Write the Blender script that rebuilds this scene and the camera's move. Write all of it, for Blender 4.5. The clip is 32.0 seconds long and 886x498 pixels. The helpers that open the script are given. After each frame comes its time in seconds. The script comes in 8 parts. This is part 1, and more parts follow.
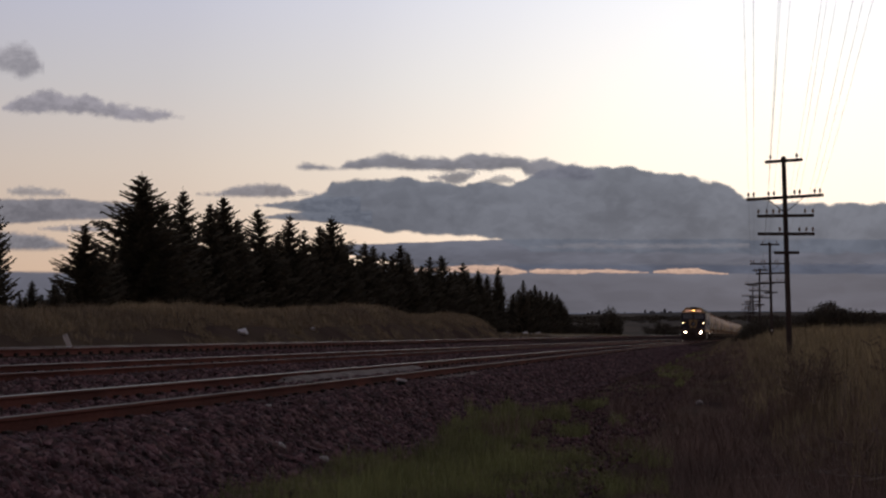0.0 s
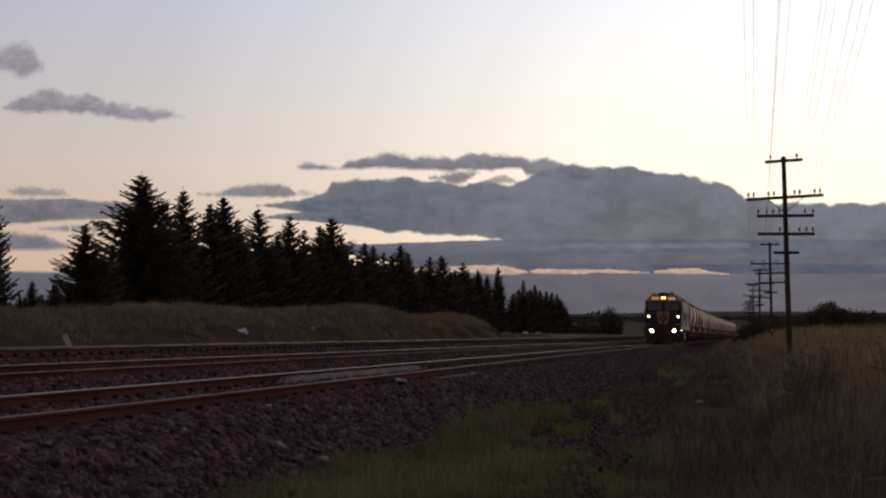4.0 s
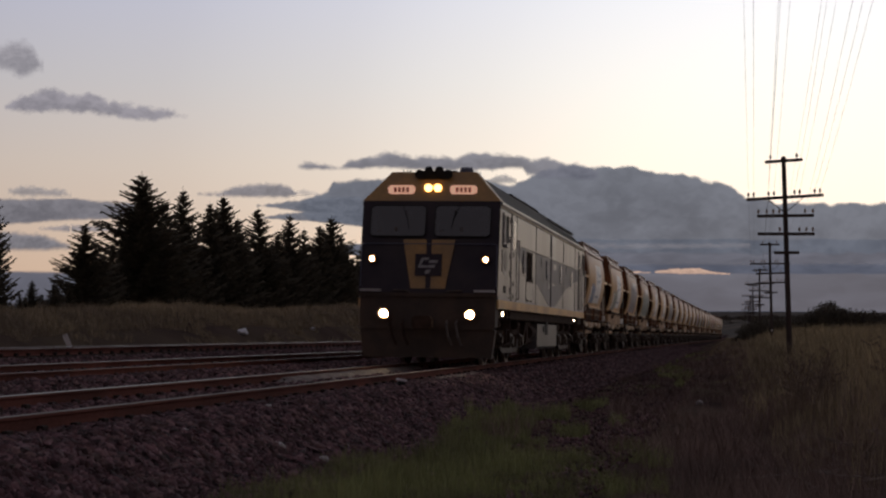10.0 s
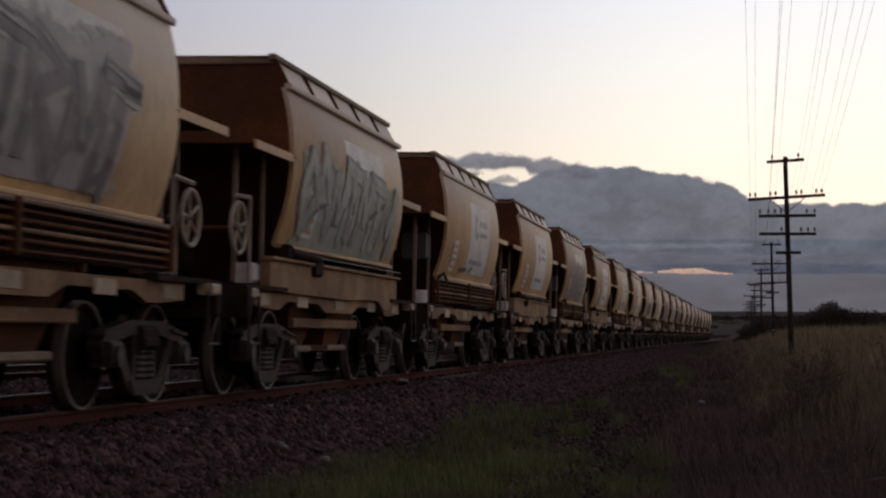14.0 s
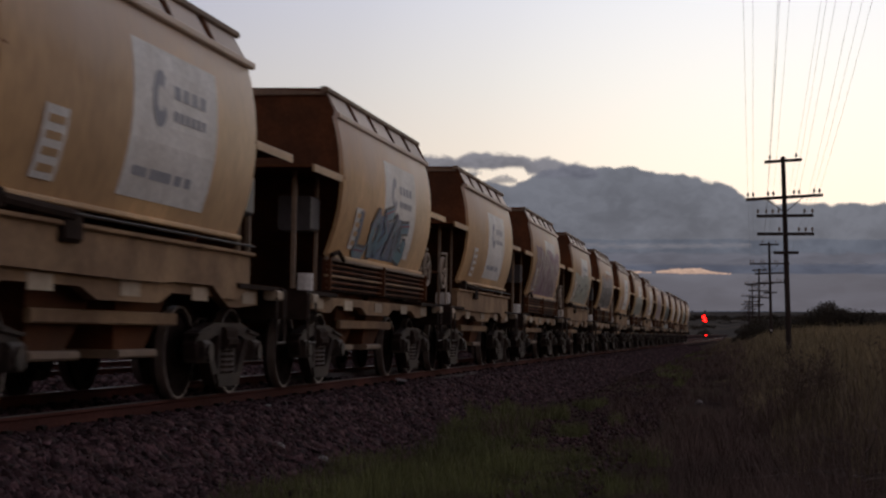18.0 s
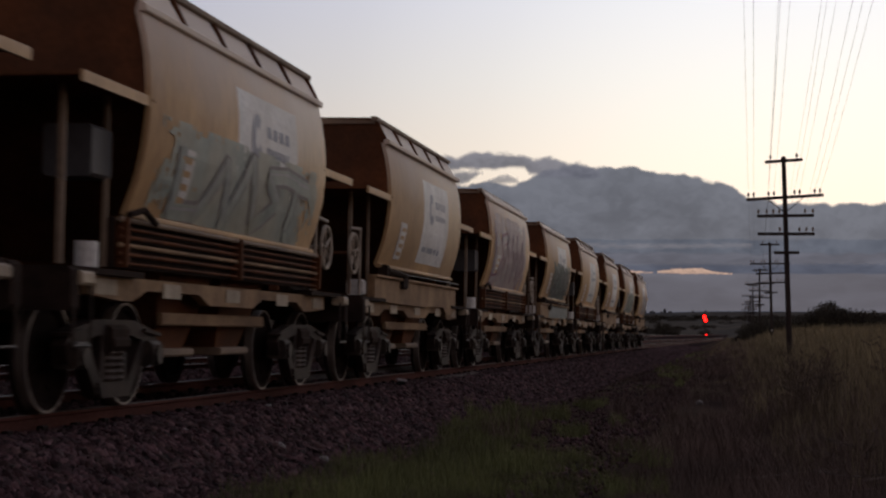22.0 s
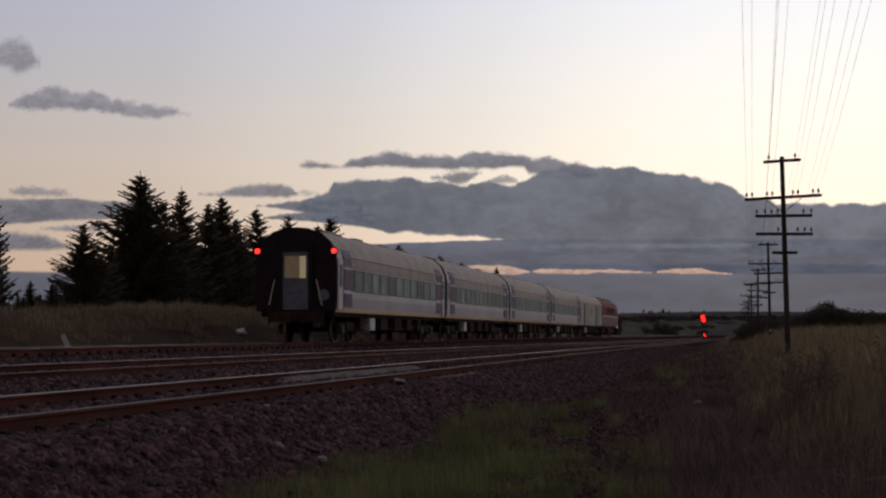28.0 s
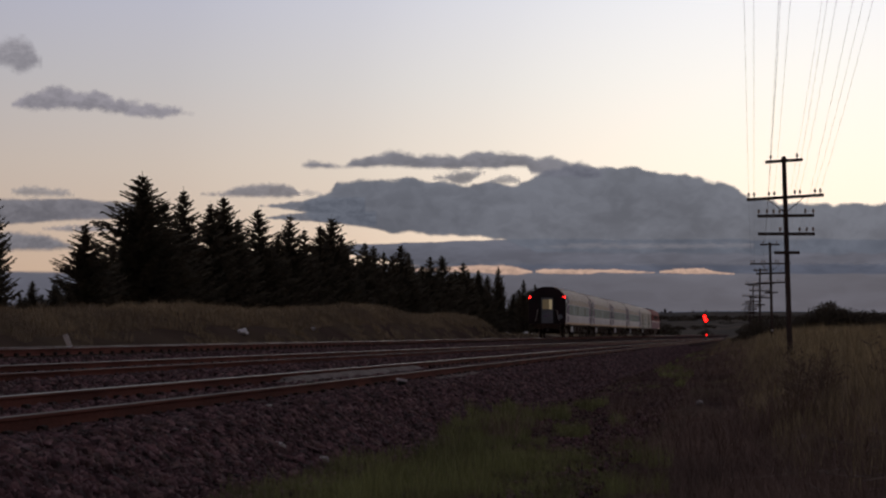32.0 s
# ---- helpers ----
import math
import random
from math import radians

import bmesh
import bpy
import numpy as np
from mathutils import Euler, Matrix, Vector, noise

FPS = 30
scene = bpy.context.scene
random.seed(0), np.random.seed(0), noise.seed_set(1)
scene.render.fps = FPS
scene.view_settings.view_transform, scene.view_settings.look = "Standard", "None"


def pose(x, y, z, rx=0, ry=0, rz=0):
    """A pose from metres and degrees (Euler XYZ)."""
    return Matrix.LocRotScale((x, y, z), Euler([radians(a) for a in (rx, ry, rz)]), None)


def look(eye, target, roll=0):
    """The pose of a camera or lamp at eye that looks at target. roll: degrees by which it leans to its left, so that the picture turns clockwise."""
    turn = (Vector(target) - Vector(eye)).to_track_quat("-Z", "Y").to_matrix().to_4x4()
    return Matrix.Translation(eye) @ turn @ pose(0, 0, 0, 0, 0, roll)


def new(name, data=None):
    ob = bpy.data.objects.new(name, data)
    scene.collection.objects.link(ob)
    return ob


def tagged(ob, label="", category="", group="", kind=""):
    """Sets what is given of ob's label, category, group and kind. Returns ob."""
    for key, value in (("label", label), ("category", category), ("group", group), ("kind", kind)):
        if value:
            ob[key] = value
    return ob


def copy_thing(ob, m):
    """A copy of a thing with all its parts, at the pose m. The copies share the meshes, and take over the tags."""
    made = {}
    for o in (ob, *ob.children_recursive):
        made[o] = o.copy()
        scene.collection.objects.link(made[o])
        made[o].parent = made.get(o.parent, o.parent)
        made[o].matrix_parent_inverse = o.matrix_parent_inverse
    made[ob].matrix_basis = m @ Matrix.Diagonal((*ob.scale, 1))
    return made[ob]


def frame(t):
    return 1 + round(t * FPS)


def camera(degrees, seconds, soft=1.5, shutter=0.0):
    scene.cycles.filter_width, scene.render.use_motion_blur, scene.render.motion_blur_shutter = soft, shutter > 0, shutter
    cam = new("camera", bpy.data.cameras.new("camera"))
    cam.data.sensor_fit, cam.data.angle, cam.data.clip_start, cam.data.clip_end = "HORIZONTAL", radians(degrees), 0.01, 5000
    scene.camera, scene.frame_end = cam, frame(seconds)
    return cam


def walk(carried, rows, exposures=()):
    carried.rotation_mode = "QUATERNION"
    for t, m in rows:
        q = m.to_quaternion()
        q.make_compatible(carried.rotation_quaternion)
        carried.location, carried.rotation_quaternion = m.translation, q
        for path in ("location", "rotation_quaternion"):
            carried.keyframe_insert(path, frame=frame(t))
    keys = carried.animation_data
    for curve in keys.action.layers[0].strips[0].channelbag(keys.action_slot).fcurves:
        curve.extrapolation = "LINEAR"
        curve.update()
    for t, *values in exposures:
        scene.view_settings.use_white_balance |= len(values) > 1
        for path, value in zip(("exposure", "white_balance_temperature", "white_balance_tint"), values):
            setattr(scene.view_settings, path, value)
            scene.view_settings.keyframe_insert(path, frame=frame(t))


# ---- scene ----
# World: y runs away along the track, x to the right of it, z up; z = 0 is the rail top of the nearest track.
LENS = 29.47
EYE = (0.0, 0.0, 0.602)
cam = camera(LENS, 32.0, soft=2.25, shutter=0.2)
# The tripod trembles a little while the train passes: seconds and turn to the left in degrees.
SWAY = ((0, 0), (12.0, 0), (13.0, 0), (13.5, -0.012), (14, 0.055), (14.5, 0.03), (15.5, 0.0), (16.5, 0), (17.5, -0.01),
        (18.5, -0.035), (19, -0.055), (19.5, -0.05), (20, -0.03), (20.5, 0), (22, 0), (22.5, -0.025), (23, -0.022),
        (23.5, 0), (25, 0.012), (25.5, 0.01), (26.5, -0.05), (27.5, -0.088), (28, -0.055), (28.5, -0.01), (29, 0.012),
        (29.5, 0.03), (31.5, 0.03), (32, 0.01))
walk(cam, [(t, pose(*EYE, 90 + 2.964, 0, 9.80 + a)) for t, a in SWAY],
     exposures=[(0, 0.0), (9, -0.03), (12, -0.1), (24, -0.12), (28, -0.12), (32, -0.16)])

# ---- world and light ----
world = bpy.data.worlds.new("dusk_sky")
scene.world = world
world.use_nodes = True
wn, wl = world.node_tree.nodes, world.node_tree.links
wn.clear()


def wnode(kind, **inputs):
    n = wn.new(kind)
    for k, v in inputs.items():
        n.inputs[k.replace("_", " ")].default_value = v
    return n


def ramp_of(nodes, stops, ease="EASE"):
    n = nodes.new("ShaderNodeValToRGB")
    n.color_ramp.interpolation = ease
    e = n.color_ramp.elements
    while len(e) < len(stops):
        e.new(0.5)
    for el, (p, c) in zip(e, stops):
        el.position = p
        el.color = (c, c, c, 1) if isinstance(c, (int, float)) else (*c, 1)
    return n


SUN_AZ = 4.0          # degrees to the right of +y, where the sun has gone down
sun_dir = Vector((math.sin(radians(SUN_AZ)), math.cos(radians(SUN_AZ)), 0.10)).normalized()
coord = wnode("ShaderNodeTexCoord")
sep = wnode("ShaderNodeSeparateXYZ")
wl.new(coord.outputs["Generated"], sep.inputs[0])
# colour by height over the horizon
high = ramp_of(wn, [(0.0, (0.58, 0.42, 0.31)), (0.04, (0.65, 0.48, 0.365)), (0.10, (0.63, 0.54, 0.478)), (0.15, (0.56, 0.54, 0.562)),
                    (0.20, (0.515, 0.525, 0.635)), (0.32, (0.55, 0.57, 0.68)), (0.6, (0.38, 0.40, 0.50)), (1.0, (0.25, 0.265, 0.33))], "LINEAR")
wl.new(sep.outputs["Z"], high.inputs[0])
# afterglow round the place where the sun went down
dot = wnode("ShaderNodeVectorMath")
dot.operation = "DOT_PRODUCT"
dot.inputs[1].default_value = sun_dir
wl.new(coord.outputs["Generated"], dot.inputs[0])
glow = ramp_of(wn, [(0.0, 0.0), (0.86, 0.0), (0.92, 0.08), (0.955, 0.28), (0.976, 0.55), (0.9945, 0.92), (1.0, 1.0)], "LINEAR")
wl.new(dot.outputs["Value"], glow.inputs[0])
# the sky behind the camera is already dark
side = wnode("ShaderNodeMath")
side.operation = "MULTIPLY_ADD"
side.inputs[1].default_value = 0.5
side.inputs[2].default_value = 0.5
wl.new(dot.outputs["Value"], side.inputs[0])
away = ramp_of(wn, [(0.0, (0.56, 0.46, 0.43)), (0.3, (0.72, 0.60, 0.56)), (0.5, (0.90, 0.81, 0.77)), (0.75, (0.90, 0.85, 0.83)), (0.93, (0.87, 0.865, 0.88)), (0.985, 1.0), (1.0, 1.0)], "LINEAR")
wl.new(side.outputs[0], away.inputs[0])
base = wn.new("ShaderNodeMix")
base.data_type, base.blend_type = "RGBA", "MULTIPLY"
base.inputs[0].default_value = 1.0
wl.new(high.outputs[0], base.inputs[6])
wl.new(away.outputs[0], base.inputs[7])
warm = wn.new("ShaderNodeMix")
warm.data_type, warm.blend_type = "RGBA", "MULTIPLY"
warm.inputs[0].default_value = 1.0
warm.inputs[7].default_value = (0.50, 0.51, 0.44, 1)
wl.new(glow.outputs[0], warm.inputs[6])
total = wn.new("ShaderNodeMix")
total.data_type, total.blend_type = "RGBA", "ADD"
total.inputs[0].default_value = 1.0
wl.new(base.outputs[2], total.inputs[6])
wl.new(warm.outputs[2], total.inputs[7])
sky = wnode("ShaderNodeTexSky")
sky.sky_type = "NISHITA"
sky.sun_disc = False
sky.sun_elevation, sky.sun_rotation = radians(1.0), radians(SUN_AZ)
both = wn.new("ShaderNodeMix")
both.data_type, both.blend_type = "RGBA", "ADD"
both.inputs[0].default_value = 0.01
wl.new(total.outputs[2], both.inputs[6])
wl.new(sky.outputs[0], both.inputs[7])
bg = wnode("ShaderNodeBackground", Strength=1.0)
wl.new(both.outputs[2], bg.inputs[0])
wout = wn.new("ShaderNodeOutputWorld")
wl.new(bg.outputs[0], wout.inputs[0])

sun = new("sun", bpy.data.lights.new("sun", "SUN"))
sun.data.energy, sun.data.angle, sun.data.color = 0.08, radians(25), (1.0, 0.86, 0.66)
sun.matrix_world = look((0, 0, 50), Vector((0, 0, 50)) - Vector((sun_dir.x, sun_dir.y, 0.16)))

# ---- materials ----
MATS = {}


def mat(name, a, b=None, rough=0.7, metal=0.0, scale=3.0, fine=40.0, bump=0.15, dist=0.01, dirt=None, dirt_amount=0.0,
        stretch=(1, 1, 1), vary=0.0, island=0.0, emit=None, power=0.0, spec=0.5, fade=None):
    """Two-scale surface: colours a to b by a coarse noise, a fine grain, stains of colour dirt, bump; vary: by object."""
    if name in MATS:
        return MATS[name]
    m = bpy.data.materials.new(name)
    m.use_nodes = True
    n, l = m.node_tree.nodes, m.node_tree.links
    bs = n["Principled BSDF"]
    bs.inputs["Roughness"].default_value = rough
    bs.inputs["Metallic"].default_value = metal
    bs.inputs["Specular IOR Level"].default_value = spec
    b = b or tuple(c * 0.7 for c in a)
    tc = n.new("ShaderNodeTexCoord")
    mp = n.new("ShaderNodeMapping")
    mp.inputs["Scale"].default_value = stretch
    l.new(tc.outputs["Object"], mp.inputs[0])

    def noise_at(s, detail):
        t = n.new("ShaderNodeTexNoise")
        t.inputs["Scale"].default_value, t.inputs["Detail"].default_value = s, detail
        l.new(mp.outputs[0], t.inputs[0])
        return t
    coarse, grain = noise_at(scale, 4.0), noise_at(fine, 3.0)
    mix = n.new("ShaderNodeMix")
    mix.data_type = "RGBA"
    mix.inputs[6].default_value, mix.inputs[7].default_value = (*a, 1), (*b, 1)
    r1 = ramp_of(n, [(0.35, 0.0), (0.65, 1.0)])
    l.new(coarse.outputs[0], r1.inputs[0])
    l.new(r1.outputs[0], mix.inputs[0])
    last = mix.outputs[2]
    g = n.new("ShaderNodeMix")
    g.data_type, g.blend_type = "RGBA", "MULTIPLY"
    g.inputs[0].default_value = 0.55
    r2 = ramp_of(n, [(0.25, 0.55), (0.75, 1.0)])
    l.new(grain.outputs[0], r2.inputs[0])
    l.new(last, g.inputs[6])
    l.new(r2.outputs[0], g.inputs[7])
    last = g.outputs[2]
    if dirt:
        st = noise_at(scale * 0.6, 6.0)
        r3 = ramp_of(n, [(0.5 - dirt_amount * 0.35, 0.0), (0.72, min(1.0, dirt_amount))])
        l.new(st.outputs[0], r3.inputs[0])
        d = n.new("ShaderNodeMix")
        d.data_type = "RGBA"
        l.new(r3.outputs[0], d.inputs[0])
        l.new(last, d.inputs[6])
        d.inputs[7].default_value = (*dirt, 1)
        last = d.outputs[2]
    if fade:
        # paler colour with height: sky sheen on dusty upper sides put into the paint
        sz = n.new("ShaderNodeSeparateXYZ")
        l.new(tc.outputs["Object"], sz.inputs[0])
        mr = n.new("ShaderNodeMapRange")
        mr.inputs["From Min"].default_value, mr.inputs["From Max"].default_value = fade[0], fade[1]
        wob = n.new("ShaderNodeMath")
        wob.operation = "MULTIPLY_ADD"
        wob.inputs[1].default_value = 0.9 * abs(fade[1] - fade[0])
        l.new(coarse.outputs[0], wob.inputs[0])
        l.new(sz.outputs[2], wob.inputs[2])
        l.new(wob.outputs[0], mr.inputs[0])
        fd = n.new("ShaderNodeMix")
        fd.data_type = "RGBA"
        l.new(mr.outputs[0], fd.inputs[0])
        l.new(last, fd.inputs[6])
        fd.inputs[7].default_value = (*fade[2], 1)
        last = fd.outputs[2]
    if vary or island:
        v = n.new("ShaderNodeMath")
        v.operation = "MULTIPLY_ADD"
        v.inputs[1].default_value, v.inputs[2].default_value = 2 * (vary or island), 1 - (vary or island)
        if vary:
            l.new(n.new("ShaderNodeObjectInfo").outputs["Random"], v.inputs[0])
        else:
            l.new(n.new("ShaderNodeNewGeometry").outputs["Random Per Island"], v.inputs[0])
        vm = n.new("ShaderNodeMix")
        vm.data_type, vm.blend_type = "RGBA", "MULTIPLY"
        vm.inputs[0].default_value = 1.0
        l.new(last, vm.inputs[6])
        l.new(v.outputs[0], vm.inputs[7])
        last = vm.outputs[2]
    l.new(last, bs.inputs["Base Color"])
    if bump:
        bp = n.new("ShaderNodeBump")
        bp.inputs["Strength"].default_value, bp.inputs["Distance"].default_value = bump, dist
        l.new(grain.outputs[0], bp.inputs["Height"])
        l.new(bp.outputs[0], bs.inputs["Normal"])
    if emit:
        bs.inputs["Emission Color"].default_value = (*emit, 1)
        bs.inputs["Emission Strength"].default_value = power
    MATS[name] = m
    return m


# ---- mesh tools ----
class Shape:
    """Collects vertices and faces of one part; every face takes a material slot."""

    def __init__(self):
        self.v, self.f, self.s = [], [], []

    def add(self, verts, faces, slot=0):
        o = len(self.v)
        self.v += [tuple(p) for p in verts]
        self.f += [tuple(i + o for i in f) for f in faces]
        self.s += [slot] * len(faces)
        return self

    def box(self, x0, x1, y0, y1, z0, z1, slot=0, bev=0.0):
        """A box, its edges along y and its outline chamfered by bev."""
        if not bev:
            v = [(x, y, z) for x in (x0, x1) for y in (y0, y1) for z in (z0, z1)]
            return self.add(v, [(0, 1, 3, 2), (4, 6, 7, 5), (0, 4, 5, 1), (2, 3, 7, 6), (0, 2, 6, 4), (1, 5, 7, 3)], slot)
        out = [(x0 + bev, z0), (x1 - bev, z0), (x1, z0 + bev), (x1, z1 - bev), (x1 - bev, z1), (x0 + bev, z1), (x0, z1 - bev), (x0, z0 + bev)]
        return self.loft([[(x, y0, z) for x, z in out], [(x, y1, z) for x, z in out]], slot=slot)

    def loft(self, rings, closed=True, caps=True, slot=0):
        """Skin over rings of equal length."""
        n, o, f = len(rings[0]), 0, []
        for i in range(len(rings) - 1):
            for j in range(n if closed else n - 1):
                a, b = i * n + j, i * n + (j + 1) % n
                f.append((a, b, b + n, a + n))
        if caps and closed:
            f.append(tuple(range(n))[::-1])
            f.append(tuple(range((len(rings) - 1) * n, len(rings) * n)))
        return self.add([p for r in rings for p in r], f, slot)

    def rod(self, a, b, r, n=8, slot=0, r2=None):
        a, b = Vector(a), Vector(b)
        q = (b - a).to_track_quat("Z", "Y").to_matrix()
        ring = [(math.cos(2 * math.pi * i / n), math.sin(2 * math.pi * i / n)) for i in range(n)]
        return self.loft([[a + q @ Vector((c * r, s * r, 0)) for c, s in ring], [b + q @ Vector((c * (r2 or r), s * (r2 or r), 0)) for c, s in ring]], slot=slot)

    def lathe(self, profile, centre, axis="X", n=20, slot=0, caps=True):
        """Turn (radius, offset along the axis) pairs about an axis through centre."""
        cx, cy, cz = centre
        rings = []
        for r, h in profile:
            ring = []
            for i in range(n):
                a = 2 * math.pi * i / n
                c, s = r * math.cos(a), r * math.sin(a)
                ring.append({"X": (cx + h, cy + c, cz + s), "Y": (cx + c, cy + h, cz + s), "Z": (cx + c, cy + s, cz + h)}[axis])
            rings.append(ring)
        return self.loft(rings, caps=caps, slot=slot)

    def ring(self, centre, radius, tube, axis="X", n=20, m=6, slot=0):
        rings = []
        for i in range(n + 1):
            a = 2 * math.pi * i / n
            r = []
            for j in range(m):
                b = 2 * math.pi * j / m
                rr, h = radius + tube * math.cos(b), tube * math.sin(b)
                c, s = rr * math.cos(a), rr * math.sin(a)
                r.append({"X": (centre[0] + h, centre[1] + c, centre[2] + s), "Y": (centre[0] + c, centre[1] + h, centre[2] + s)}[axis])
            rings.append(r)
        return self.loft(rings, caps=False, slot=slot)

    def prism(self, outline, y0, y1, slot=0):
        """An outline of (x, z) pushed from y0 to y1."""
        return self.loft([[(x, y0, z) for x, z in outline], [(x, y1, z) for x, z in outline]], slot=slot)

    def plate(self, outline, x0, x1, slot=0):
        """An outline of (y, z) pushed from x0 to x1."""
        return self.loft([[(x0, y, z) for y, z in outline], [(x1, y, z) for y, z in outline]], slot=slot)


def mesh_of(name, shape, mats, smooth=0.0):
    me = bpy.data.meshes.new(name)
    me.from_pydata(shape.v, [], shape.f)
    for m in (mats if isinstance(mats, (list, tuple)) else [mats]):
        me.materials.append(m)
    if len(me.materials) > 1:
        me.polygons.foreach_set("material_index", shape.s)
    if smooth:
        me.polygons.foreach_set("use_smooth", [True] * len(me.polygons))
        me.set_sharp_from_angle(angle=radians(smooth))
    bm = bmesh.new()
    bm.from_mesh(me)
    bmesh.ops.recalc_face_normals(bm, faces=bm.faces)
    bm.to_mesh(me)
    bm.free()
    me.update()
    return me


def part(name, shape, mats, parent, label="", at=None, smooth=0.0):
    ob = new(name, shape if isinstance(shape, bpy.types.Mesh) else mesh_of(name, shape, mats, smooth))
    ob.parent = parent
    if at:
        ob.location = at
    return tagged(ob, label)


def thing(name, label, category, group="", kind="", at=None, shape=None, mats=None, smooth=0.0):
    ob = new(name, mesh_of(name, shape, mats, smooth) if shape else None)
    if at is not None:
        ob.matrix_basis = at
    return tagged(ob, label, category, group, kind)


def big_mesh(name, verts, faces, mats, smooth=False):
    """A mesh from numpy arrays of vertices and equal-sided faces."""
    me = bpy.data.meshes.new(name)
    k = faces.shape[1]
    me.vertices.add(len(verts))
    me.vertices.foreach_set("co", np.asarray(verts, np.float32).ravel())
    me.loops.add(faces.size)
    me.loops.foreach_set("vertex_index", np.asarray(faces, np.int32).ravel())
    me.polygons.add(len(faces))
    me.polygons.foreach_set("loop_start", np.arange(0, faces.size, k, dtype=np.int32))
    me.update(calc_edges=True)
    me.validate()
    for m in (mats if isinstance(mats, (list, tuple)) else [mats]):
        me.materials.append(m)
    if smooth:
        me.polygons.foreach_set("use_smooth", [True] * len(me.polygons))
    return me


def lerp(table, x):
    return float(np.interp(x, [p for p, _ in table], [q for _, q in table]))


# ---- the lines of the three tracks ----
CURVE = 6.5e-5
GAUGE = 1.6
TRACKS = {"near": (-6.31, 0.0, 0.0, 1.0), "middle": (-10.5, 0.125, 0.0, 1.6), "far": (-15.17, 0.304, 0.0014, 0.0)}


def bend(s):
    return CURVE * s * s / 2 if s > 0 else 0.0


def on_track(which, s):
    """Pose of a vehicle whose middle stands at s on a track; y of the vehicle points away from the camera."""
    x, z, rise, cant = TRACKS[which]
    turn = -math.degrees(math.atan(CURVE * max(s, 0)))
    return pose(x + bend(s), s, z + rise * max(s, 0), 0, 0, turn) @ pose(0, 0, 0, math.degrees(math.atan(rise)) if s > 0 else 0, cant, 0)

# ---- ground ----
m_soil = mat("dry_soil_and_grass", (0.070, 0.050, 0.042), (0.042, 0.030, 0.028), spec=0.0, rough=0.95, scale=0.25, fine=14.0, bump=1.0, dist=0.10,
             dirt=(0.085, 0.068, 0.045), dirt_amount=0.6)
m_field = mat("far_fields", (0.155, 0.13, 0.10), (0.075, 0.068, 0.060), rough=1.0, scale=0.012, fine=0.08, bump=0.0,
              dirt=(0.05, 0.053, 0.055), dirt_amount=0.75, spec=0.0, stretch=(1, 0.35, 1))
m_ballast = mat("ballast_bed", (0.040, 0.027, 0.029), (0.023, 0.016, 0.018), spec=0.0, rough=0.9, scale=1.2, fine=22.0, bump=1.0, dist=0.05,
                dirt=(0.060, 0.040, 0.032), dirt_amount=0.35)
m_stone = mat("ballast_stone", (0.094, 0.052, 0.057), (0.028, 0.0155, 0.0175), spec=0.10, rough=0.85, scale=6.0, fine=60.0, bump=0.4, dist=0.004, island=0.7,
              dirt=(0.085, 0.055, 0.042), dirt_amount=0.3)

PROFILE = [(-900, 0.5), (-120, 0.5), (-45, 0.55), (-30, 0.5), (-25.5, 0.9), (-22.5, 0.7), (-19.2, -0.05), (-17.6, -0.1), (-4.6, -0.35), (-3.9, -0.70),
           (-2.5, -0.80), (-0.5, -0.90), (0.6, -0.82), (1.6, -0.48), (3.0, -0.18), (8, -0.02), (40, 0.1), (120, 0.3), (900, 0.3)]


def mound(x, y):
    """The grassy bank behind the far track."""
    along = max(0.0, min(1.0, (y + 40) / 40)) * max(0.0, min(1.0, (149 - y) / 6))
    along = along * along * (3 - 2 * along)
    top = lerp([(0, 0.4), (49, 0.55), (53, 0.67), (58.5, 0.87), (65, 1.08), (76, 1.08), (86, 1.25), (97, 1.66), (102, 1.68), (111, 1.46), (115, 1.30), (123, 1.32), (134, 1.58), (145, 1.5)], y)
    top += 0.06 * noise.noise((y * 0.16, 0.4, 2.0)) + 0.04 * math.sin(y * 0.31)
    across = max(0.0, 1 - abs(x + 22.3) / 4.0)
    return along * top * across * across * (3 - 2 * across)


def ground_z(x, y):
    d = math.hypot(x, y)
    z = lerp(PROFILE, x - bend(min(max(y, 0), 600)))
    z += mound(x, y)
    # the ditch on the right runs out and the verge rises farther along the line
    if y > 35 and -3.2 < x < 60:
        z += 0.95 * min(1.0, (y - 35) / 110) * min(1.0, (x + 3.2) / 3.7) * min(1.0, (60 - x) / 30)
    if d < 250:
        z += (noise.noise((x * 0.5, y * 0.25, 3.1)) * 0.05 + noise.noise((x * 1.7, y * 1.7, 7.7)) * 0.02) * (1 if x > -4 or x < -18 else 0.2)
    if d > 330 and y > 0:
        far = d - 330
        z += far * 0.0118 * min(1.0, far / 500) + 5.0 * noise.noise((x * 0.0021, y * 0.0013, 1.5)) * min(1, far / 900)
    if d > 2200 and y > 0:
        z += (d - 2200) * 0.006 + 11 * noise.noise((x * 0.0017, 0.3, 4.0)) * min(1, (d - 2200) / 600)
    return z


def spread(lo, hi, fine_lo, fine_hi, step, grow=1.22):
    """Cut lines that are close between fine_lo and fine_hi and widen outwards."""
    c = list(np.arange(fine_lo, fine_hi + step / 2, step))
    a, d = c[0], step
    while a > lo:
        d *= grow
        a -= d
        c.insert(0, max(a, lo))
    a, d = c[-1], step
    while a < hi:
        d *= grow
        a += d
        c.append(min(a, hi))
    return c


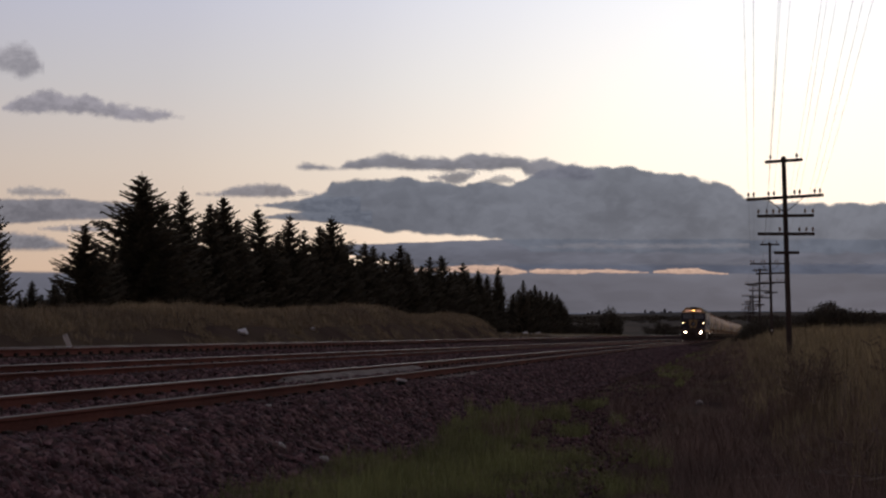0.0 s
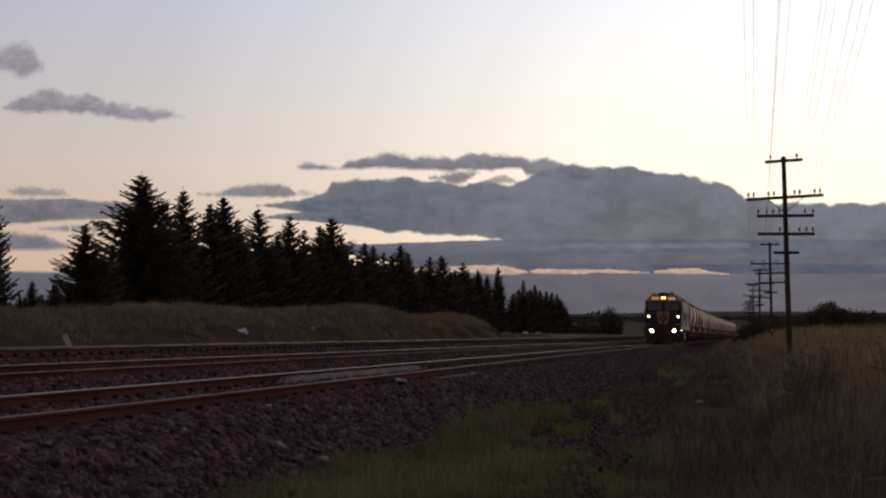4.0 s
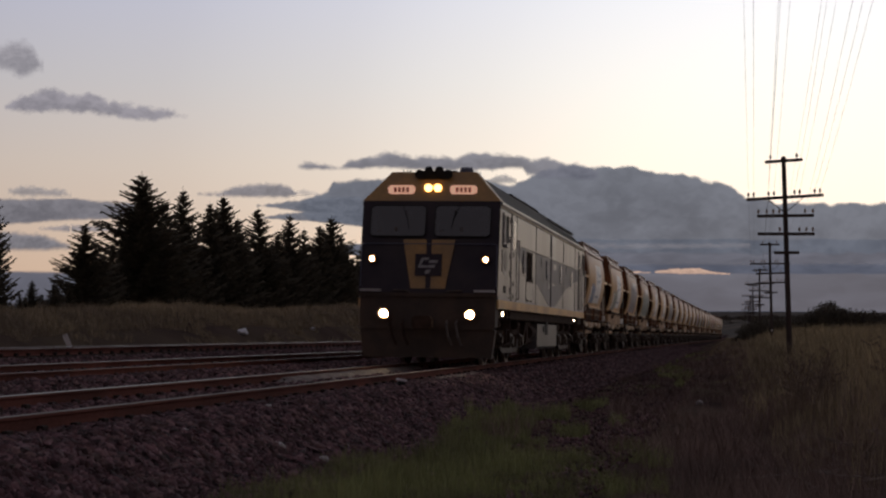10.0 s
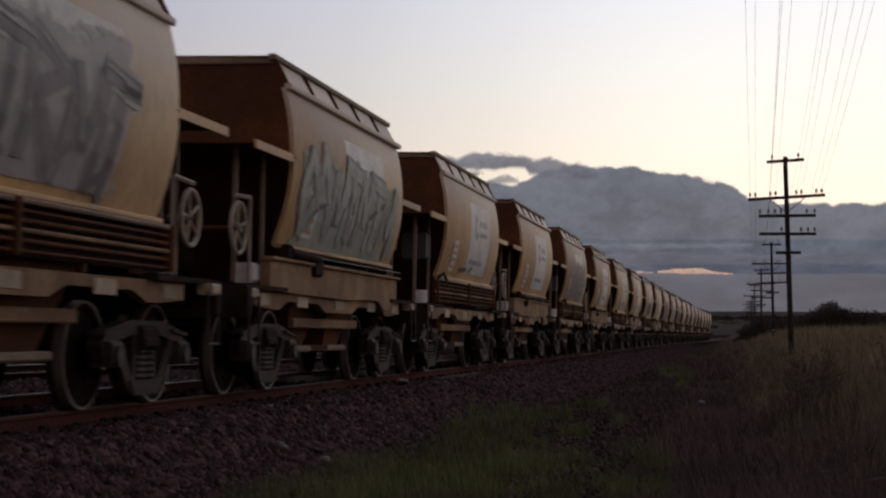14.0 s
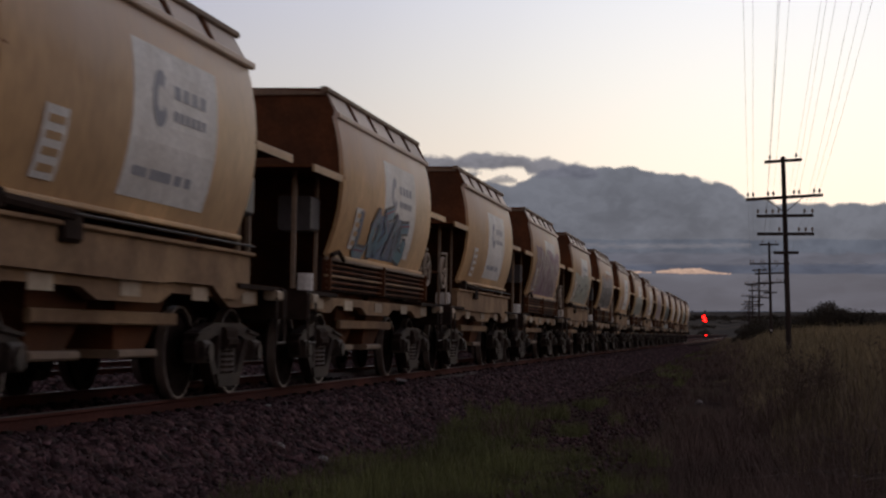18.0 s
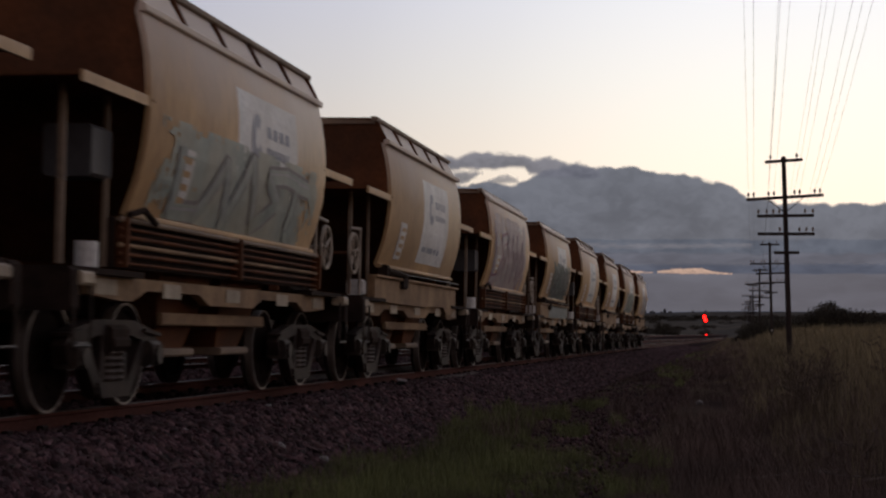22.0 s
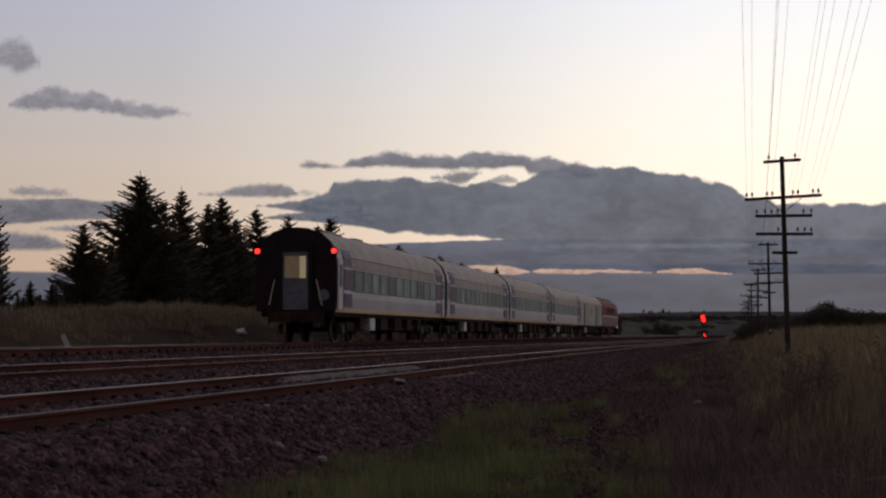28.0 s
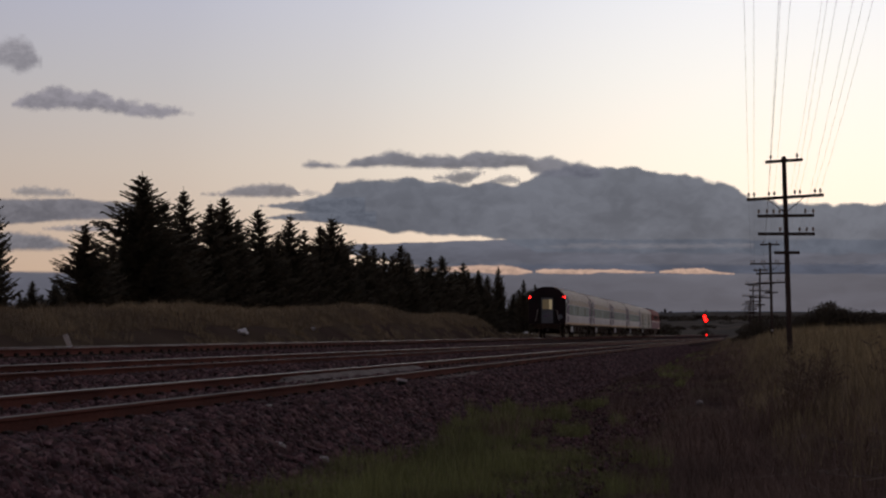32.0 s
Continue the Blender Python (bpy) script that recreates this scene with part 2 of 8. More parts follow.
def make_ground():
    xs = spread(-4200, 4200, -30, 12, 0.45, 1.16)
    ys = spread(-1500, 4700, 3, 150, 0.8, 1.07)
    verts = [(x, y, ground_z(x, y)) for y in ys for x in xs]
    n = len(xs)
    faces = np.array([(j * n + i, j * n + i + 1, j * n + n + i + 1, j * n + n + i) for j in range(len(ys) - 1) for i in range(n - 1)])
    me = big_mesh("ground", verts, faces, [m_soil, m_field], smooth=True)
    far = [1 if math.hypot(verts[f[0]][0], verts[f[0]][1]) > 300 else 0 for f in faces]
    me.polygons.foreach_set("material_index", far)
    tagged(new("ground", me), "dark dry grassland and soil sloping up to far fields", "ground", kind="structure")


make_ground()

# the stone bed, a stepped sheet with sloping shoulders
BED = [(-18.4, -0.25), (-17.6, 0.02), (-17.0, 0.075), (-13.4, 0.075), (-12.9, 0.04), (-12.3, -0.02), (-11.9, -0.005), (-9.1, -0.05), (-8.7, -0.10), (-8.1, -0.15), (-7.6, -0.150),
       (-4.95, -0.195), (-4.7, -0.27), (-4.1, -0.64), (-3.6, -0.80)]


def bed_z(x, y):
    lift = 0.0014 * max(y, 0) * max(0.0, min(1.0, (-12.0 - x) / 1.5))
    return lerp(BED, x) + lift


def make_bed():
    xs = np.array(sorted(set([p for p, _ in BED] + list(np.arange(-18.2, -3.6, 0.3)))))
    ys = np.array(spread(-760, 640, -5, 60, 0.6, 1.12))
    verts = []
    for y in ys:
        for x in xs:
            w = noise.noise((x * 1.3, y * 1.3, 0)) * 0.03 + noise.noise((x * 0.4, y * 0.3, 9)) * 0.03
            verts.append((x + bend(y) + (0 if x < -4 else noise.noise((y * 0.4, 2, 2)) * 0.25), y, bed_z(x, y) + w * (0.4 if x < -4.6 else 1)))
    n = len(xs)
    faces = np.array([(j * n + i, j * n + i + 1, j * n + n + i + 1, j * n + n + i) for j in range(len(ys) - 1) for i in range(n - 1)])
    tagged(new("ballast_bed", big_mesh("ballast_bed", verts, faces, m_ballast, smooth=True)), "dark grey crushed stone bed under the tracks", "ballast", kind="structure")


make_bed()

# ---- rails, sleepers, fastenings ----
m_rust = mat("rusty_rail_side", (0.118, 0.046, 0.036), (0.070, 0.030, 0.025), spec=0.03, rough=0.9, scale=2.0, fine=60, bump=0.3, dist=0.002, stretch=(1, 0.3, 1))
m_head = mat("polished_rail_head", (0.17, 0.15, 0.135), (0.12, 0.10, 0.09), rough=0.48, metal=1.0, scale=1.0, fine=30, bump=0.02, dist=0.001, stretch=(1, 0.05, 1))
m_head_dull = mat("dull_rail_head", (0.10, 0.075, 0.065), (0.065, 0.05, 0.045), rough=0.7, metal=0.5, scale=1.0, fine=30, bump=0.02, dist=0.001, stretch=(1, 0.05, 1))
m_clip = mat("dark_rail_clip", (0.03, 0.022, 0.02), (0.02, 0.015, 0.014), spec=0.05, rough=0.85, scale=5, fine=50, bump=0.3, dist=0.003)
m_sleeper = mat("weathered_timber_sleeper", (0.06, 0.046, 0.038), (0.035, 0.028, 0.024), spec=0.05, rough=0.9, scale=3, fine=30, bump=0.6, dist=0.01, stretch=(0.3, 3, 1), vary=0.3)
m_pale = mat("pale_crushed_rock", (0.165, 0.14, 0.13), (0.105, 0.09, 0.085), spec=0.05, rough=0.95, scale=2.5, fine=35, bump=0.8, dist=0.02)
RAIL = [(-0.068, -0.15), (0.068, -0.15), (0.068, -0.139), (0.012, -0.12), (0.010, -0.04), (0.035, -0.03), (0.035, -0.006), (0.028, 0.0), (-0.028, 0.0), (-0.035, -0.006), (-0.035, -0.03), (-0.010, -0.04), (-0.012, -0.12), (-0.068, -0.139)]


def make_rail(which, off):
    sh = Shape()
    ys = [-760, -200, -50, 0] + list(np.arange(10, 641, 15.0))
    rings = []
    for s in ys:
        m = on_track(which, float(s))
        rings.append([m @ Vector((off + x, 0, z)) for x, z in RAIL])
    n = len(RAIL)
    verts = [p for r in rings for p in r]
    faces, slots = [], []
    for i in range(len(rings) - 1):
        for j in range(n):
            a, b = i * n + j, i * n + (j + 1) % n
            faces.append((a, b, b + n, a + n))
            slots.append(1 if j in (6, 7, 8) else 0)
    sh.v, sh.f, sh.s = [tuple(v) for v in verts], faces, slots
    return sh


def make_track(which, label, lo, hi, step):
    top = thing("railway_track", label, "railway track", "parallel railway tracks", "structure")
    for off in (-GAUGE / 2, GAUGE / 2):
        part("rail", make_rail(which, off), [m_rust, m_head_dull if which in ("near", "middle") and off > 0 else m_head], top, "rusty steel rail with a worn head")
    sl = Shape().box(-1.32, 1.32, -0.115, 0.115, -0.29, -0.158, bev=0.012)
    # rail plates and spikes on both sides of each rail
    fx = Shape()
    for off in (-GAUGE / 2, GAUGE / 2):
        fx.box(off - 0.17, off + 0.17, -0.085, 0.085, -0.158, -0.146)
        for k in (-0.105, 0.105):
            fx.box(off + k - 0.03, off + k + 0.03, -0.05, 0.05, -0.146, -0.088, bev=0.01)
    me, mf = mesh_of("sleeper", sl, m_sleeper), mesh_of("rail_fastening", fx, m_clip)
    s, rest, k = lo, Shape(), 0
    rng = random.Random(len(which))
    while s < 560:
        m = on_track(which, s) @ pose(rng.uniform(-0.03, 0.03), 0, rng.uniform(-0.006, 0.004), 0, 0, rng.uniform(-0.8, 0.8))
        if s < hi:
            for nm, mesh in (("sleeper", me), ("rail_fastening", mf)):
                o = new(nm, mesh)
                o.parent = top
                o.matrix_basis = m
        elif s < 330:
            rest.add([m @ v.co for v in me.vertices], [tuple(p.vertices) for p in me.polygons])
        s += step
    if rest.v:
        tagged(part("far_sleepers", rest, m_sleeper, top, "row of far sleepers"), kind="stuff")
    return top


make_track("near", "track with rusty rails and shiny heads on timber sleepers", 8.0, 110, 0.66)
make_track("middle", "middle track with rusty rails on timber sleepers", 18.0, 110, 0.66)
make_track("far", "raised far track with rusty rails on timber sleepers", 28.0, 130, 0.66)

# ---- the freight locomotive ----
FREIGHT, EXPRESS, TURNED, WHEELS = [], [], set(), []
# upright tone streaks stand for wavy panel reflections, besides real dirt
m_silver = mat("dirty_silver_paint", (0.250, 0.258, 0.270), (0.120, 0.127, 0.140), rough=0.36, metal=0.0, spec=0.30, scale=0.8, fine=2.4, bump=0.5, dist=0.03,
               dirt=(0.10, 0.085, 0.075), dirt_amount=0.7, stretch=(1, 1, 0.3))
m_slate = mat("slate_blue_stripe", (0.078, 0.085, 0.120), (0.050, 0.056, 0.084), spec=0.10, rough=0.45, scale=1.0, fine=2.4, bump=0.5, dist=0.03, dirt=(0.075, 0.08, 0.10), dirt_amount=0.4)
m_tank = mat("grey_fuel_tank", (0.09, 0.09, 0.095), (0.055, 0.055, 0.058), spec=0.3, rough=0.5, scale=1.2, fine=14, bump=0.08, dist=0.004, dirt=(0.05, 0.042, 0.038), dirt_amount=0.6)
m_navy = mat("navy_cab_paint", (0.009, 0.0065, 0.014), (0.013, 0.009, 0.016), spec=0.16, rough=0.35, scale=2.0, fine=25, bump=0.05, dist=0.003, dirt=(0.03, 0.024, 0.024), dirt_amount=0.4)
m_gold = mat("mustard_paint", (0.27, 0.15, 0.036), (0.20, 0.115, 0.032), rough=0.5, scale=2.0, fine=20, bump=0.06, dist=0.003, dirt=(0.10, 0.07, 0.04), dirt_amount=0.5)
m_ochre = mat("faded_yellow_sill", (0.62, 0.38, 0.15), (0.52, 0.31, 0.125), rough=0.6, scale=2.0, fine=25, bump=0.06, dist=0.003, dirt=(0.16, 0.11, 0.07), dirt_amount=0.5)
m_faded = mat("faded_white_paint", (0.30, 0.30, 0.31), (0.22, 0.22, 0.23), rough=0.45, scale=2.5, fine=20, bump=0.04, dist=0.002, dirt=(0.12, 0.11, 0.10), dirt_amount=0.5)
m_pane = mat("shiny_side_pane", (0.095, 0.10, 0.11), (0.065, 0.07, 0.078), rough=0.2, scale=1.5, fine=8, bump=0.0, spec=0.3)
m_edge = mat("faded_cream_edge", (0.36, 0.29, 0.19), (0.27, 0.215, 0.145), rough=0.6, scale=2.0, fine=20, bump=0.05, dist=0.002, dirt=(0.12, 0.09, 0.06), dirt_amount=0.5)
m_frame_loco = mat("dusty_cast_beam", (0.055, 0.042, 0.036), (0.025, 0.019, 0.017), spec=0.12, rough=0.6, scale=3.5, fine=30, bump=0.3, dist=0.005)
m_hose = mat("worn_brake_hose", (0.075, 0.062, 0.055), (0.045, 0.037, 0.033), rough=0.5, scale=5, fine=40, bump=0.1, dist=0.002)
m_roof = mat("sooty_roof", (0.018, 0.0155, 0.0155), (0.012, 0.0105, 0.0105), spec=0.12, rough=0.8, scale=1.5, fine=20, bump=0.15, dist=0.005)
m_under = mat("grimy_running_gear", (0.040, 0.0255, 0.0205), (0.022, 0.0145, 0.012), spec=0.04, rough=0.85, scale=4, fine=40, bump=0.3, dist=0.005, dirt=(0.045, 0.03, 0.023), dirt_amount=0.5)
m_iron = mat("worn_steel", (0.075, 0.058, 0.048), (0.035, 0.027, 0.023), rough=0.6, metal=0.25, spec=0.2, scale=5, fine=50, bump=0.2, dist=0.003)
m_tread = mat("bright_wheel_rim", (0.30, 0.255, 0.225), (0.19, 0.16, 0.14), rough=0.45, metal=0.35, scale=5, fine=50, bump=0.05, dist=0.002)
m_disc = mat("sooty_wheel_disc", (0.024, 0.016, 0.0135), (0.015, 0.0105, 0.009), spec=0.03, rough=0.9, scale=4, fine=30, bump=0.2, dist=0.003)
m_white = mat("white_paint", (0.62, 0.61, 0.59), (0.5, 0.49, 0.47), rough=0.5, scale=3, fine=30, bump=0.05, dist=0.002)
m_black = mat("black_rubber", (0.014, 0.013, 0.013), (0.009, 0.009, 0.009), spec=0.15, rough=0.75, scale=4, fine=40, bump=0.1, dist=0.003)
m_glass = mat("dark_cab_glass", (0.018, 0.02, 0.024), (0.012, 0.013, 0.016), rough=0.08, scale=2, fine=10, bump=0.0, spec=0.6)
m_lamp = mat("headlight_glow", (1, 0.95, 0.85), (1, 0.95, 0.85), bump=0, emit=(1.0, 0.74, 0.42), power=600.0)
m_lamp_dim = mat("marker_light_glow", (1, 0.9, 0.75), (1, 0.9, 0.75), bump=0, emit=(1.0, 0.76, 0.46), power=24.0)
# brown of the dark skirt stands for warm headlight glare on it
m_skirt = mat("dusty_brown_skirt", (0.040, 0.023, 0.014), (0.020, 0.012, 0.008), rough=0.8, scale=2.5, fine=25, bump=0.15, dist=0.004)
m_roof_lamp = mat("roof_headlight_glow", (1, 0.9, 0.7), (1, 0.9, 0.7), bump=0, emit=(1.0, 0.50, 0.13), power=6.0)
# glow for an added ring that imitates lamp bloom
m_bloom_rim = mat("lit_reflector_rim", (0.9, 0.6, 0.3), (0.8, 0.5, 0.25), bump=0, emit=(1.0, 0.42, 0.12), power=3.0)
m_board = mat("lit_number_board", (0.9, 0.75, 0.65), (0.85, 0.7, 0.6), bump=0, emit=(1.0, 0.48, 0.30), power=0.45)
m_red = mat("red_lettering", (0.42, 0.10, 0.05), (0.38, 0.09, 0.05), bump=0)
m_chrome = mat("bright_handrail", (0.5, 0.49, 0.47), (0.4, 0.39, 0.37), rough=0.35, metal=0.8, scale=5, fine=40, bump=0.03, dist=0.001)


def wheel_shape(r, width=0.13, disc=0.03):
    """Two wheels on their axle about the x axis; the outer faces lie outside the rails."""
    sh = Shape()
    g = GAUGE / 2
    for k in (-1, 1):
        i, o = g - 0.03, g + 0.1
        prof = [(0.02, i + 0.02), (r * 0.25, i + 0.0), (r * 0.3, i + 0.035), (r * 0.78, i + 0.05), (r * 0.82, i), (r + 0.028, i), (r + 0.028, i + 0.025), (r, i + 0.04)]
        rim = [(r, o), (r * 0.975, o + 0.002), (r * 0.955, o)]
        face = [(r * 0.955, o), (r * 0.86, o - 0.004), (r * 0.82, i + 0.085), (r * 0.3, i + 0.07), (r * 0.24, o), (0.02, o)]
        sh.lathe([(a, k * b) for a, b in prof], (0, 0, 0), n=24, caps=False)
        sh.lathe([(a, k * b) for a, b in [(r, i + 0.04), (r, o)]], (0, 0, 0), n=24, slot=1, caps=False)
        sh.lathe([(a, k * b) for a, b in rim], (0, 0, 0), n=24, slot=1, caps=False)
        sh.lathe([(a, k * b) for a, b in face], (0, 0, 0), n=24, caps=False)
        for j in range(4):
            a = math.pi / 2 * j + 0.4
            sh.box(k * (i + 0.076) - 0.012, k * (i + 0.076) + 0.012, math.cos(a) * r * 0.55 - 0.035, math.cos(a) * r * 0.55 + 0.035, math.sin(a) * r * 0.55 - 0.035, math.sin(a) * r * 0.55 + 0.035)
    sh.rod((-g, 0, 0), (g, 0, 0), 0.08, 10)
    return mesh_of("wheelset", sh, [m_disc, m_tread], smooth=40)


WHEEL_LOCO, WHEEL_WAGON, WHEEL_CAR = wheel_shape(0.52), wheel_shape(0.46), wheel_shape(0.46)


def add_wheelset(mesh, parent, y, r):
    o = part("wheelset", mesh, None, parent, "steel wheelset with worn bright rims", at=(0, y, r))
    WHEELS.append((o, r))
    return o


def front_y(z):
    """The raked cab front: how far forward it stands at a height."""
    return lerp([(0.2, -9.80), (1.0, -9.86), (2.6, -9.70), (3.44, -9.50), (4.06, -9.24)], z)


def make_loco():
    top = thing("locomotive", "grimy silver diesel locomotive with navy and mustard cab front", "locomotive")
    W = 1.46
    # silver carbody
    side = [(-W, 1.38), (-W, 3.26), (-W + 0.03, 3.36), (W - 0.03, 3.36), (W, 3.26), (W, 1.38)]
    part("body", Shape().loft([[(x, front_y(z) + 0.06, z) for x, z in side], [(x, 9.7, z) for x, z in side]]), m_silver, top)
    part("underframe", Shape().box(-1.38, 1.38, -9.7, 9.65, 0.98, 1.2, bev=0.03), m_under, top)
    for k in (-1, 1):
        part("sill_stripe", Shape().box(k * W - 0.02, k * W + 0.014, -9.72, 9.7, 1.2, 1.38), m_ochre, top, "faded yellow sill stripe")
        part("gutter", Shape().box(k * (W - 0.03), k * (W + 0.028), -9.42, 9.7, 3.36, 3.43, bev=0.012), m_silver, top)
    # roof, with its mustard front panel
    arch = [(-W, 3.43), (-1.30, 3.60), (-0.95, 3.97), (-0.87, 4.04), (0.87, 4.04), (0.95, 3.97), (1.30, 3.60), (W, 3.43)]
    part("roof", Shape().loft([[(x, -9.12 + (0.0 if z > 3.5 else -0.3), z) for x, z in arch], [(x, 9.2 + (0.45 if z < 3.5 else 0.1), z - (0.06 if z > 3.9 else 0)) for x, z in arch]]), m_roof, top, "dark sooty sloped roof")
    fr = [(-W, 3.43), (-0.90, 4.06), (0.90, 4.06), (W, 3.43)]
    part("cab_roof_front", Shape().loft([[(x * 1.004, front_y(z) - 0.01, z) for x, z in fr], [(x * 1.004, front_y(z) + 0.42, z + 0.008) for x, z in fr]]), m_gold, top, "mustard painted roof front")
    part("roof_hatch", Shape().box(-0.85, 0.85, -3.0, 2.2, 4.0, 4.12, bev=0.05).box(-0.8, 0.8, 3.2, 8.6, 3.96, 4.11, bev=0.05), m_roof, top)
    for y in (4.3, 5.8, 7.3):
        part("radiator_fan", Shape().lathe([(0.62, 0.0), (0.62, 0.1), (0.55, 0.12), (0.5, 0.06), (0.1, 0.06), (0.02, 0.08)], (0, y, 4.10), "Z", 20), m_roof, top)
    for k in (-1, 1):
        part("louvre_panel", Shape().loft([[(k * (1.31 + 0.012), 2.0, 3.61), (k * (0.95 + 0.03), 2.0, 3.97)], [(k * (1.31 + 0.012), 8.9, 3.59), (k * (0.95 + 0.03), 8.9, 3.93)]], closed=False).box(k * 1.15 - 0.02, k * 1.15 + 0.02, 2.0, 8.9, 3.8, 3.86), m_black, top)
    # cab front, navy with a mustard centre panel
    face = [(-W, 1.45), (-W, 3.40), (-W + 0.04, 3.44), (W - 0.04, 3.44), (W, 3.40), (W, 1.45)]
    part("cab_front", Shape().loft([[(x, front_y(z), z) for x, z in face], [(x, front_y(z) + 0.055, z) for x, z in face]]), m_navy, top, "dark navy raked cab front")
    gold = [(-0.55, 2.61), (0.55, 2.61), (0.36, 1.59), (-0.36, 1.59)]
    part("front_panel", Shape().loft([[(x, front_y(z) - 0.006, z) for x, z in gold], [(x, front_y(z) + 0.01, z) for x, z in gold]]), m_gold, top, "mustard tapered panel")
    part("centre_band", Shape().loft([[(x, front_y(z) - 0.011, z) for x, z in ((-0.055, 2.61), (0.055, 2.61), (0.055, 1.59), (-0.055, 1.59))], [(x, front_y(z), z) for x, z in ((-0.055, 2.61), (0.055, 2.61), (0.055, 1.59), (-0.055, 1.59))]]), m_navy, top)
    trim = [(-W + 0.03, 1.62), (-W + 0.03, 2.46), (-W + 0.07, 2.52), (W - 0.07, 2.52), (W - 0.03, 2.46), (W - 0.03, 1.62)]
    line = Shape()
    for (x0, z0), (x1, z1) in zip(trim, trim[1:]):
        line.rod((x0, front_y(z0) - 0.006, z0), (x1, front_y(z1) - 0.006, z1), 0.011, 6)
    part("trim_line", line, m_slate, top)
    logo = part("logo_plate", Shape().loft([[(x, front_y(z) - 0.03, z) for x, z in ((-0.28, 1.85), (0.28, 1.85), (0.28, 2.31), (-0.28, 2.31))], [(x, front_y(z), z) for x, z in ((-0.28, 1.85), (0.28, 1.85), (0.28, 2.31), (-0.28, 2.31))]]), m_navy, top)
    mark = Shape()
    for pts in ([(-0.14, 2.23), (0.02, 2.23), (0.0, 2.18), (-0.1, 2.18), (-0.16, 2.07), (-0.02, 2.07), (-0.04, 2.02), (-0.22, 2.02)],
                [(0.03, 2.18), (0.21, 2.18), (0.19, 2.12), (0.01, 2.12)], [(0.0, 2.08), (0.15, 2.08), (0.13, 2.02), (-0.02, 2.02)], [(-0.04, 1.98), (0.06, 1.98), (0.02, 1.90), (-0.08, 1.90)]):
        mark.loft([[(x, front_y(z) - 0.036, z) for x, z in pts], [(x, front_y(z) - 0.028, z) for x, z in pts]])
    part("logo_mark", mark, m_silver, logo)
    for k in (-1, 1):
        w = [(k * 0.10, 2.73), (k * 0.10, 3.27), (k * 0.16, 3.33), (k * 1.2, 3.33), (k * 1.27, 3.27), (k * 1.27, 2.73), (k * 1.2, 2.68), (k * 0.16, 2.68)]
        pane = part("windscreen", Shape().loft([[(x, front_y(z) - 0.008, z) for x, z in w], [(x, front_y(z) + 0.02, z) for x, z in w]]), m_glass, top, "dark windscreen pane")
        cx = sum(x for x, _ in w) / 8
        fr2 = Shape()
        for (x0, z0), (x1, z1) in zip(w, w[1:] + w[:1]):
            fr2.rod((x0, front_y(z0) - 0.004, z0), (x1, front_y(z1) - 0.004, z1), 0.013, 6)
        part("window_seal", fr2, m_black, pane)
        part("wiper", Shape().rod((k * 0.62, front_y(3.4) - 0.03, 3.38), (k * 0.48, front_y(3.05) - 0.035, 3.0), 0.006, 5).rod((k * 0.53, front_y(3.2) - 0.03, 3.24), (k * 0.45, front_y(2.85) - 0.03, 2.85), 0.006, 5), m_black, pane)
        # pale cab fittings show behind the panes
        for x, z0, z1 in ((0.67 if k > 0 else -0.72, 2.72, 2.88), (0.25 if k > 0 else -1.08, 2.72, 2.82)):
            part("cab_fitting", Shape().box(x - 0.03, x + 0.03, front_y(2.8) - 0.014, front_y(2.8) - 0.002, z0, z1), m_tank, pane)
        # ledges at the foot of the front, a grab rail between
        part("ledge", Shape().box(min(k * 0.98, k * 1.41), max(k * 0.98, k * 1.41), front_y(1.55) - 0.10, front_y(1.55), 1.52, 1.57, bev=0.01), m_faded, top, "scuffed pale step ledge")
        gx = [(k * 0.42, 1.53), (k * 0.70, 1.55)]
        gy = front_y(1.55)
        part("handrail", Shape().rod((gx[0][0], gy - 0.08, 1.53), (gx[1][0], gy - 0.08, 1.55), 0.022, 6).rod((gx[0][0], gy, 1.53), (gx[0][0], gy - 0.08, 1.53), 0.022, 6).rod((gx[1][0], gy, 1.55), (gx[1][0], gy - 0.08, 1.55), 0.022, 6), m_iron, top)
        # lower headlights, upper marker lights
        for nm, x, z, r, m, d in (("headlight", 0.904, 1.06, 0.098, m_lamp, 0.02), ("marker_light", 1.196, 2.20, 0.068, m_lamp_dim, 0.02)):
            yy = front_y(z) - d
            hl = part(nm, Shape().lathe([(r + 0.03, 0.1), (r + 0.03, -0.06), (r + 0.004, -0.065), (r + 0.004, 0.03), (0.01, 0.03)], (k * x, yy, z), "Y", 18), m_under, top, "lit round " + nm.replace("_", " "))
            part("lens", Shape().lathe([(r * 0.70, 0.012), (r * 0.45, 0.002), (0.01, -0.003)], (k * x, yy, z), "Y", 18), m, hl, "glowing lens")
            # this orange ring is no lamp part: it stands for the lamp's bloom
            part("reflector", Shape().lathe([(r, 0.028), (r * 0.71, 0.0125)], (k * x, yy, z), "Y", 18), m_bloom_rim, hl, "orange bloom ring round the lens")
        # number boards with unreadable figures as bars
        lozenge = [(k * 0.66 + c * 0.29, 3.67 + d * 0.095) for c, d in ((-0.8, -1), (0.8, -1), (0.95, -0.65), (1, 0), (0.95, 0.65), (0.8, 1), (-0.8, 1), (-0.95, 0.65), (-1, 0), (-0.95, -0.65))]
        by = front_y(3.67) - 0.05
        nb = part("number_board", Shape().loft([[(x, by, z) for x, z in lozenge], [(x, by + 0.14, z) for x, z in lozenge]]), m_board, top, "lit rounded number board")
        for i in range(4):
            x = k * 0.66 + (i - 1.5) * 0.088
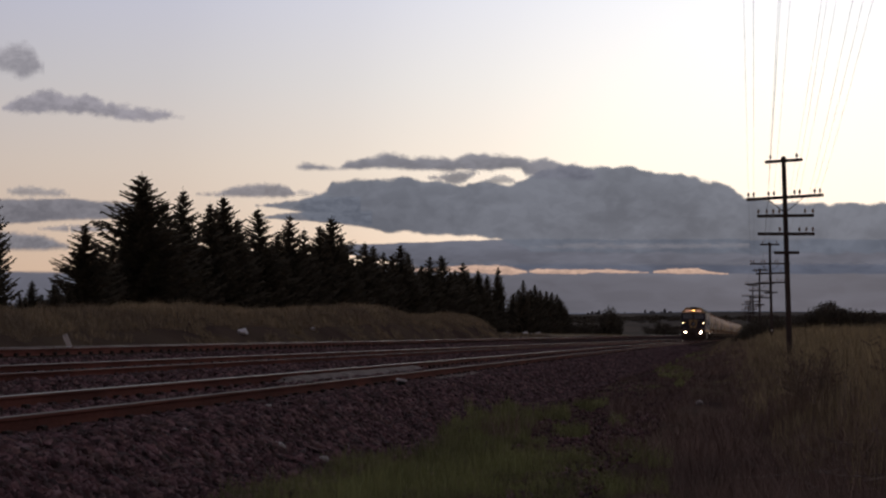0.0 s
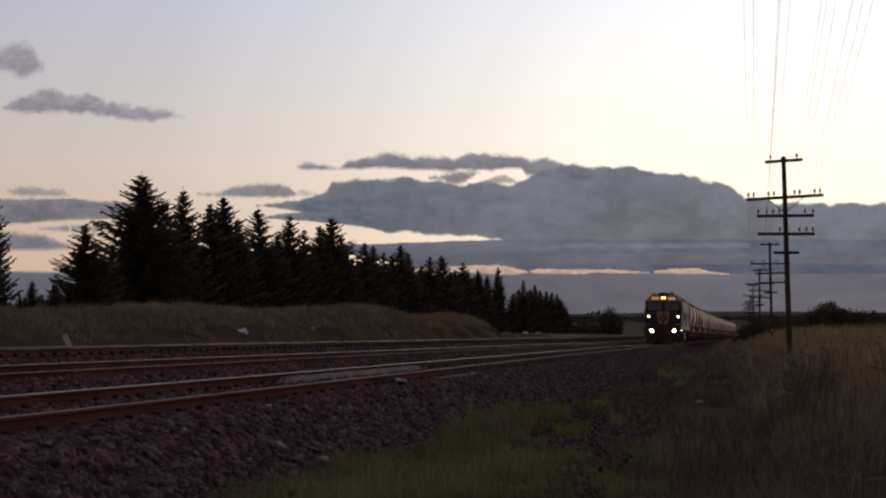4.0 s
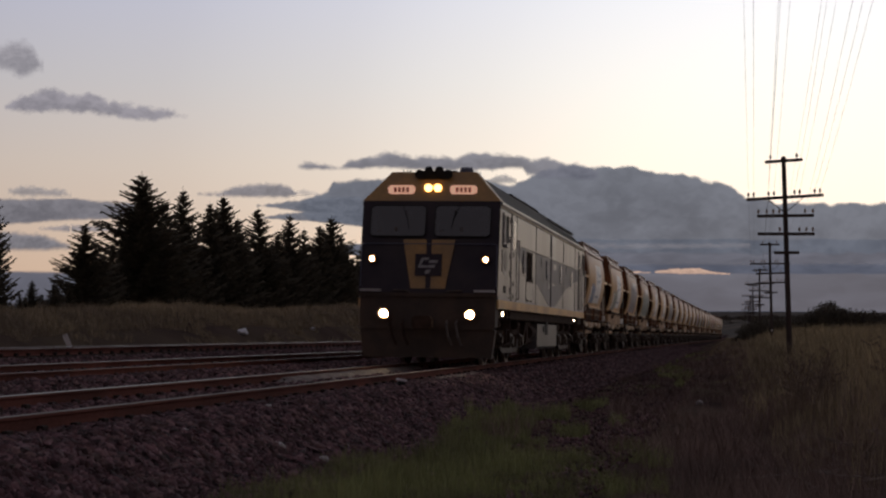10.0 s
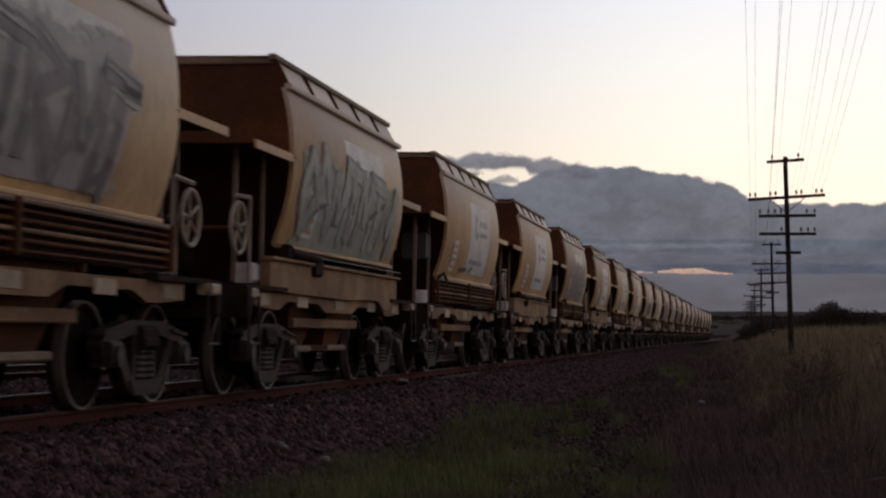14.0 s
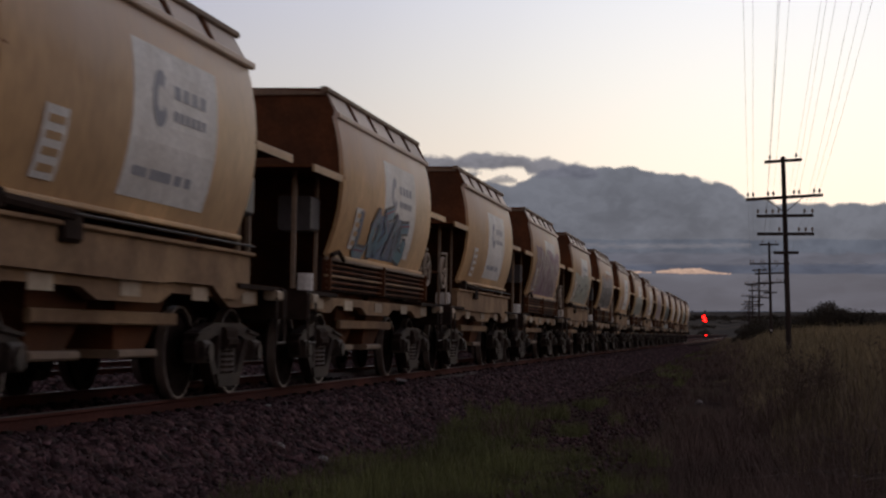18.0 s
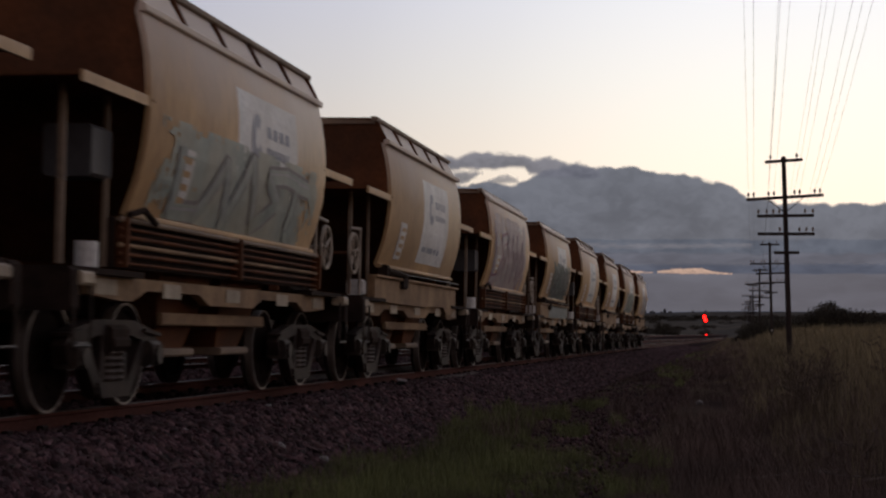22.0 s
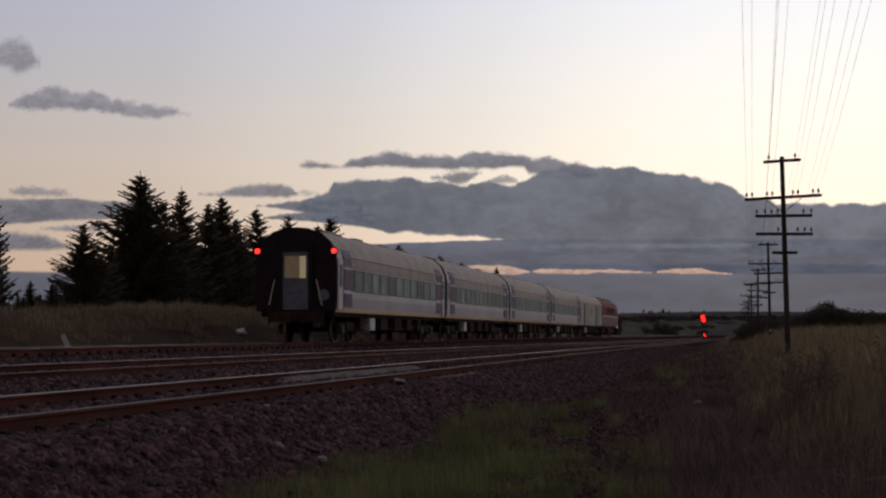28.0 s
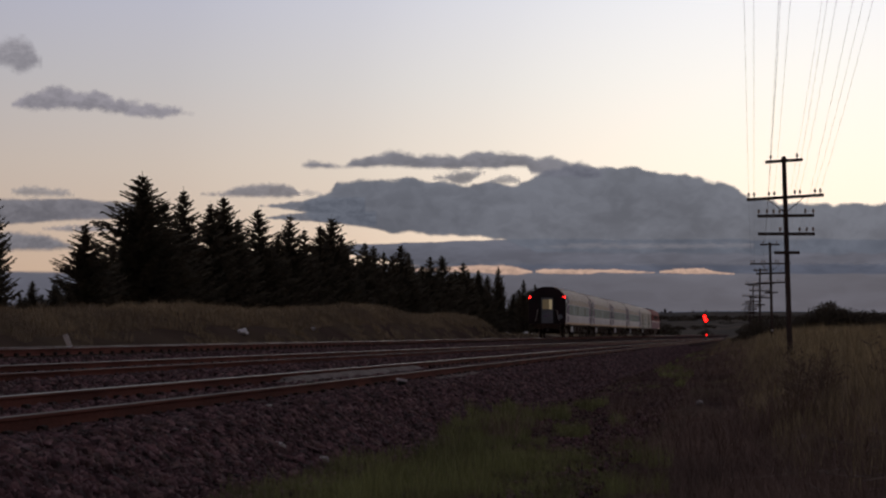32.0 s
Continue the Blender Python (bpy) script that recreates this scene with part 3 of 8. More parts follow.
            part("figure", Shape().box(x - 0.027, x + 0.027, by - 0.006, by + 0.002, 3.62, 3.72), m_red, nb)
        # cab side and body side fittings
        sx = k * W

        def on_side(nm, y0, y1, z0, z1, m, label="", proud=0.008, parent=top):
            return part(nm, Shape().box(min(sx, sx + k * proud), max(sx, sx + k * proud), y0, y1, z0, z1), m, parent, label)
        def framed(nm, y0, y1, z0, z1, pane, label, w=0.045):
            """A window with its own raised frame."""
            o = on_side(nm, y0, y1, z0, z1, pane, label)
            fr = Shape()
            for a, b, c, d in ((y0 - w, y0, z0 - w, z1 + w), (y1, y1 + w, z0 - w, z1 + w), (y0, y1, z0 - w, z0), (y0, y1, z1, z1 + w)):
                fr.box(min(sx, sx + k * 0.03), max(sx, sx + k * 0.03), a, b, c, d)
            part("frame", fr, m_silver, o)
            return o
        win = framed("cab_window", -9.15, -8.42, 2.60, 3.18, m_black, "dark half-open sliding cab window")
        part("window_post", Shape().box(min(sx, sx + k * 0.02), max(sx, sx + k * 0.02), -8.90, -8.80, 2.60, 3.18), m_faded, win)
        part("window_tray", Shape().box(min(sx, sx + k * 0.09), max(sx, sx + k * 0.09), -9.12, -8.62, 2.50, 2.56), m_silver, win)
        door = on_side("cab_door", -7.75, -7.0, 1.42, 3.26, m_silver, proud=0.014)
        part("door_window", Shape().box(min(sx, sx + k * 0.02), max(sx, sx + k * 0.02), -7.60, -7.16, 2.52, 3.14), m_pane, door, "pale door pane")
        seam = Shape()
        for y in (-7.78, -6.97):
            seam.box(min(sx, sx + k * 0.02), max(sx, sx + k * 0.02), y - 0.018, y + 0.018, 1.4, 3.28)
        part("seam", seam, m_black, door)
        for y in (-8.22, -6.86):
            hr = Shape().rod((sx + k * 0.06, y, 1.45), (sx + k * 0.06, y, 2.75), 0.016, 6)
            for z in (1.45, 2.75):
                hr.rod((sx, y, z), (sx + k * 0.06, y, z), 0.016, 6)
            part("handrail", hr, m_chrome, top)
        for z in (1.57, 1.93, 2.31, 2.67, 3.06):
            fh = on_side("foot_hole", -8.06, -7.92, z, z + 0.11, m_black)
            part("rung", Shape().box(min(sx, sx + k * 0.03), max(sx, sx + k * 0.03), -8.07, -7.91, z - 0.025, z), m_faded, fh)
        for z in (1.44, 1.72, 2.36):
            on_side("foot_hole", -7.58, -7.44, z, z + 0.1, m_black, proud=0.02)
        on_side("vent_grille", -8.95, -8.60, 1.54, 1.69, m_black)
        on_side("vent_slot", -9.26, -9.16, 1.98, 2.44, m_roof)
        disc = [(-8.69 + 0.27 * math.cos(a), 2.24 + 0.24 * math.sin(a)) for a in np.linspace(0, 2 * math.pi, 22)[:-1]]
        part("painted_disc", Shape().plate(disc, sx, sx + k * 0.005), m_tank, top, "worn grey painted disc")
        on_side("painted_bar", -8.92, -8.45, 1.90, 2.0, m_faded, proud=0.005)
        # body panels: upright seams, the belt rail and the waist seam
        for y in (-6.9, -3.28, 3.2, 6.57):
            on_side("panel_seam", y - 0.012, y + 0.012, 1.4, 3.3, m_tank, proud=0.012)
        for y0, y1 in ((-6.9, -0.06), (0.1, 6.57)):
            on_side("belt_rail", y0, y1, 2.655, 2.69, m_silver, proud=0.022)
            # dark strip stands for the shadow under the belt rail
            on_side("belt_shadow_gap", y0, y1, 2.642, 2.655, m_tank, proud=0.01)
            on_side("waist_seam", y0, y1, 2.015, 2.03, m_tank, proud=0.009)
        on_side("cream_edge", -9.40, 9.66, 3.29, 3.35, m_edge, "faded cream line under the gutter", proud=0.012)
        on_side("door_division", -0.06, 0.10, 1.39, 3.29, m_roof, "tall dark gap between the engine room doors", proud=0.016)
        hatch = on_side("air_filter_opening", -5.08, -4.08, 1.95, 2.56, m_black, "dark open air filter hatch", proud=0.012)
        sl = Shape()
        for i in range(7):
            sl.box(min(sx, sx + k * 0.026), max(sx, sx + k * 0.026), -5.04 + i * 0.14, -4.99 + i * 0.14, 1.96, 2.55)
        sl.box(min(sx, sx + k * 0.03), max(sx, sx + k * 0.03), -5.12, -4.04, 1.90, 1.95).box(min(sx, sx + k * 0.03), max(sx, sx + k * 0.03), -5.12, -4.04, 2.56, 2.60)
        part("louvre", sl, m_under, hatch)
        on_side("narrow_slot", -3.92, -3.80, 1.50, 1.98, m_black, proud=0.01)
        on_side("narrow_slot", -2.25, -2.13, 2.36, 2.60, m_black, proud=0.01)
        on_side("narrow_slot", 3.83, 3.95, 2.36, 2.62, m_black, proud=0.01)
        hat = on_side("lower_hatch", -5.15, -3.35, 1.42, 1.9, m_silver, proud=0.01)
        for y in (-4.95, -4.3):
            part("latch", Shape().box(min(sx, sx + k * 0.03), max(sx, sx + k * 0.03), y - 0.08, y + 0.08, 1.44, 1.48), m_black, hat)
        for y in (-5.65, -0.92, 2.36, 5.42):
            oval = lambda a, b: [(y + a * math.cos(t), 2.325 + b * math.sin(t)) for t in np.linspace(0, 2 * math.pi, 22)[:-1]]
            o = part("oval_window", Shape().plate(oval(0.20, 0.27), sx, sx + k * 0.022), m_tank, top, "oval window with a dark rubber rim")
            # same glass throughout: rear panes coloured for sky reflection, front ones without
            part("pane", Shape().plate(oval(0.155, 0.225), sx + k * 0.02, sx + k * 0.028), m_pane if y > 2 else m_slate, o, "pane coloured pale for its sky reflection" if y > 2 else "pane coloured slate-grey, without sky reflection")
        # slate wing-shaped stripes on both sides of the division
        for pts in ([(-6.88, 2.46), (-6.2, 2.34), (-5.7, 2.18), (-5.2, 2.10), (-5.2, 2.64), (-6.88, 2.64)],
                    [(-3.26, 1.94), (-0.32, 1.41), (-0.07, 1.41), (-0.07, 2.64), (-3.26, 2.64)],
                    [(0.11, 1.41), (0.98, 1.41), (1.8, 1.54), (2.7, 1.73), (3.25, 1.85), (4.2, 1.99), (5.35, 2.12), (6.5, 2.24), (7.7, 2.31), (7.7, 2.64), (0.11, 2.64)]):
            part("painted_stripe", Shape().plate(pts, sx, sx + k * 0.005), m_slate, top, "slate blue painted stripe")
        # pale painted blocks whose letters cannot be read
        for y0, y1, z0, z1 in ((0.32, 0.74, 2.98, 3.04), (0.32, 0.66, 2.88, 2.93), (0.32, 0.74, 2.76, 2.82), (0.62, 1.34, 2.40, 2.55), (0.30, 0.95, 1.97, 2.02), (-0.5, -0.2, 1.86, 2.0)):
            on_side("painted_bar", y0, y1, z0, z1, m_faded, proud=0.008)
        rear = on_side("rear_door", 7.72, 8.20, 1.42, 3.24, m_silver, proud=0.014)
        part("door_window", Shape().box(min(sx, sx + k * 0.02), max(sx, sx + k * 0.02), 7.80, 8.06, 2.50, 3.14), m_pane, rear, "pale door pane")
        part("seam", Shape().box(min(sx, sx + k * 0.02), max(sx, sx + k * 0.02), 7.66, 7.72, 1.42, 3.24).box(min(sx, sx + k * 0.02), max(sx, sx + k * 0.02), 8.20, 8.26, 1.42, 3.24), m_black, rear)
        framed("rear_cab_window", 8.95, 9.45, 2.55, 3.18, m_black, "dark rear cab window")
        for y in (7.55, 8.36, 9.5):
            part("handrail", Shape().rod((sx + k * 0.06, y, 1.45), (sx + k * 0.06, y, 2.7), 0.016, 6).rod((sx, y, 1.45), (sx + k * 0.06, y, 1.45), 0.014, 6).rod((sx, y, 2.7), (sx + k * 0.06, y, 2.7), 0.014, 6), m_chrome, top)
        on_side("jacking_pad", 8.95, 9.25, 1.54, 1.68, m_black)
        on_side("jacking_pad", 7.74, 7.9, 1.43, 1.53, m_black, proud=0.02)
        on_side("name_plate", 9.15, 9.4, 1.9, 2.35, m_faded, proud=0.006)
        # step lights under the sill
        for y, r in ((-8.52, 0.055), (7.2, 0.03)):
            sl2 = part("step_light", Shape().rod((k * 1.30, y, 1.12), (k * 1.38, y, 1.10), r + 0.02, 10), m_under, top, "lit step light")
            part("lens", Shape().lathe([(r, 0.0), (r * 0.7, k * 0.02), (0.005, k * 0.025)], (k * 1.385, y, 1.10), "X", 14), m_lamp_dim, sl2)
        # cab steps
        for y in (-7.82, 7.7):
            st = Shape()
            for z in (0.45, 0.75, 1.02):
                st.box(min(k * 1.2, k * 1.42), max(k * 1.2, k * 1.42), y - 0.25, y + 0.25, z, z + 0.03)
            for d in (-0.27, 0.27):
                st.box(min(k * 1.36, k * 1.42), max(k * 1.36, k * 1.42), y + d - 0.015, y + d + 0.015, 0.45, 1.2)
            part("steps", st, m_under, top)
        # fuel tank side and air reservoirs
        part("air_reservoir", Shape().rod((k * 1.2, -2.9, 0.72), (k * 1.2, -2.2, 0.72), 0.16, 12), m_under, top)
    # roof gear
    for x in (-0.09, 0.11):
        part("roof_headlight", Shape().lathe([(0.082, 0.14), (0.082, 0.0), (0.065, -0.01), (0.01, 0.0)], (x, front_y(3.71) - 0.05, 3.71), "Y", 16), m_roof_lamp, top, "lit orange headlight")
    part("horn_bracket", Shape().box(-0.36, 0.36, front_y(4.0) - 0.09, front_y(4.0) + 0.25, 3.90, 4.08, bev=0.03), m_black, top)
    for x, z in ((-0.29, 4.0), (-0.09, 4.07), (0.13, 4.07), (0.32, 4.0)):
        part("air_horn", Shape().lathe([(0.10, 0.0), (0.085, 0.04), (0.06, 0.12), (0.04, 0.40)], (x, front_y(4.0) - 0.14, z), "Y", 12), m_black, top, "black air horn")
    part("air_conditioner", Shape().box(-0.46, 0.46, -8.9, -8.0, 3.98, 4.12, bev=0.05), m_black, top)
    part("roof_vent", Shape().lathe([(0.15, 0), (0.15, 0.10), (0.125, 0.15), (0.01, 0.16)], (0.64, -8.95, 4.03), "Z", 14), m_slate, top)
    for x in (-0.72, -0.64, -0.57):
        part("aerial", Shape().rod((x, -8.95, 4.03), (x, -8.95, 4.13), 0.012, 6), m_black, top)
    # front skirt, pilot, coupler, hoses
    part("front_skirt", Shape().box(-1.42, 1.42, -9.82, -9.4, 0.75, 1.5, bev=0.06).box(-1.46, 1.46, -9.86, -9.6, 1.42, 1.5), m_skirt, top, "dark front skirt tinted brown for headlight glare")
    plough = [(-1.35, 0.16), (1.35, 0.16), (1.42, 0.75), (-1.42, 0.75)]
    part("pilot", Shape().loft([[(x, -9.88 + (0.12 if z < 0.5 else 0.1), z) for x, z in plough], [(x, -9.55, z) for x, z in plough]]), m_skirt, top)
    for k, e in ((-1, -9.78), (1, 9.7)):
        part("coupler", Shape().box(-0.11, 0.11, min(e, e + k * 0.5), max(e, e + k * 0.5), 0.78, 1.0, bev=0.03).box(-0.2, 0.2, min(e + k * 0.42, e + k * 0.66), max(e + k * 0.42, e + k * 0.66), 0.74, 1.02, bev=0.06), m_under, top)
        for x in (-0.75, -0.5, 0.42, 0.62):
            h = Shape()
            pts = [(x, e, 0.95), (x, e + k * 0.14, 0.85), (x + 0.05, e + k * 0.16, 0.6), (x + 0.12, e + k * 0.1, 0.42)]
            for a, b in zip(pts, pts[1:]):
                h.rod(a, b, 0.025, 6)
            # the two front hoses at plus x take the paler material
            part("brake_hose", h, m_hose if k < 0 < x else m_under, top)
    tank = [(-1.32, 0.94), (-1.36, 0.92), (-1.36, 0.36), (-1.3, 0.3), (1.3, 0.3), (1.36, 0.36), (1.36, 0.92), (1.32, 0.94)]
    part("fuel_tank", Shape().prism(tank, -1.95, 2.62), m_tank, top, "grey fuel tank")
    part("tank_bracket", Shape().box(-1.375, 1.375, -0.75, -0.35, 0.72, 0.9).box(-1.375, 1.375, -0.15, 0.35, 0.66, 1.0), m_black, top)
    # equipment hung between tank and bogies
    for k in (-1, 1):
        for nm, y0, y1, z0, z1 in (("battery_box", -3.25, -2.1, 0.42, 0.98), ("air_compressor", 2.75, 3.3, 0.38, 0.96)):
            part(nm, Shape().box(min(k * 0.6, k * 1.25), max(k * 0.6, k * 1.25), y0, y1, z0, z1, bev=0.05), m_under, top)
        part("train_pipe", Shape().rod((k * 1.3, -9.4, 1.04), (k * 1.3, 9.3, 1.04), 0.025, 6), m_iron, top)
        for y in (-8.9, -3.5, 3.5, 8.7):
            part("sandbox", Shape().loft([[(k * 0.95, y - 0.28, 1.0), (k * 1.3, y - 0.28, 1.0), (k * 1.3, y + 0.28, 1.0), (k * 0.95, y + 0.28, 1.0)], [(k * 1.0, y - 0.12, 0.55), (k * 1.2, y - 0.12, 0.55), (k * 1.2, y + 0.12, 0.55), (k * 1.0, y + 0.12, 0.55)]]), m_under, top)
    # two three-axle bogies
    for yc in (-6.0, 6.0):
        part("bogie_transom", Shape().box(-0.72, 0.72, yc - 2.45, yc + 2.45, 0.40, 0.92, bev=0.05), m_under, top)
        for d in (-1.75, 0.0, 1.75):
            add_wheelset(WHEEL_LOCO, top, yc + d, 0.52)
        for k in (-1, 1):
            part("equaliser_beam", Shape().plate([(yc - 1.9, 0.50), (yc - 1.75, 0.62), (yc - 1.4, 0.50), (yc - 1.1, 0.36), (yc + 1.1, 0.36), (yc + 1.4, 0.50), (yc + 1.75, 0.62), (yc + 1.9, 0.50), (yc + 1.5, 0.36), (yc + 1.2, 0.25), (yc - 1.2, 0.25), (yc - 1.5, 0.36)], k * 1.14, k * 1.2), m_frame_loco, top)
            for d in (-2.35, -0.87, 0.87, 2.35):
                part("brake_block", Shape().box(min(k * 0.74, k * 0.92), max(k * 0.74, k * 0.92), yc + d - 0.07, yc + d + 0.07, 0.3, 0.72, bev=0.03).rod((k * 0.95, yc + d, 0.7), (k * 0.95, yc + d, 1.0), 0.025, 6), m_under, top)
            fr5 = [(yc - 2.6, 0.62), (yc - 2.6, 0.85), (yc - 1.2, 0.98), (yc + 1.2, 0.98), (yc + 2.6, 0.85), (yc + 2.6, 0.62), (yc + 1.2, 0.66), (yc - 1.2, 0.66)]
            fb = part("bogie_frame", Shape().plate(fr5, k * 0.98, k * 1.14), m_under, top)
            for d in (-1.75, 0.0, 1.75):
                part("axle_box", Shape().box(min(k * 1.0, k * 1.26), max(k * 1.0, k * 1.26), yc + d - 0.17, yc + d + 0.17, 0.36, 0.68, bev=0.04).rod((k * 1.2, yc + d, 0.52), (k * 1.3, yc + d, 0.52), 0.12, 12), m_iron, fb)
            for d in (-1.2, -0.6, 0.6, 1.2):
                part("spring", Shape().lathe([(0.085 if i % 2 else 0.06, 0.03 * i) for i in range(10)], (k * 1.14, yc + d, 0.38), "Z", 10), m_under, fb)
            for d in (-2.3, -0.9, 0.9):
                part("brake_cylinder", Shape().rod((k * 1.2, yc + d - 0.2, 0.88), (k * 1.2, yc + d + 0.2, 0.88), 0.11, 10), m_under, fb)
            for d in (-1, 1):
                part("sand_pipe", Shape().rod((k * 1.1, yc + d * 2.5, 0.8), (k * 0.86, yc + d * 2.4, 0.12), 0.025, 6), m_iron, fb)
    FREIGHT.append((top, 9.7))


make_loco()

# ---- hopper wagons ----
# upper sides painted paler for the sky they reflect, with some dust
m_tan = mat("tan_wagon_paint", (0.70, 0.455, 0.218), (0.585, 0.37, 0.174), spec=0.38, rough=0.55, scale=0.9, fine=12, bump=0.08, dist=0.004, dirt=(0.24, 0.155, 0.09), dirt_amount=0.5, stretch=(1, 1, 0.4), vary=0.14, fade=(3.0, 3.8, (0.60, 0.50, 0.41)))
m_brown = mat("rusty_brown_end", (0.165, 0.062, 0.026), (0.11, 0.044, 0.021), spec=0.08, rough=0.8, scale=1.6, fine=18, bump=0.15, dist=0.005, dirt=(0.045, 0.03, 0.022), dirt_amount=0.5)
m_lid = mat("dusty_roof_plate", (0.30, 0.215, 0.14), (0.22, 0.155, 0.105), rough=0.7, scale=2, fine=20, bump=0.1, dist=0.004, dirt=(0.10, 0.065, 0.045), dirt_amount=0.5)
m_panel = mat("weathered_white_panel", (0.86, 0.85, 0.81), (0.72, 0.71, 0.67), rough=0.55, scale=2, fine=20, bump=0.04, dist=0.002, dirt=(0.5, 0.45, 0.37), dirt_amount=0.35)
# darker copy of the wagon tan: weaker light low down, besides real grime
m_sill = mat("grimy_tan_underframe", (0.415, 0.275, 0.155), (0.29, 0.185, 0.108), spec=0.1, rough=0.75, scale=1.5, fine=16, bump=0.12, dist=0.004, dirt=(0.075, 0.045, 0.03), dirt_amount=0.6)
m_frame = mat("worn_bogie_casting", (0.045, 0.028, 0.023), (0.020, 0.0125, 0.0105), spec=0.12, rough=0.6, scale=3.5, fine=30, bump=0.3, dist=0.005, dirt=(0.03, 0.024, 0.021), dirt_amount=0.5)
m_spring = mat("dusty_coil_spring", (0.13, 0.105, 0.088), (0.08, 0.062, 0.052), spec=0.2, rough=0.6, scale=5, fine=40, bump=0.2, dist=0.003)
m_print = mat("grey_blue_print", (0.30, 0.32, 0.37), (0.38, 0.39, 0.42), rough=0.6, bump=0)
m_rust_panel = mat("pale_dusty_sill_plate", (0.50, 0.41, 0.29), (0.36, 0.28, 0.19), rough=0.6, scale=3, fine=20, bump=0.06, dist=0.002, dirt=(0.15, 0.10, 0.065), dirt_amount=0.5, vary=0.25)
m_wheel = mat("pale_handwheel_paint", (0.40, 0.33, 0.25), (0.30, 0.24, 0.18), rough=0.6, scale=5, fine=40, bump=0.1, dist=0.002)
SKIN = [(1.66, 1.19), (1.8, 1.24), (2.0, 1.305), (2.25, 1.36), (2.5, 1.385), (2.75, 1.385), (3.0, 1.365), (3.2, 1.33), (3.42, 1.275)]


def skin_x(z, out=0.0):
    return lerp(SKIN, z) + out


def make_wagon(plain_top=False):
    top = thing("hopper_wagon", "tan bogie grain hopper wagon with curved rusty-edged sides", "hopper wagon", "hopper wagons of the freight train")
    L = 3.1
    TOP = 3.60 if plain_top else 3.76
    for k in (-1, 1):
        # curved side sheet with its rolled edges
        rings = []
        for y in (-L, -L + 0.04, 0, L - 0.04, L):
            t = 0.0 if abs(y) > L - 0.01 else 0.012
            rings.append([(k * skin_x(z, t), y, z) for z, _ in SKIN] + [(k * (skin_x(z) - 0.05), y, z) for z, _ in reversed(SKIN)])
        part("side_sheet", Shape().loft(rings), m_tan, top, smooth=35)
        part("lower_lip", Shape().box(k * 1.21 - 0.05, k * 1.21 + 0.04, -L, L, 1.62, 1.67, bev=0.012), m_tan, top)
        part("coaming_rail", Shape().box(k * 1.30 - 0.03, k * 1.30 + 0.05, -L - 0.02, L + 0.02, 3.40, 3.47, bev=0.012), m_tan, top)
        # sloping upper edge with notches for the lid latches
        if plain_top:
            part("upper_plate", Shape().loft([[(k * 1.29, y, 3.46), (k * 1.16, y, 3.62), (k * 1.12, y, 3.62), (k * 1.25, y, 3.46)] for y in (-L, L)]), m_tan, top)
        else:
            step = 2 * L / 5
            for i in range(5):
                a, b = -L + i * step, -L + (i + 1) * step
                part("upper_plate", Shape().loft([[(k * 1.29, y, 3.46), (k * 1.13, y + s, 3.74), (k * 1.09, y + s, 3.74), (k * 1.25, y, 3.46)] for y, s in ((a + 0.13, 0.04), (b - 0.05, -0.02))]), m_tan, top)
                part("latch", Shape().loft([[(k * 1.295, y, 3.48), (k * 1.155, y, 3.75), (k * 1.09, y, 3.75), (k * 1.23, y, 3.48)] for y in (a + 0.02, a + 0.09)]), m_brown, top)
        part("top_edge", Shape().box(k * 1.12 - 0.05, k * 1.12 + 0.05, -L - 0.04, L + 0.04, TOP - 0.025, TOP + 0.04, bev=0.012), m_lid, top)
    lid = [(-1.12, TOP - 0.02), (-0.5, TOP + 0.01), (0, TOP + 0.02), (0.5, TOP + 0.01), (1.12, TOP - 0.02), (1.12, TOP - 0.06), (-1.12, TOP - 0.06)]
    part("roof_lid", Shape().prism(lid, -L, L), m_lid, top)
    for e in (-1, 1):
        up = [(-1.40, 2.62), (1.40, 2.62), (1.27, 3.42), (1.1, TOP + 0.03), (0, TOP + 0.04), (-1.1, TOP + 0.03), (-1.27, 3.42)]
        part("end_sheet", Shape().prism(up, min(e * (L - 0.08), e * (L - 0.03)), max(e * (L - 0.08), e * (L - 0.03))), m_brown, top)
        part("slope_sheet", Shape().loft([[(-1.38, e * (L - 0.05), 2.62), (1.38, e * (L - 0.05), 2.62), (1.38, e * (L - 0.1), 2.62), (-1.38, e * (L - 0.1), 2.62)], [(-1.1, e * 1.55, 1.25), (1.1, e * 1.55, 1.25), (1.1, e * 1.5, 1.25), (-1.1, e * 1.5, 1.25)]]), m_brown, top)
        # canopy ledge over the end platform
        part("end_ledge", Shape().box(-1.36, 1.36, min(e * (L - 0.02), e * 4.56), max(e * (L - 0.02), e * 4.56), 2.63, 2.66), m_brown, top)
        for k in (-1, 1):
            part("ledge_fascia", Shape().box(k * 1.37 - 0.015, k * 1.37 + 0.015, min(e * (L + 0.02), e * 4.58), max(e * (L + 0.02), e * 4.58), 2.575, 2.665), m_tan, top)
            part("end_post", Shape().box(k * 1.02 - 0.025, k * 1.02 + 0.025, e * 4.1 - 0.025, e * 4.1 + 0.025, 1.2, 2.66), m_lid, top)
            part("side_post", Shape().box(k * 1.12 - 0.02, k * 1.12 + 0.02, e * 3.4 - 0.02, e * 3.4 + 0.02, 1.2, 2.66), m_lid, top)
            part("corner_step", Shape().box(k * 1.28 - 0.1, k * 1.28 + 0.06, e * 4.35 - 0.13, e * 4.35 + 0.13, 1.02, 1.13, bev=0.02), m_rust_panel, top, "pale painted corner casting")
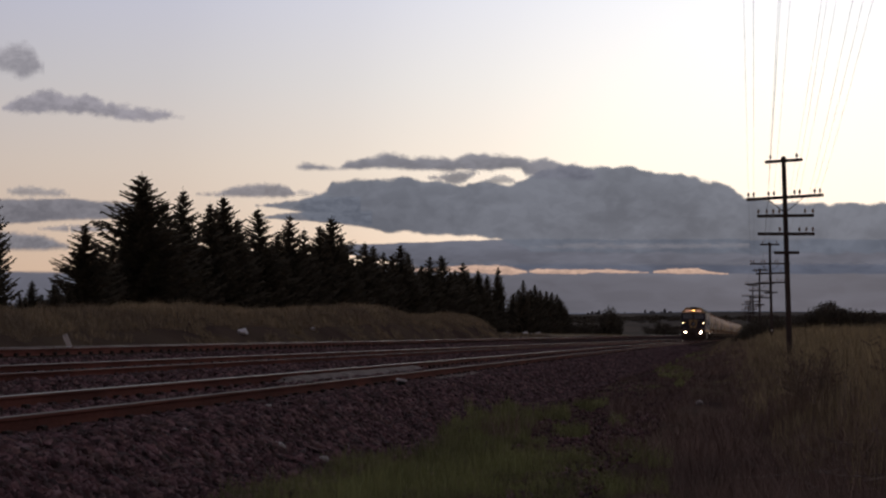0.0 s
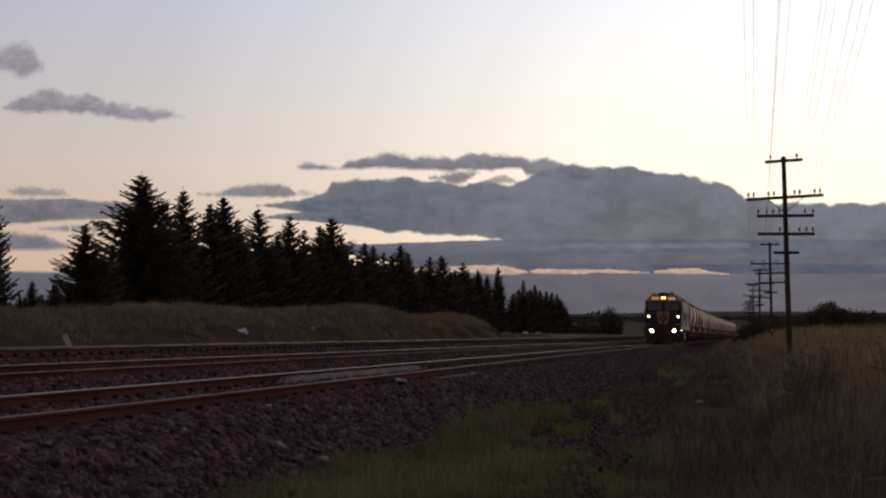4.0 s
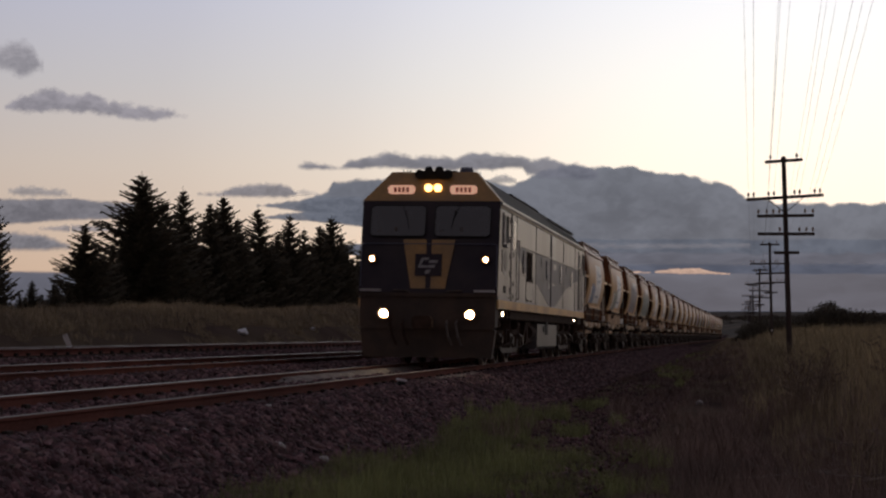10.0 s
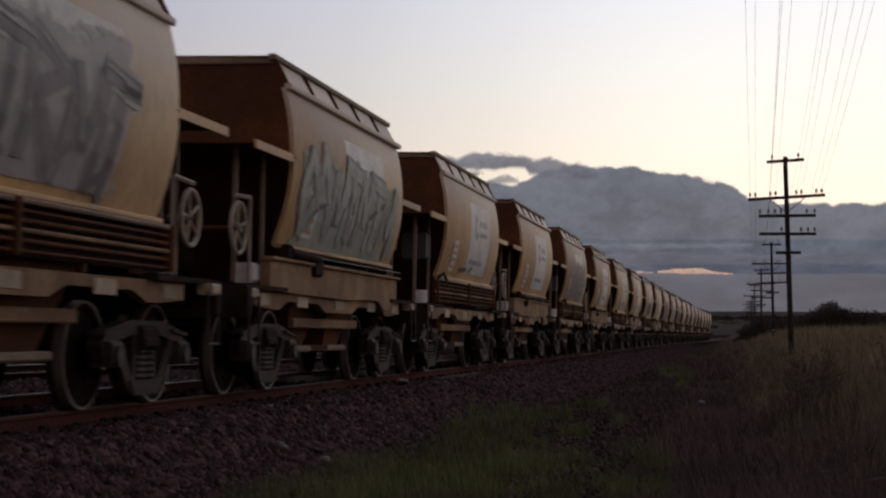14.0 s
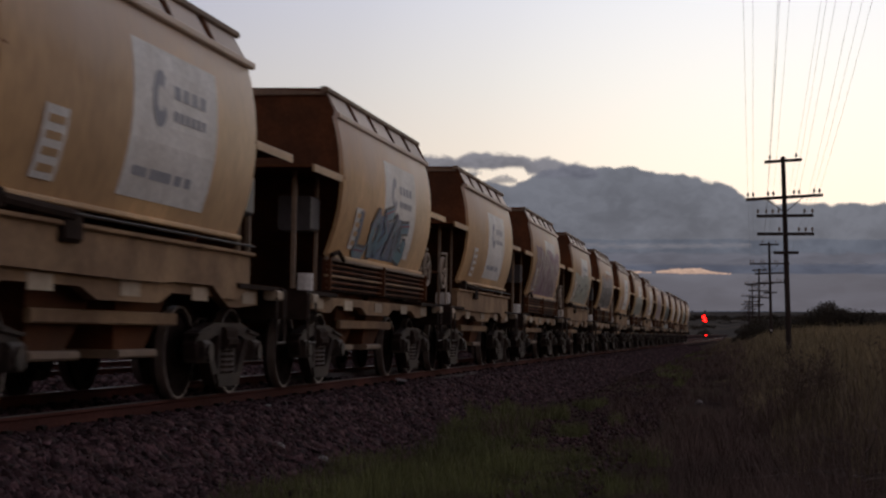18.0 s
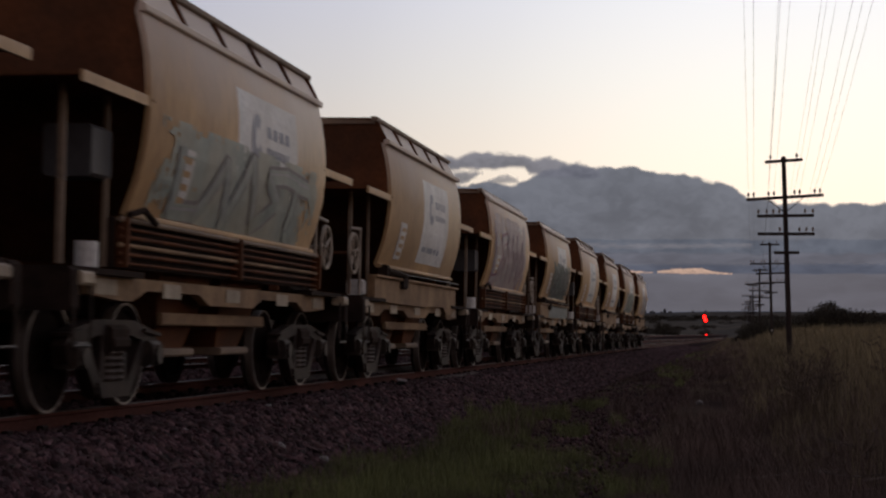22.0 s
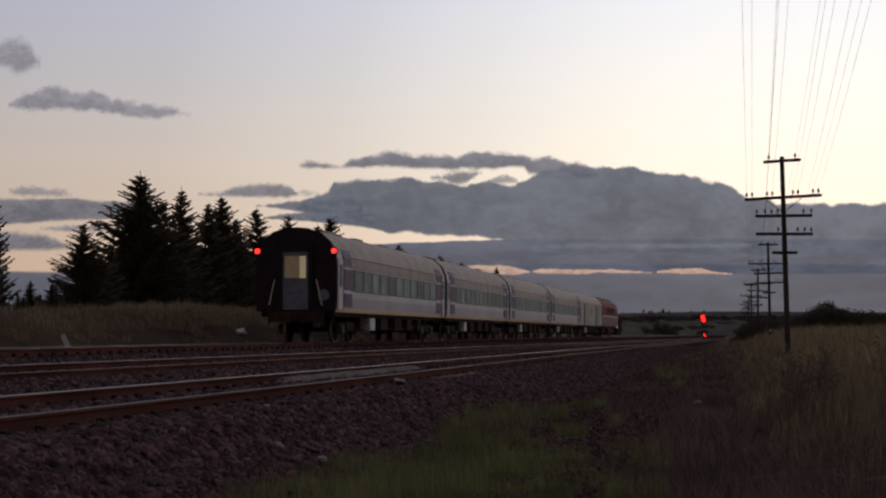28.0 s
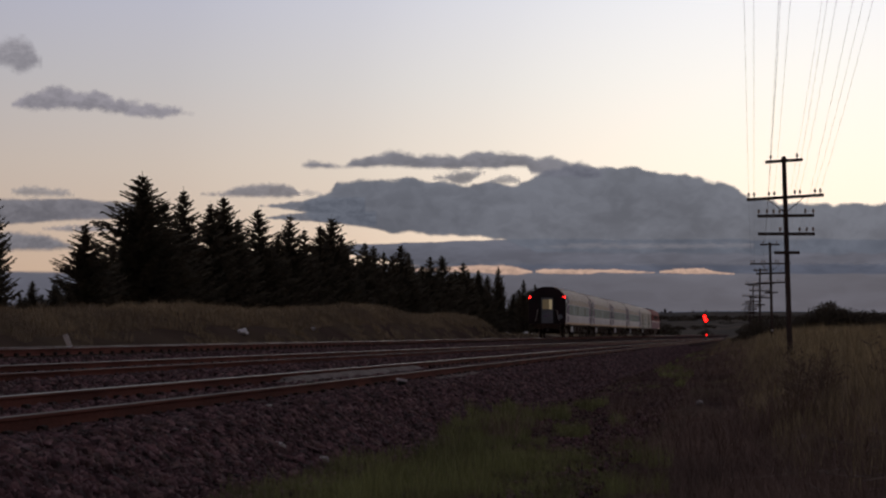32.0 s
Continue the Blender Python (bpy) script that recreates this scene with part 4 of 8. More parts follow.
            part("grab_rail", Shape().rod((k * 1.34, e * 4.55, 0.55), (k * 1.34, e * 4.55, 1.05), 0.014, 6).rod((k * 1.34, e * 4.2, 0.55), (k * 1.34, e * 4.2, 1.05), 0.014, 6).rod((k * 1.34, e * 4.2, 0.55), (k * 1.34, e * 4.55, 0.55), 0.016, 6), m_iron, top, "bright step rung")
        part("headstock", Shape().box(-1.34, 1.34, min(e * 4.45, e * 4.62), max(e * 4.45, e * 4.62), 0.82, 1.16, bev=0.03), m_under, top)
        part("end_platform", Shape().box(-1.3, 1.3, min(e * 2.9, e * 4.46), max(e * 2.9, e * 4.46), 1.12, 1.17), m_under, top)
        part("coupler", Shape().box(-0.1, 0.1, min(e * 4.5, e * 5.0), max(e * 4.5, e * 5.0), 0.78, 0.98, bev=0.03).box(-0.18, 0.18, min(e * 4.86, e * 5.06), max(e * 4.86, e * 5.06), 0.72, 1.04, bev=0.05), m_iron, top)
        part("brake_hose", Shape().rod((0.35, e * 4.6, 0.8), (0.4, e * 4.75, 0.5), 0.022, 6).rod((0.4, e * 4.75, 0.5), (0.4, e * 5.05, 0.45), 0.022, 6), m_black, top)
        part("solebar", Shape().box(-0.35, 0.35, min(e * 1.5, e * 4.5), max(e * 1.5, e * 4.5), 0.78, 1.12, bev=0.03), m_under, top)
    # plus side: deep box sill; minus side: pipes
    sill = [(-3.55, 1.46), (3.35, 1.46), (3.35, 1.12), (2.9, 1.0), (2.4, 1.0), (2.1, 1.12), (1.0, 1.12), (0.6, 1.1), (-0.3, 1.1), (-2.9, 1.12), (-3.55, 1.14)]
    part("box_sill", Shape().plate(sill, 1.16, 1.27), m_sill, top, "tan box sill darkened for shade and grime")
    part("sill_flange", Shape().box(1.16, 1.32, -3.6, 3.4, 1.46, 1.50, bev=0.01), m_sill, top)
    lower = [(-3.9, 1.12), (3.9, 1.12), (3.9, 0.96), (3.2, 0.92), (2.9, 0.92), (2.55, 1.02), (1.1, 1.02), (0.75, 0.92), (-0.75, 0.92), (-1.1, 1.02), (-2.55, 1.02), (-2.9, 0.92), (-3.2, 0.92), (-3.9, 0.96)]
    for k in (-1, 1):
        part("side_sill", Shape().plate(lower, k * 1.10, k * 1.2), m_sill, top)
        for y in (-3.55, -1.9, 0.0, 1.9, 3.55):
            part("data_plate", Shape().box(k * 1.2 - (0.0 if k > 0 else 0.01), k * 1.2 + (0.01 if k > 0 else 0.0), y - 0.24, y + 0.24, 0.965, 1.095), m_rust_panel, top)
    part("catwalk_rod", Shape().rod((1.33, -2.6, 1.56), (1.33, 3.3, 1.56), 0.014, 6), m_iron, top)
    part("door_lever", Shape().rod((1.31, -2.9, 1.58), (1.31, -1.6, 1.55), 0.05, 8).box(1.2, 1.33, -1.75, -1.4, 1.34, 1.6, bev=0.03).box(1.2, 1.34, -3.05, -2.85, 1.5, 1.66, bev=0.02), m_under, top)
    for z, r, m in ((1.60, 0.026, m_lid), (1.525, 0.014, m_brown), (1.455, 0.018, m_brown), (1.385, 0.020, m_sill), (1.31, 0.018, m_brown), (1.235, 0.012, m_brown)):
        part("side_pipe", Shape().rod((-1.25, -3.4, z), (-1.25, 3.4, z), r, 8), m, top)
    # dark sheet added behind the pipes for the shade between them
    part("pipe_backing", Shape().box(-1.19, -1.15, -3.4, 3.4, 1.2, 1.62), m_under, top)
    for y in (-3.3, 0.0, 3.3):
        part("pipe_bracket", Shape().box(-1.30, -1.14, y - 0.03, y + 0.03, 1.2, 1.62, bev=0.01), m_brown, top)
    part("air_pipe_bend", Shape().rod((-1.3, 3.3, 1.64), (-1.32, 3.0, 1.70), 0.03, 6).rod((-1.32, 3.0, 1.70), (-1.32, 2.7, 1.60), 0.03, 6), m_under, top)
    # hopper pockets and discharge doors between the bogies
    for y in (-0.95, 0.95):
        part("hopper_pocket", Shape().loft([[(-1.05, y - 0.85, 1.3), (1.05, y - 0.85, 1.3), (1.05, y + 0.85, 1.3), (-1.05, y + 0.85, 1.3)], [(-0.85, y - 0.4, 0.5), (0.85, y - 0.4, 0.5), (0.85, y + 0.4, 0.5), (-0.85, y + 0.4, 0.5)]]), m_brown, top)
        part("discharge_door", Shape().box(-0.95, 0.95, y - 0.5, y + 0.5, 0.42, 0.5, bev=0.02), m_lid, top)
    for k in (-1, 1):
        part("door_beam", Shape().box(k * 1.02 - 0.03, k * 1.02 + 0.03, -1.7, 1.7, 0.72, 0.84, bev=0.015), m_sill, top)
    # hand brake at the minus end, equipment box at the plus end
    hb = part("hand_brake", Shape().box(-0.06, 0.06, -4.33, -4.23, 1.16, 1.9).rod((-1.15, -4.28, 1.76), (1.15, -4.28, 1.76), 0.028, 8), m_brown, top)
    hw = Shape().ring((1.12, -4.28, 1.76), 0.27, 0.025, n=22)
    for i in range(5):
        a = 2 * math.pi * i / 5 + 0.3
        hw.rod((1.11, -4.28, 1.76), (1.12, -4.28 + 0.26 * math.cos(a), 1.76 + 0.26 * math.sin(a)), 0.018, 6)
    hw.rod((1.1, -4.28, 1.76), (1.15, -4.28, 1.76), 0.05, 10)
    part("handwheel", hw, m_wheel, hb, "pale spoked handwheel")
    hw2 = Shape()
    for v in (Vector((-1, -1, 1)),):
        hw2.ring((-1.12, -4.28, 1.76), 0.27, 0.025, n=22).rod((-0.9, -4.28, 1.76), (-1.15, -4.28, 1.76), 0.03, 8)
        for i in range(5):
            a = 2 * math.pi * i / 5 + 0.1
            hw2.rod((-1.11, -4.28, 1.76), (-1.12, -4.28 + 0.26 * math.cos(a), 1.76 + 0.26 * math.sin(a)), 0.018, 6)
    part("handwheel", hw2, m_wheel, hb, "pale spoked handwheel")
    for k in (-1, 1):
        part("brake_guard", Shape().rod((k * 1.1, -3.8, 1.2), (k * 1.1, -3.8, 2.12), 0.02, 6).rod((k * 1.1, -3.8, 2.12), (k * 1.1, -4.4, 2.1), 0.025, 6), m_wheel, top)
        part("valve_box", Shape().box(k * 1.0 - 0.1, k * 1.0 + 0.14, -3.75, -3.5, 1.2, 1.42, bev=0.03), m_panel, top)
        part("equipment_box", Shape().box(k * 0.95 - 0.2, k * 0.95 + 0.22, 3.35, 3.8, 1.92, 2.35, bev=0.03), m_tank, top, "grey equipment box")
        part("air_valve", Shape().rod((k * 1.05, 3.6, 1.18), (k * 1.05, 3.6, 1.4), 0.1, 10), m_panel, top)
    part("brake_cylinder", Shape().rod((0.0, -3.6, 1.45), (0.0, -2.9, 1.45), 0.2, 12), m_under, top)
    # three-piece bogies
    for yc in (-3.1, 3.1):
        for d in (-0.86, 0.86):
            add_wheelset(WHEEL_WAGON, top, yc + d, 0.46)
        for k in (-1, 1):
            # cast side frame: arched top chord, two raking arms, columns and a bottom tie, open between them
            chord = [(-1.08, 0.55), (-0.96, 0.67), (-0.45, 0.76), (0.45, 0.76), (0.96, 0.67), (1.08, 0.55), (1.02, 0.40), (0.90, 0.40), (0.88, 0.55), (0.74, 0.57), (0.40, 0.63), (-0.40, 0.63), (-0.74, 0.57), (-0.88, 0.55), (-0.90, 0.40), (-1.02, 0.40)]
            cast = Shape().plate([(yc + a, b) for a, b in chord], k * 1.0, k * 1.13)
            for e in (-1, 1):
                cast.plate([(yc + e * 0.80, 0.57), (yc + e * 0.64, 0.60), (yc + e * 0.28, 0.22), (yc + e * 0.40, 0.13)], k * 1.0, k * 1.13)
                cast.plate([(yc + e * 0.30, 0.64), (yc + e * 0.20, 0.64), (yc + e * 0.20, 0.22), (yc + e * 0.30, 0.22)], k * 0.99, k * 1.12)
                cast.plate([(yc + e * 1.06, 0.62), (yc + e * 0.66, 0.66), (yc + e * 0.66, 0.69), (yc + e * 1.06, 0.65)], k * 1.0, k * 1.16)
            cast.plate([(yc - 0.42, 0.24), (yc + 0.42, 0.24), (yc + 0.34, 0.11), (yc - 0.34, 0.11)], k * 1.0, k * 1.15)
            sf = part("side_frame", cast, m_frame, top)
            for d in (-0.095, 0.095):
                part("coil_spring", Shape().lathe([(0.088 if i % 2 else 0.055, 0.027 * i) for i in range(11)], (k * 1.09, yc + d, 0.24), "Z", 10), m_spring, sf)
            part("bolster_end", Shape().box(min(k * 1.0, k * 1.2), max(k * 1.0, k * 1.2), yc - 0.19, yc + 0.19, 0.51, 0.62, bev=0.03), m_under, sf)
            part("brake_beam_hanger", Shape().rod((k * 1.06, yc - 0.5, 0.3), (k * 1.06, yc - 0.2, 0.2), 0.02, 6).rod((k * 1.06, yc + 0.5, 0.3), (k * 1.06, yc + 0.2, 0.2), 0.02, 6), m_under, sf)
            for d in (-0.86, 0.86):
                part("axle_box", Shape().box(min(k * 0.98, k * 1.2), max(k * 0.98, k * 1.2), yc + d - 0.13, yc + d + 0.13, 0.36, 0.58, bev=0.03).rod((k * 1.18, yc + d, 0.46), (k * 1.23, yc + d, 0.46), 0.09, 10), m_iron, sf)
        part("bolster", Shape().box(-1.18, 1.18, yc - 0.2, yc + 0.2, 0.48, 0.72, bev=0.04), m_under, top)
    return top


def side_point(k, y, z, out):
    return (k * (skin_x(z, 0.012) + out), y, z)


def label_panels(top):
    """White notice panels on both sides, their unreadable print as bars."""
    for k in (-1, 1):
        sh = Shape()
        zs = np.linspace(1.80, 3.12, 9)
        sh.loft([[side_point(k, k * y, z, 0.005) for z in zs] for y in (-0.56, 1.72)], closed=False)
        pn = part("notice_panel", sh, m_panel, top, "weathered white notice panel")
        ring = Shape()
        a = np.linspace(0.9, 2 * math.pi - 0.5, 17)
        ring.loft([[side_point(k, k * (0.10 + w * math.cos(t)), 2.68 + w * 1.25 * math.sin(t), 0.009) for w in (0.09, 0.2)] for t in a], closed=False)
        part("logo_ring", ring, m_print, pn, "faded grey-blue open ring")
        for row in ([(0.46 + i * 0.24, 0.62 + i * 0.24, 2.78, 0.06) for i in range(4)], [(0.46 + i * 0.155, 0.57 + i * 0.155, 2.57, 0.045) for i in range(6)],
                    [(-0.36, -0.02, 2.02, 0.04), (0.06, 0.62, 2.02, 0.045), (0.70, 0.90, 2.02, 0.045), (0.98, 1.16, 2.02, 0.045)]):
            pr = Shape()
            for y0, y1, z, t in row:
                pr.loft([[side_point(k, k * y, zz, 0.009) for zz in (z - t, z + t)] for y in (y0, y1)], closed=False)
            tagged(part("print_line", pr, m_print, pn), kind="stuff")
        sp = Shape()
        sp.loft([[side_point(k, k * y, z, 0.014) for z in np.linspace(1.78, 2.32, 5)] for y in (-2.3, -1.85)], closed=False)
        tp = part("tare_panel", sp, m_panel, top)
        bars = Shape()
        for z in (1.86, 1.98, 2.1, 2.22):
            bars.loft([[side_point(k, k * y, zz, 0.018) for zz in (z - 0.03, z + 0.03)] for y in (-2.23, -1.92)], closed=False)
        tagged(part("print_line", bars, m_tan, tp), kind="stuff")


def graffiti(top, k, y0, y1, z0, z1, fill, line, seed, strokes=14, cover=0.1, lift=0.0):
    """Sprayed patch with a ragged edge and letter-like strokes over it, on side k."""
    rng = random.Random(seed)
    if fill:
        m = mat("sprayed_" + fill[0], fill[1], fill[2], rough=0.6, scale=2.2, fine=9, bump=0, dirt=fill[3], dirt_amount=0.7)
        n, h = int((y1 - y0) / 0.035), int((z1 - z0) / 0.035)
        v, f, ok = [], [], {}
        for i in range(n + 1):
            for j in range(h + 1):
                v.append(side_point(k, k * (y0 + (y1 - y0) * i / n), z0 + (z1 - z0) * j / h, 0.011 + lift))
        for i in range(n):
            for j in range(h):
                u, w = i / n, j / h
                edge = min(u, 1 - u, (1 - w) * 0.9) * 2.2
                if edge + 0.5 * noise.noise((i * 0.076, j * 0.1, seed * 3.7)) + 0.35 * noise.noise((i * 0.43, j * 0.43, seed * 1.3)) > cover:
                    a = i * (h + 1) + j
                    f.append((a, a + 1, a + h + 2, a + h + 1))
        if f:
            part("sprayed_patch", Shape().add(v, f), m, top, "sprayed graffiti background")
    if line:
        m2 = mat("spray_line_" + line[0], line[1], line[2], rough=0.6, scale=3, fine=12, bump=0)
        letters = max(2, strokes // 2)
        wide = (y1 - y0) / letters
        for s in range(letters):
            form = rng.choice(LETTERS)
            left, low, tall = y0 + s * wide, z0 + rng.uniform(0.0, 0.35) * (z1 - z0), (z1 - z0) * rng.uniform(0.35, 0.65)
            pts = [(left + wide * (0.1 + 0.85 * p + 0.22 * (q - 0.4)) + rng.uniform(-0.04, 0.04), low + tall * q + rng.uniform(-0.04, 0.04)) for p, q in form]
            sh = Shape()
            spray_line(sh, k, pts, rng.uniform(0.025, 0.05), 0.016 + lift + 0.0004 * s)
            part("sprayed_stroke", sh, m2, top, "sprayed graffiti stroke")


# angular sprayed strokes as (along, up)
LETTERS = [[(0, 0.1), (0.3, 1), (0.45, 0.2)], [(0, 0.65), (0.4, 0.1), (0.55, 0.95), (0.8, 0.3)], [(0.1, 0.9), (0.25, 0.0)], [(0.0, 0.15), (0.9, 0.35)],
           [(0.0, 0.5), (0.2, 0.85), (0.5, 0.95), (0.75, 0.8), (0.85, 0.5)], [(0.6, 1.0), (0.9, 0.1)], [(0.0, 0.0), (0.25, 0.45), (0.4, 0.05), (0.65, 0.5), (0.8, 0.0)]]


def spray_line(sh, k, pts, wd, out, flat=None):
    """A flat stroke through points (along, up) on the curved side, or on a flat plate at x = flat."""
    ring = []
    for (a0, b0), (a1, b1) in zip(pts, pts[1:]):
        ln = math.hypot(a1 - a0, b1 - b0) or 1
        dx, dz = (a1 - a0) / ln, (b1 - b0) / ln
        for i in range(4):
            t = i / 3
            y, z = a0 + (a1 - a0) * t, b0 + (b1 - b0) * t
            pair = []
            for s in (-1, 1):
                yy, zz = k * (y - s * dz * wd), z + s * dx * wd
                pair.append((flat, yy, zz) if flat else side_point(k, yy, min(max(zz, 1.68), 3.38), out))
            ring.append(pair)
    sh.loft(ring, closed=False)


# letter-like forms of a sprayed piece, as joined bars (along, up)
FORMS = [[(0.1, 0.0), (0.05, 1.0), (0.8, 0.75), (0.15, 0.5), (0.9, 0.0)], [(0.85, 0.95), (0.1, 0.8), (0.15, 0.1), (0.9, 0.0), (0.8, 0.45), (0.45, 0.45)], [(0.0, 0.0), (0.4, 1.0), (0.9, 0.0)], [(0.9, 0.95), (0.15, 0.85), (0.7, 0.45), (0.05, 0.0)],
         [(0.05, 1.0), (0.1, 0.0), (0.85, 0.05)], [(0.05, 0.0), (0.2, 0.95), (0.55, 0.3), (0.9, 1.0), (0.95, 0.0)], [(0.1, 0.5), (0.5, 1.0), (0.9, 0.5), (0.5, 0.0), (0.1, 0.5)], [(0.0, 0.95), (0.95, 0.85), (0.5, 0.9), (0.45, 0.0)]]


def piece(top, k, y0, y1, z0, z1, edge, fill, shine, seed, letters, lift=0.006, fat=0.085):
    """A sprayed piece: overlapping thick letter forms with a dark edge, a filling and thin highlights."""
    rng = random.Random(seed)
    wide = (y1 - y0) / letters
    cols = [mat("spray_piece_" + col[0], col[1], col[2], rough=0.6, scale=1.3, fine=9, bump=0, dirt=col[3] if len(col) > 3 else None, dirt_amount=0.5) for col in (edge, fill, shine)]
    for i in range(letters):
        form = FORMS[rng.randrange(len(FORMS))]
        left, low = y0 + i * wide - 0.12 * wide, z0 + rng.uniform(0.0, 0.12) * (z1 - z0)
        tall, slant = (z1 - z0) * rng.uniform(0.72, 0.88), rng.uniform(0.0, 0.25)
        pts = [(left + wide * (1.15 * p + slant * (q - 0.4)) + rng.uniform(-0.03, 0.03), low + tall * q + rng.uniform(-0.03, 0.03)) for p, q in form]
        tips = [(pts[-1]), (pts[-1][0] + wide * rng.uniform(0.15, 0.4), pts[-1][1] + rng.uniform(-0.12, 0.25))]
        up = lift + 0.0005 * i
        sh = Shape()
        spray_line(sh, k, pts, fat * 1.5, 0.012 + up)
        n1 = len(sh.f)
        spray_line(sh, k, pts, fat, 0.016 + up)
        spray_line(sh, k, tips, fat * 0.5, 0.0165 + up)
        n2 = len(sh.f)
        spray_line(sh, k, [(a - 0.02, b + 0.03) for a, b in pts[:3]], fat * 0.16, 0.02 + up)
        sh.s = [0] * n1 + [1] * (n2 - n1) + [2] * (len(sh.f) - n2)
        part("sprayed_letter", sh, cols, top, "sprayed letter with a dark edge and pale highlight")


BLUE = ("blue", (0.06, 0.13, 0.30), (0.10, 0.20, 0.36), (0.3, 0.3, 0.3))
TEAL = ("teal", (0.24, 0.27, 0.22), (0.33, 0.30, 0.22), (0.16, 0.21, 0.19))
GREY = ("grey", (0.30, 0.27, 0.26), (0.38, 0.34, 0.31), (0.20, 0.18, 0.18))
LILAC = ("lilac", (0.22, 0.095, 0.15), (0.30, 0.19, 0.24), (0.36, 0.26, 0.30))
PALE_TEAL = ("pale_teal", (0.40, 0.46, 0.40), (0.30, 0.35, 0.31), (0.42, 0.38, 0.27))
PALE_LILAC = ("pale_lilac", (0.46, 0.37, 0.36), (0.38, 0.29, 0.29), (0.50, 0.42, 0.36))
CHALK = ("chalk", (0.56, 0.53, 0.50), (0.46, 0.43, 0.41), (0.36, 0.34, 0.33))
SOOT = ("soot", (0.045, 0.042, 0.042), (0.08, 0.075, 0.073), (0.16, 0.15, 0.15))
RUST_RED = ("rust_red", (0.26, 0.085, 0.05), (0.32, 0.15, 0.09), (0.42, 0.30, 0.20))
GREEN = ("green", (0.035, 0.05, 0.045), (0.07, 0.09, 0.075), (0.12, 0.15, 0.13))
DUSK = ("dusk", (0.20, 0.19, 0.19), (0.27, 0.25, 0.24), (0.30, 0.26, 0.22))
DUSKY = ("dusky", (0.15, 0.135, 0.15), (0.24, 0.21, 0.22), (0.34, 0.30, 0.29))
SKY = ("sky_blue", (0.10, 0.24, 0.33), (0.16, 0.32, 0.36), (0.30, 0.24, 0.30))
PLUM = ("plum", (0.13, 0.05, 0.09), (0.20, 0.09, 0.13), (0.30, 0.20, 0.22))
MINT = ("mint_fill", (0.26, 0.38, 0.34), (0.34, 0.42, 0.34), (0.40, 0.34, 0.24))
PALE_L = ("pale", (0.50, 0.49, 0.48), (0.40, 0.39, 0.39))
DARK_L = ("dark", (0.09, 0.085, 0.09), (0.13, 0.12, 0.13))
MINT_L = ("mint", (0.36, 0.42, 0.37), (0.28, 0.33, 0.30))
ROSE_L = ("rose", (0.30, 0.10, 0.15), (0.24, 0.10, 0.16))
# wagon: (from, to along the side, low, high, fill, line, strokes)
SPRAY = {0: [(-2.0, -0.6, 1.78, 2.45, BLUE, None, 3)], 1: [(-2.3, -0.2, 1.7, 2.5, TEAL, None, 3)], 2: [(-1.9, 1.9, 1.75, 3.05, CHALK, None, 0)],
         3: [(-2.8, 2.7, 1.68, 2.75, PALE_TEAL, None, 0), (-2.4, 2.3, 1.7, 2.7, None, DARK_L, 6)], 4: [(-1.2, 0.6, 1.75, 2.1, None, DARK_L, 5)], 6: [(-2.4, 2.4, 1.8, 2.9, GREY, None, 0)],
         8: [(-1.4, 1.5, 1.75, 2.3, None, DARK_L, 8)], 10: [(-1.2, 1.0, 1.72, 2.35, BLUE, None, 0)], 12: [(-2.6, 2.7, 1.7, 2.9, LILAC, PALE_L, 10)],
         13: [(-2.6, 2.6, 1.7, 2.6, PALE_TEAL, DARK_L, 10), (-2.2, 2.3, 1.8, 2.5, None, TEAL[:3], 6)], 14: [(-2.7, 2.7, 1.68, 3.0, RUST_RED, None, 0), (-2.6, 2.4, 1.72, 2.85, GREY, None, 0), (-2.3, -1.4, 1.85, 2.6, SOOT, None, 0), (-1.2, -0.2, 1.8, 2.45, SOOT, None, 0), (0.0, 1.0, 1.8, 2.55, SOOT, None, 0), (1.15, 2.1, 1.8, 2.5, SOOT, None, 0)], 16: [(-2.8, 2.7, 1.68, 2.55, PALE_TEAL, None, 0)],
         18: [(-2.8, 2.4, 1.68, 3.2, PALE_LILAC, PALE_L, 8)], 19: [(-1.7, 2.6, 1.66, 2.65, GREEN, None, 0)],
         22: [(-2.4, 2.6, 1.7, 2.6, TEAL, MINT_L, 8)], 23: [(-0.6, 2.6, 1.75, 2.7, GREY, PALE_L, 10)]}

# wagon: (from, to along the side, low, high, edge, filling, highlight, letters)
PIECES = {2: (-2.2, 2.0, 1.75, 3.0, CHALK, DUSKY, PALE_L, 6), 3: (-2.7, 2.5, 1.7, 2.95, DUSK, PALE_TEAL, PALE_L, 7), 6: (-2.3, 2.3, 1.8, 2.8, DUSK, GREY, PALE_L, 6), 10: (-1.9, 1.3, 1.74, 2.45, DARK_L, SKY, ROSE_L, 5),
          12: (-2.5, 2.5, 1.72, 2.85, PLUM, PALE_LILAC, PALE_L, 7), 14: (-2.6, 2.3, 1.76, 2.55, CHALK, SOOT, PALE_L, 6), 16: (-2.2, 2.2, 1.72, 2.5, DUSK, PALE_TEAL, PALE_L, 5), 18: (-2.5, 2.0, 1.78, 3.0, ROSE_L, PALE_LILAC, PALE_L, 6),
          19: (-1.6, 2.5, 1.7, 2.6, MINT_L, SOOT, MINT_L, 6), 22: (-2.0, 2.2, 1.85, 2.55, TEAL, MINT, PALE_L, 6)}


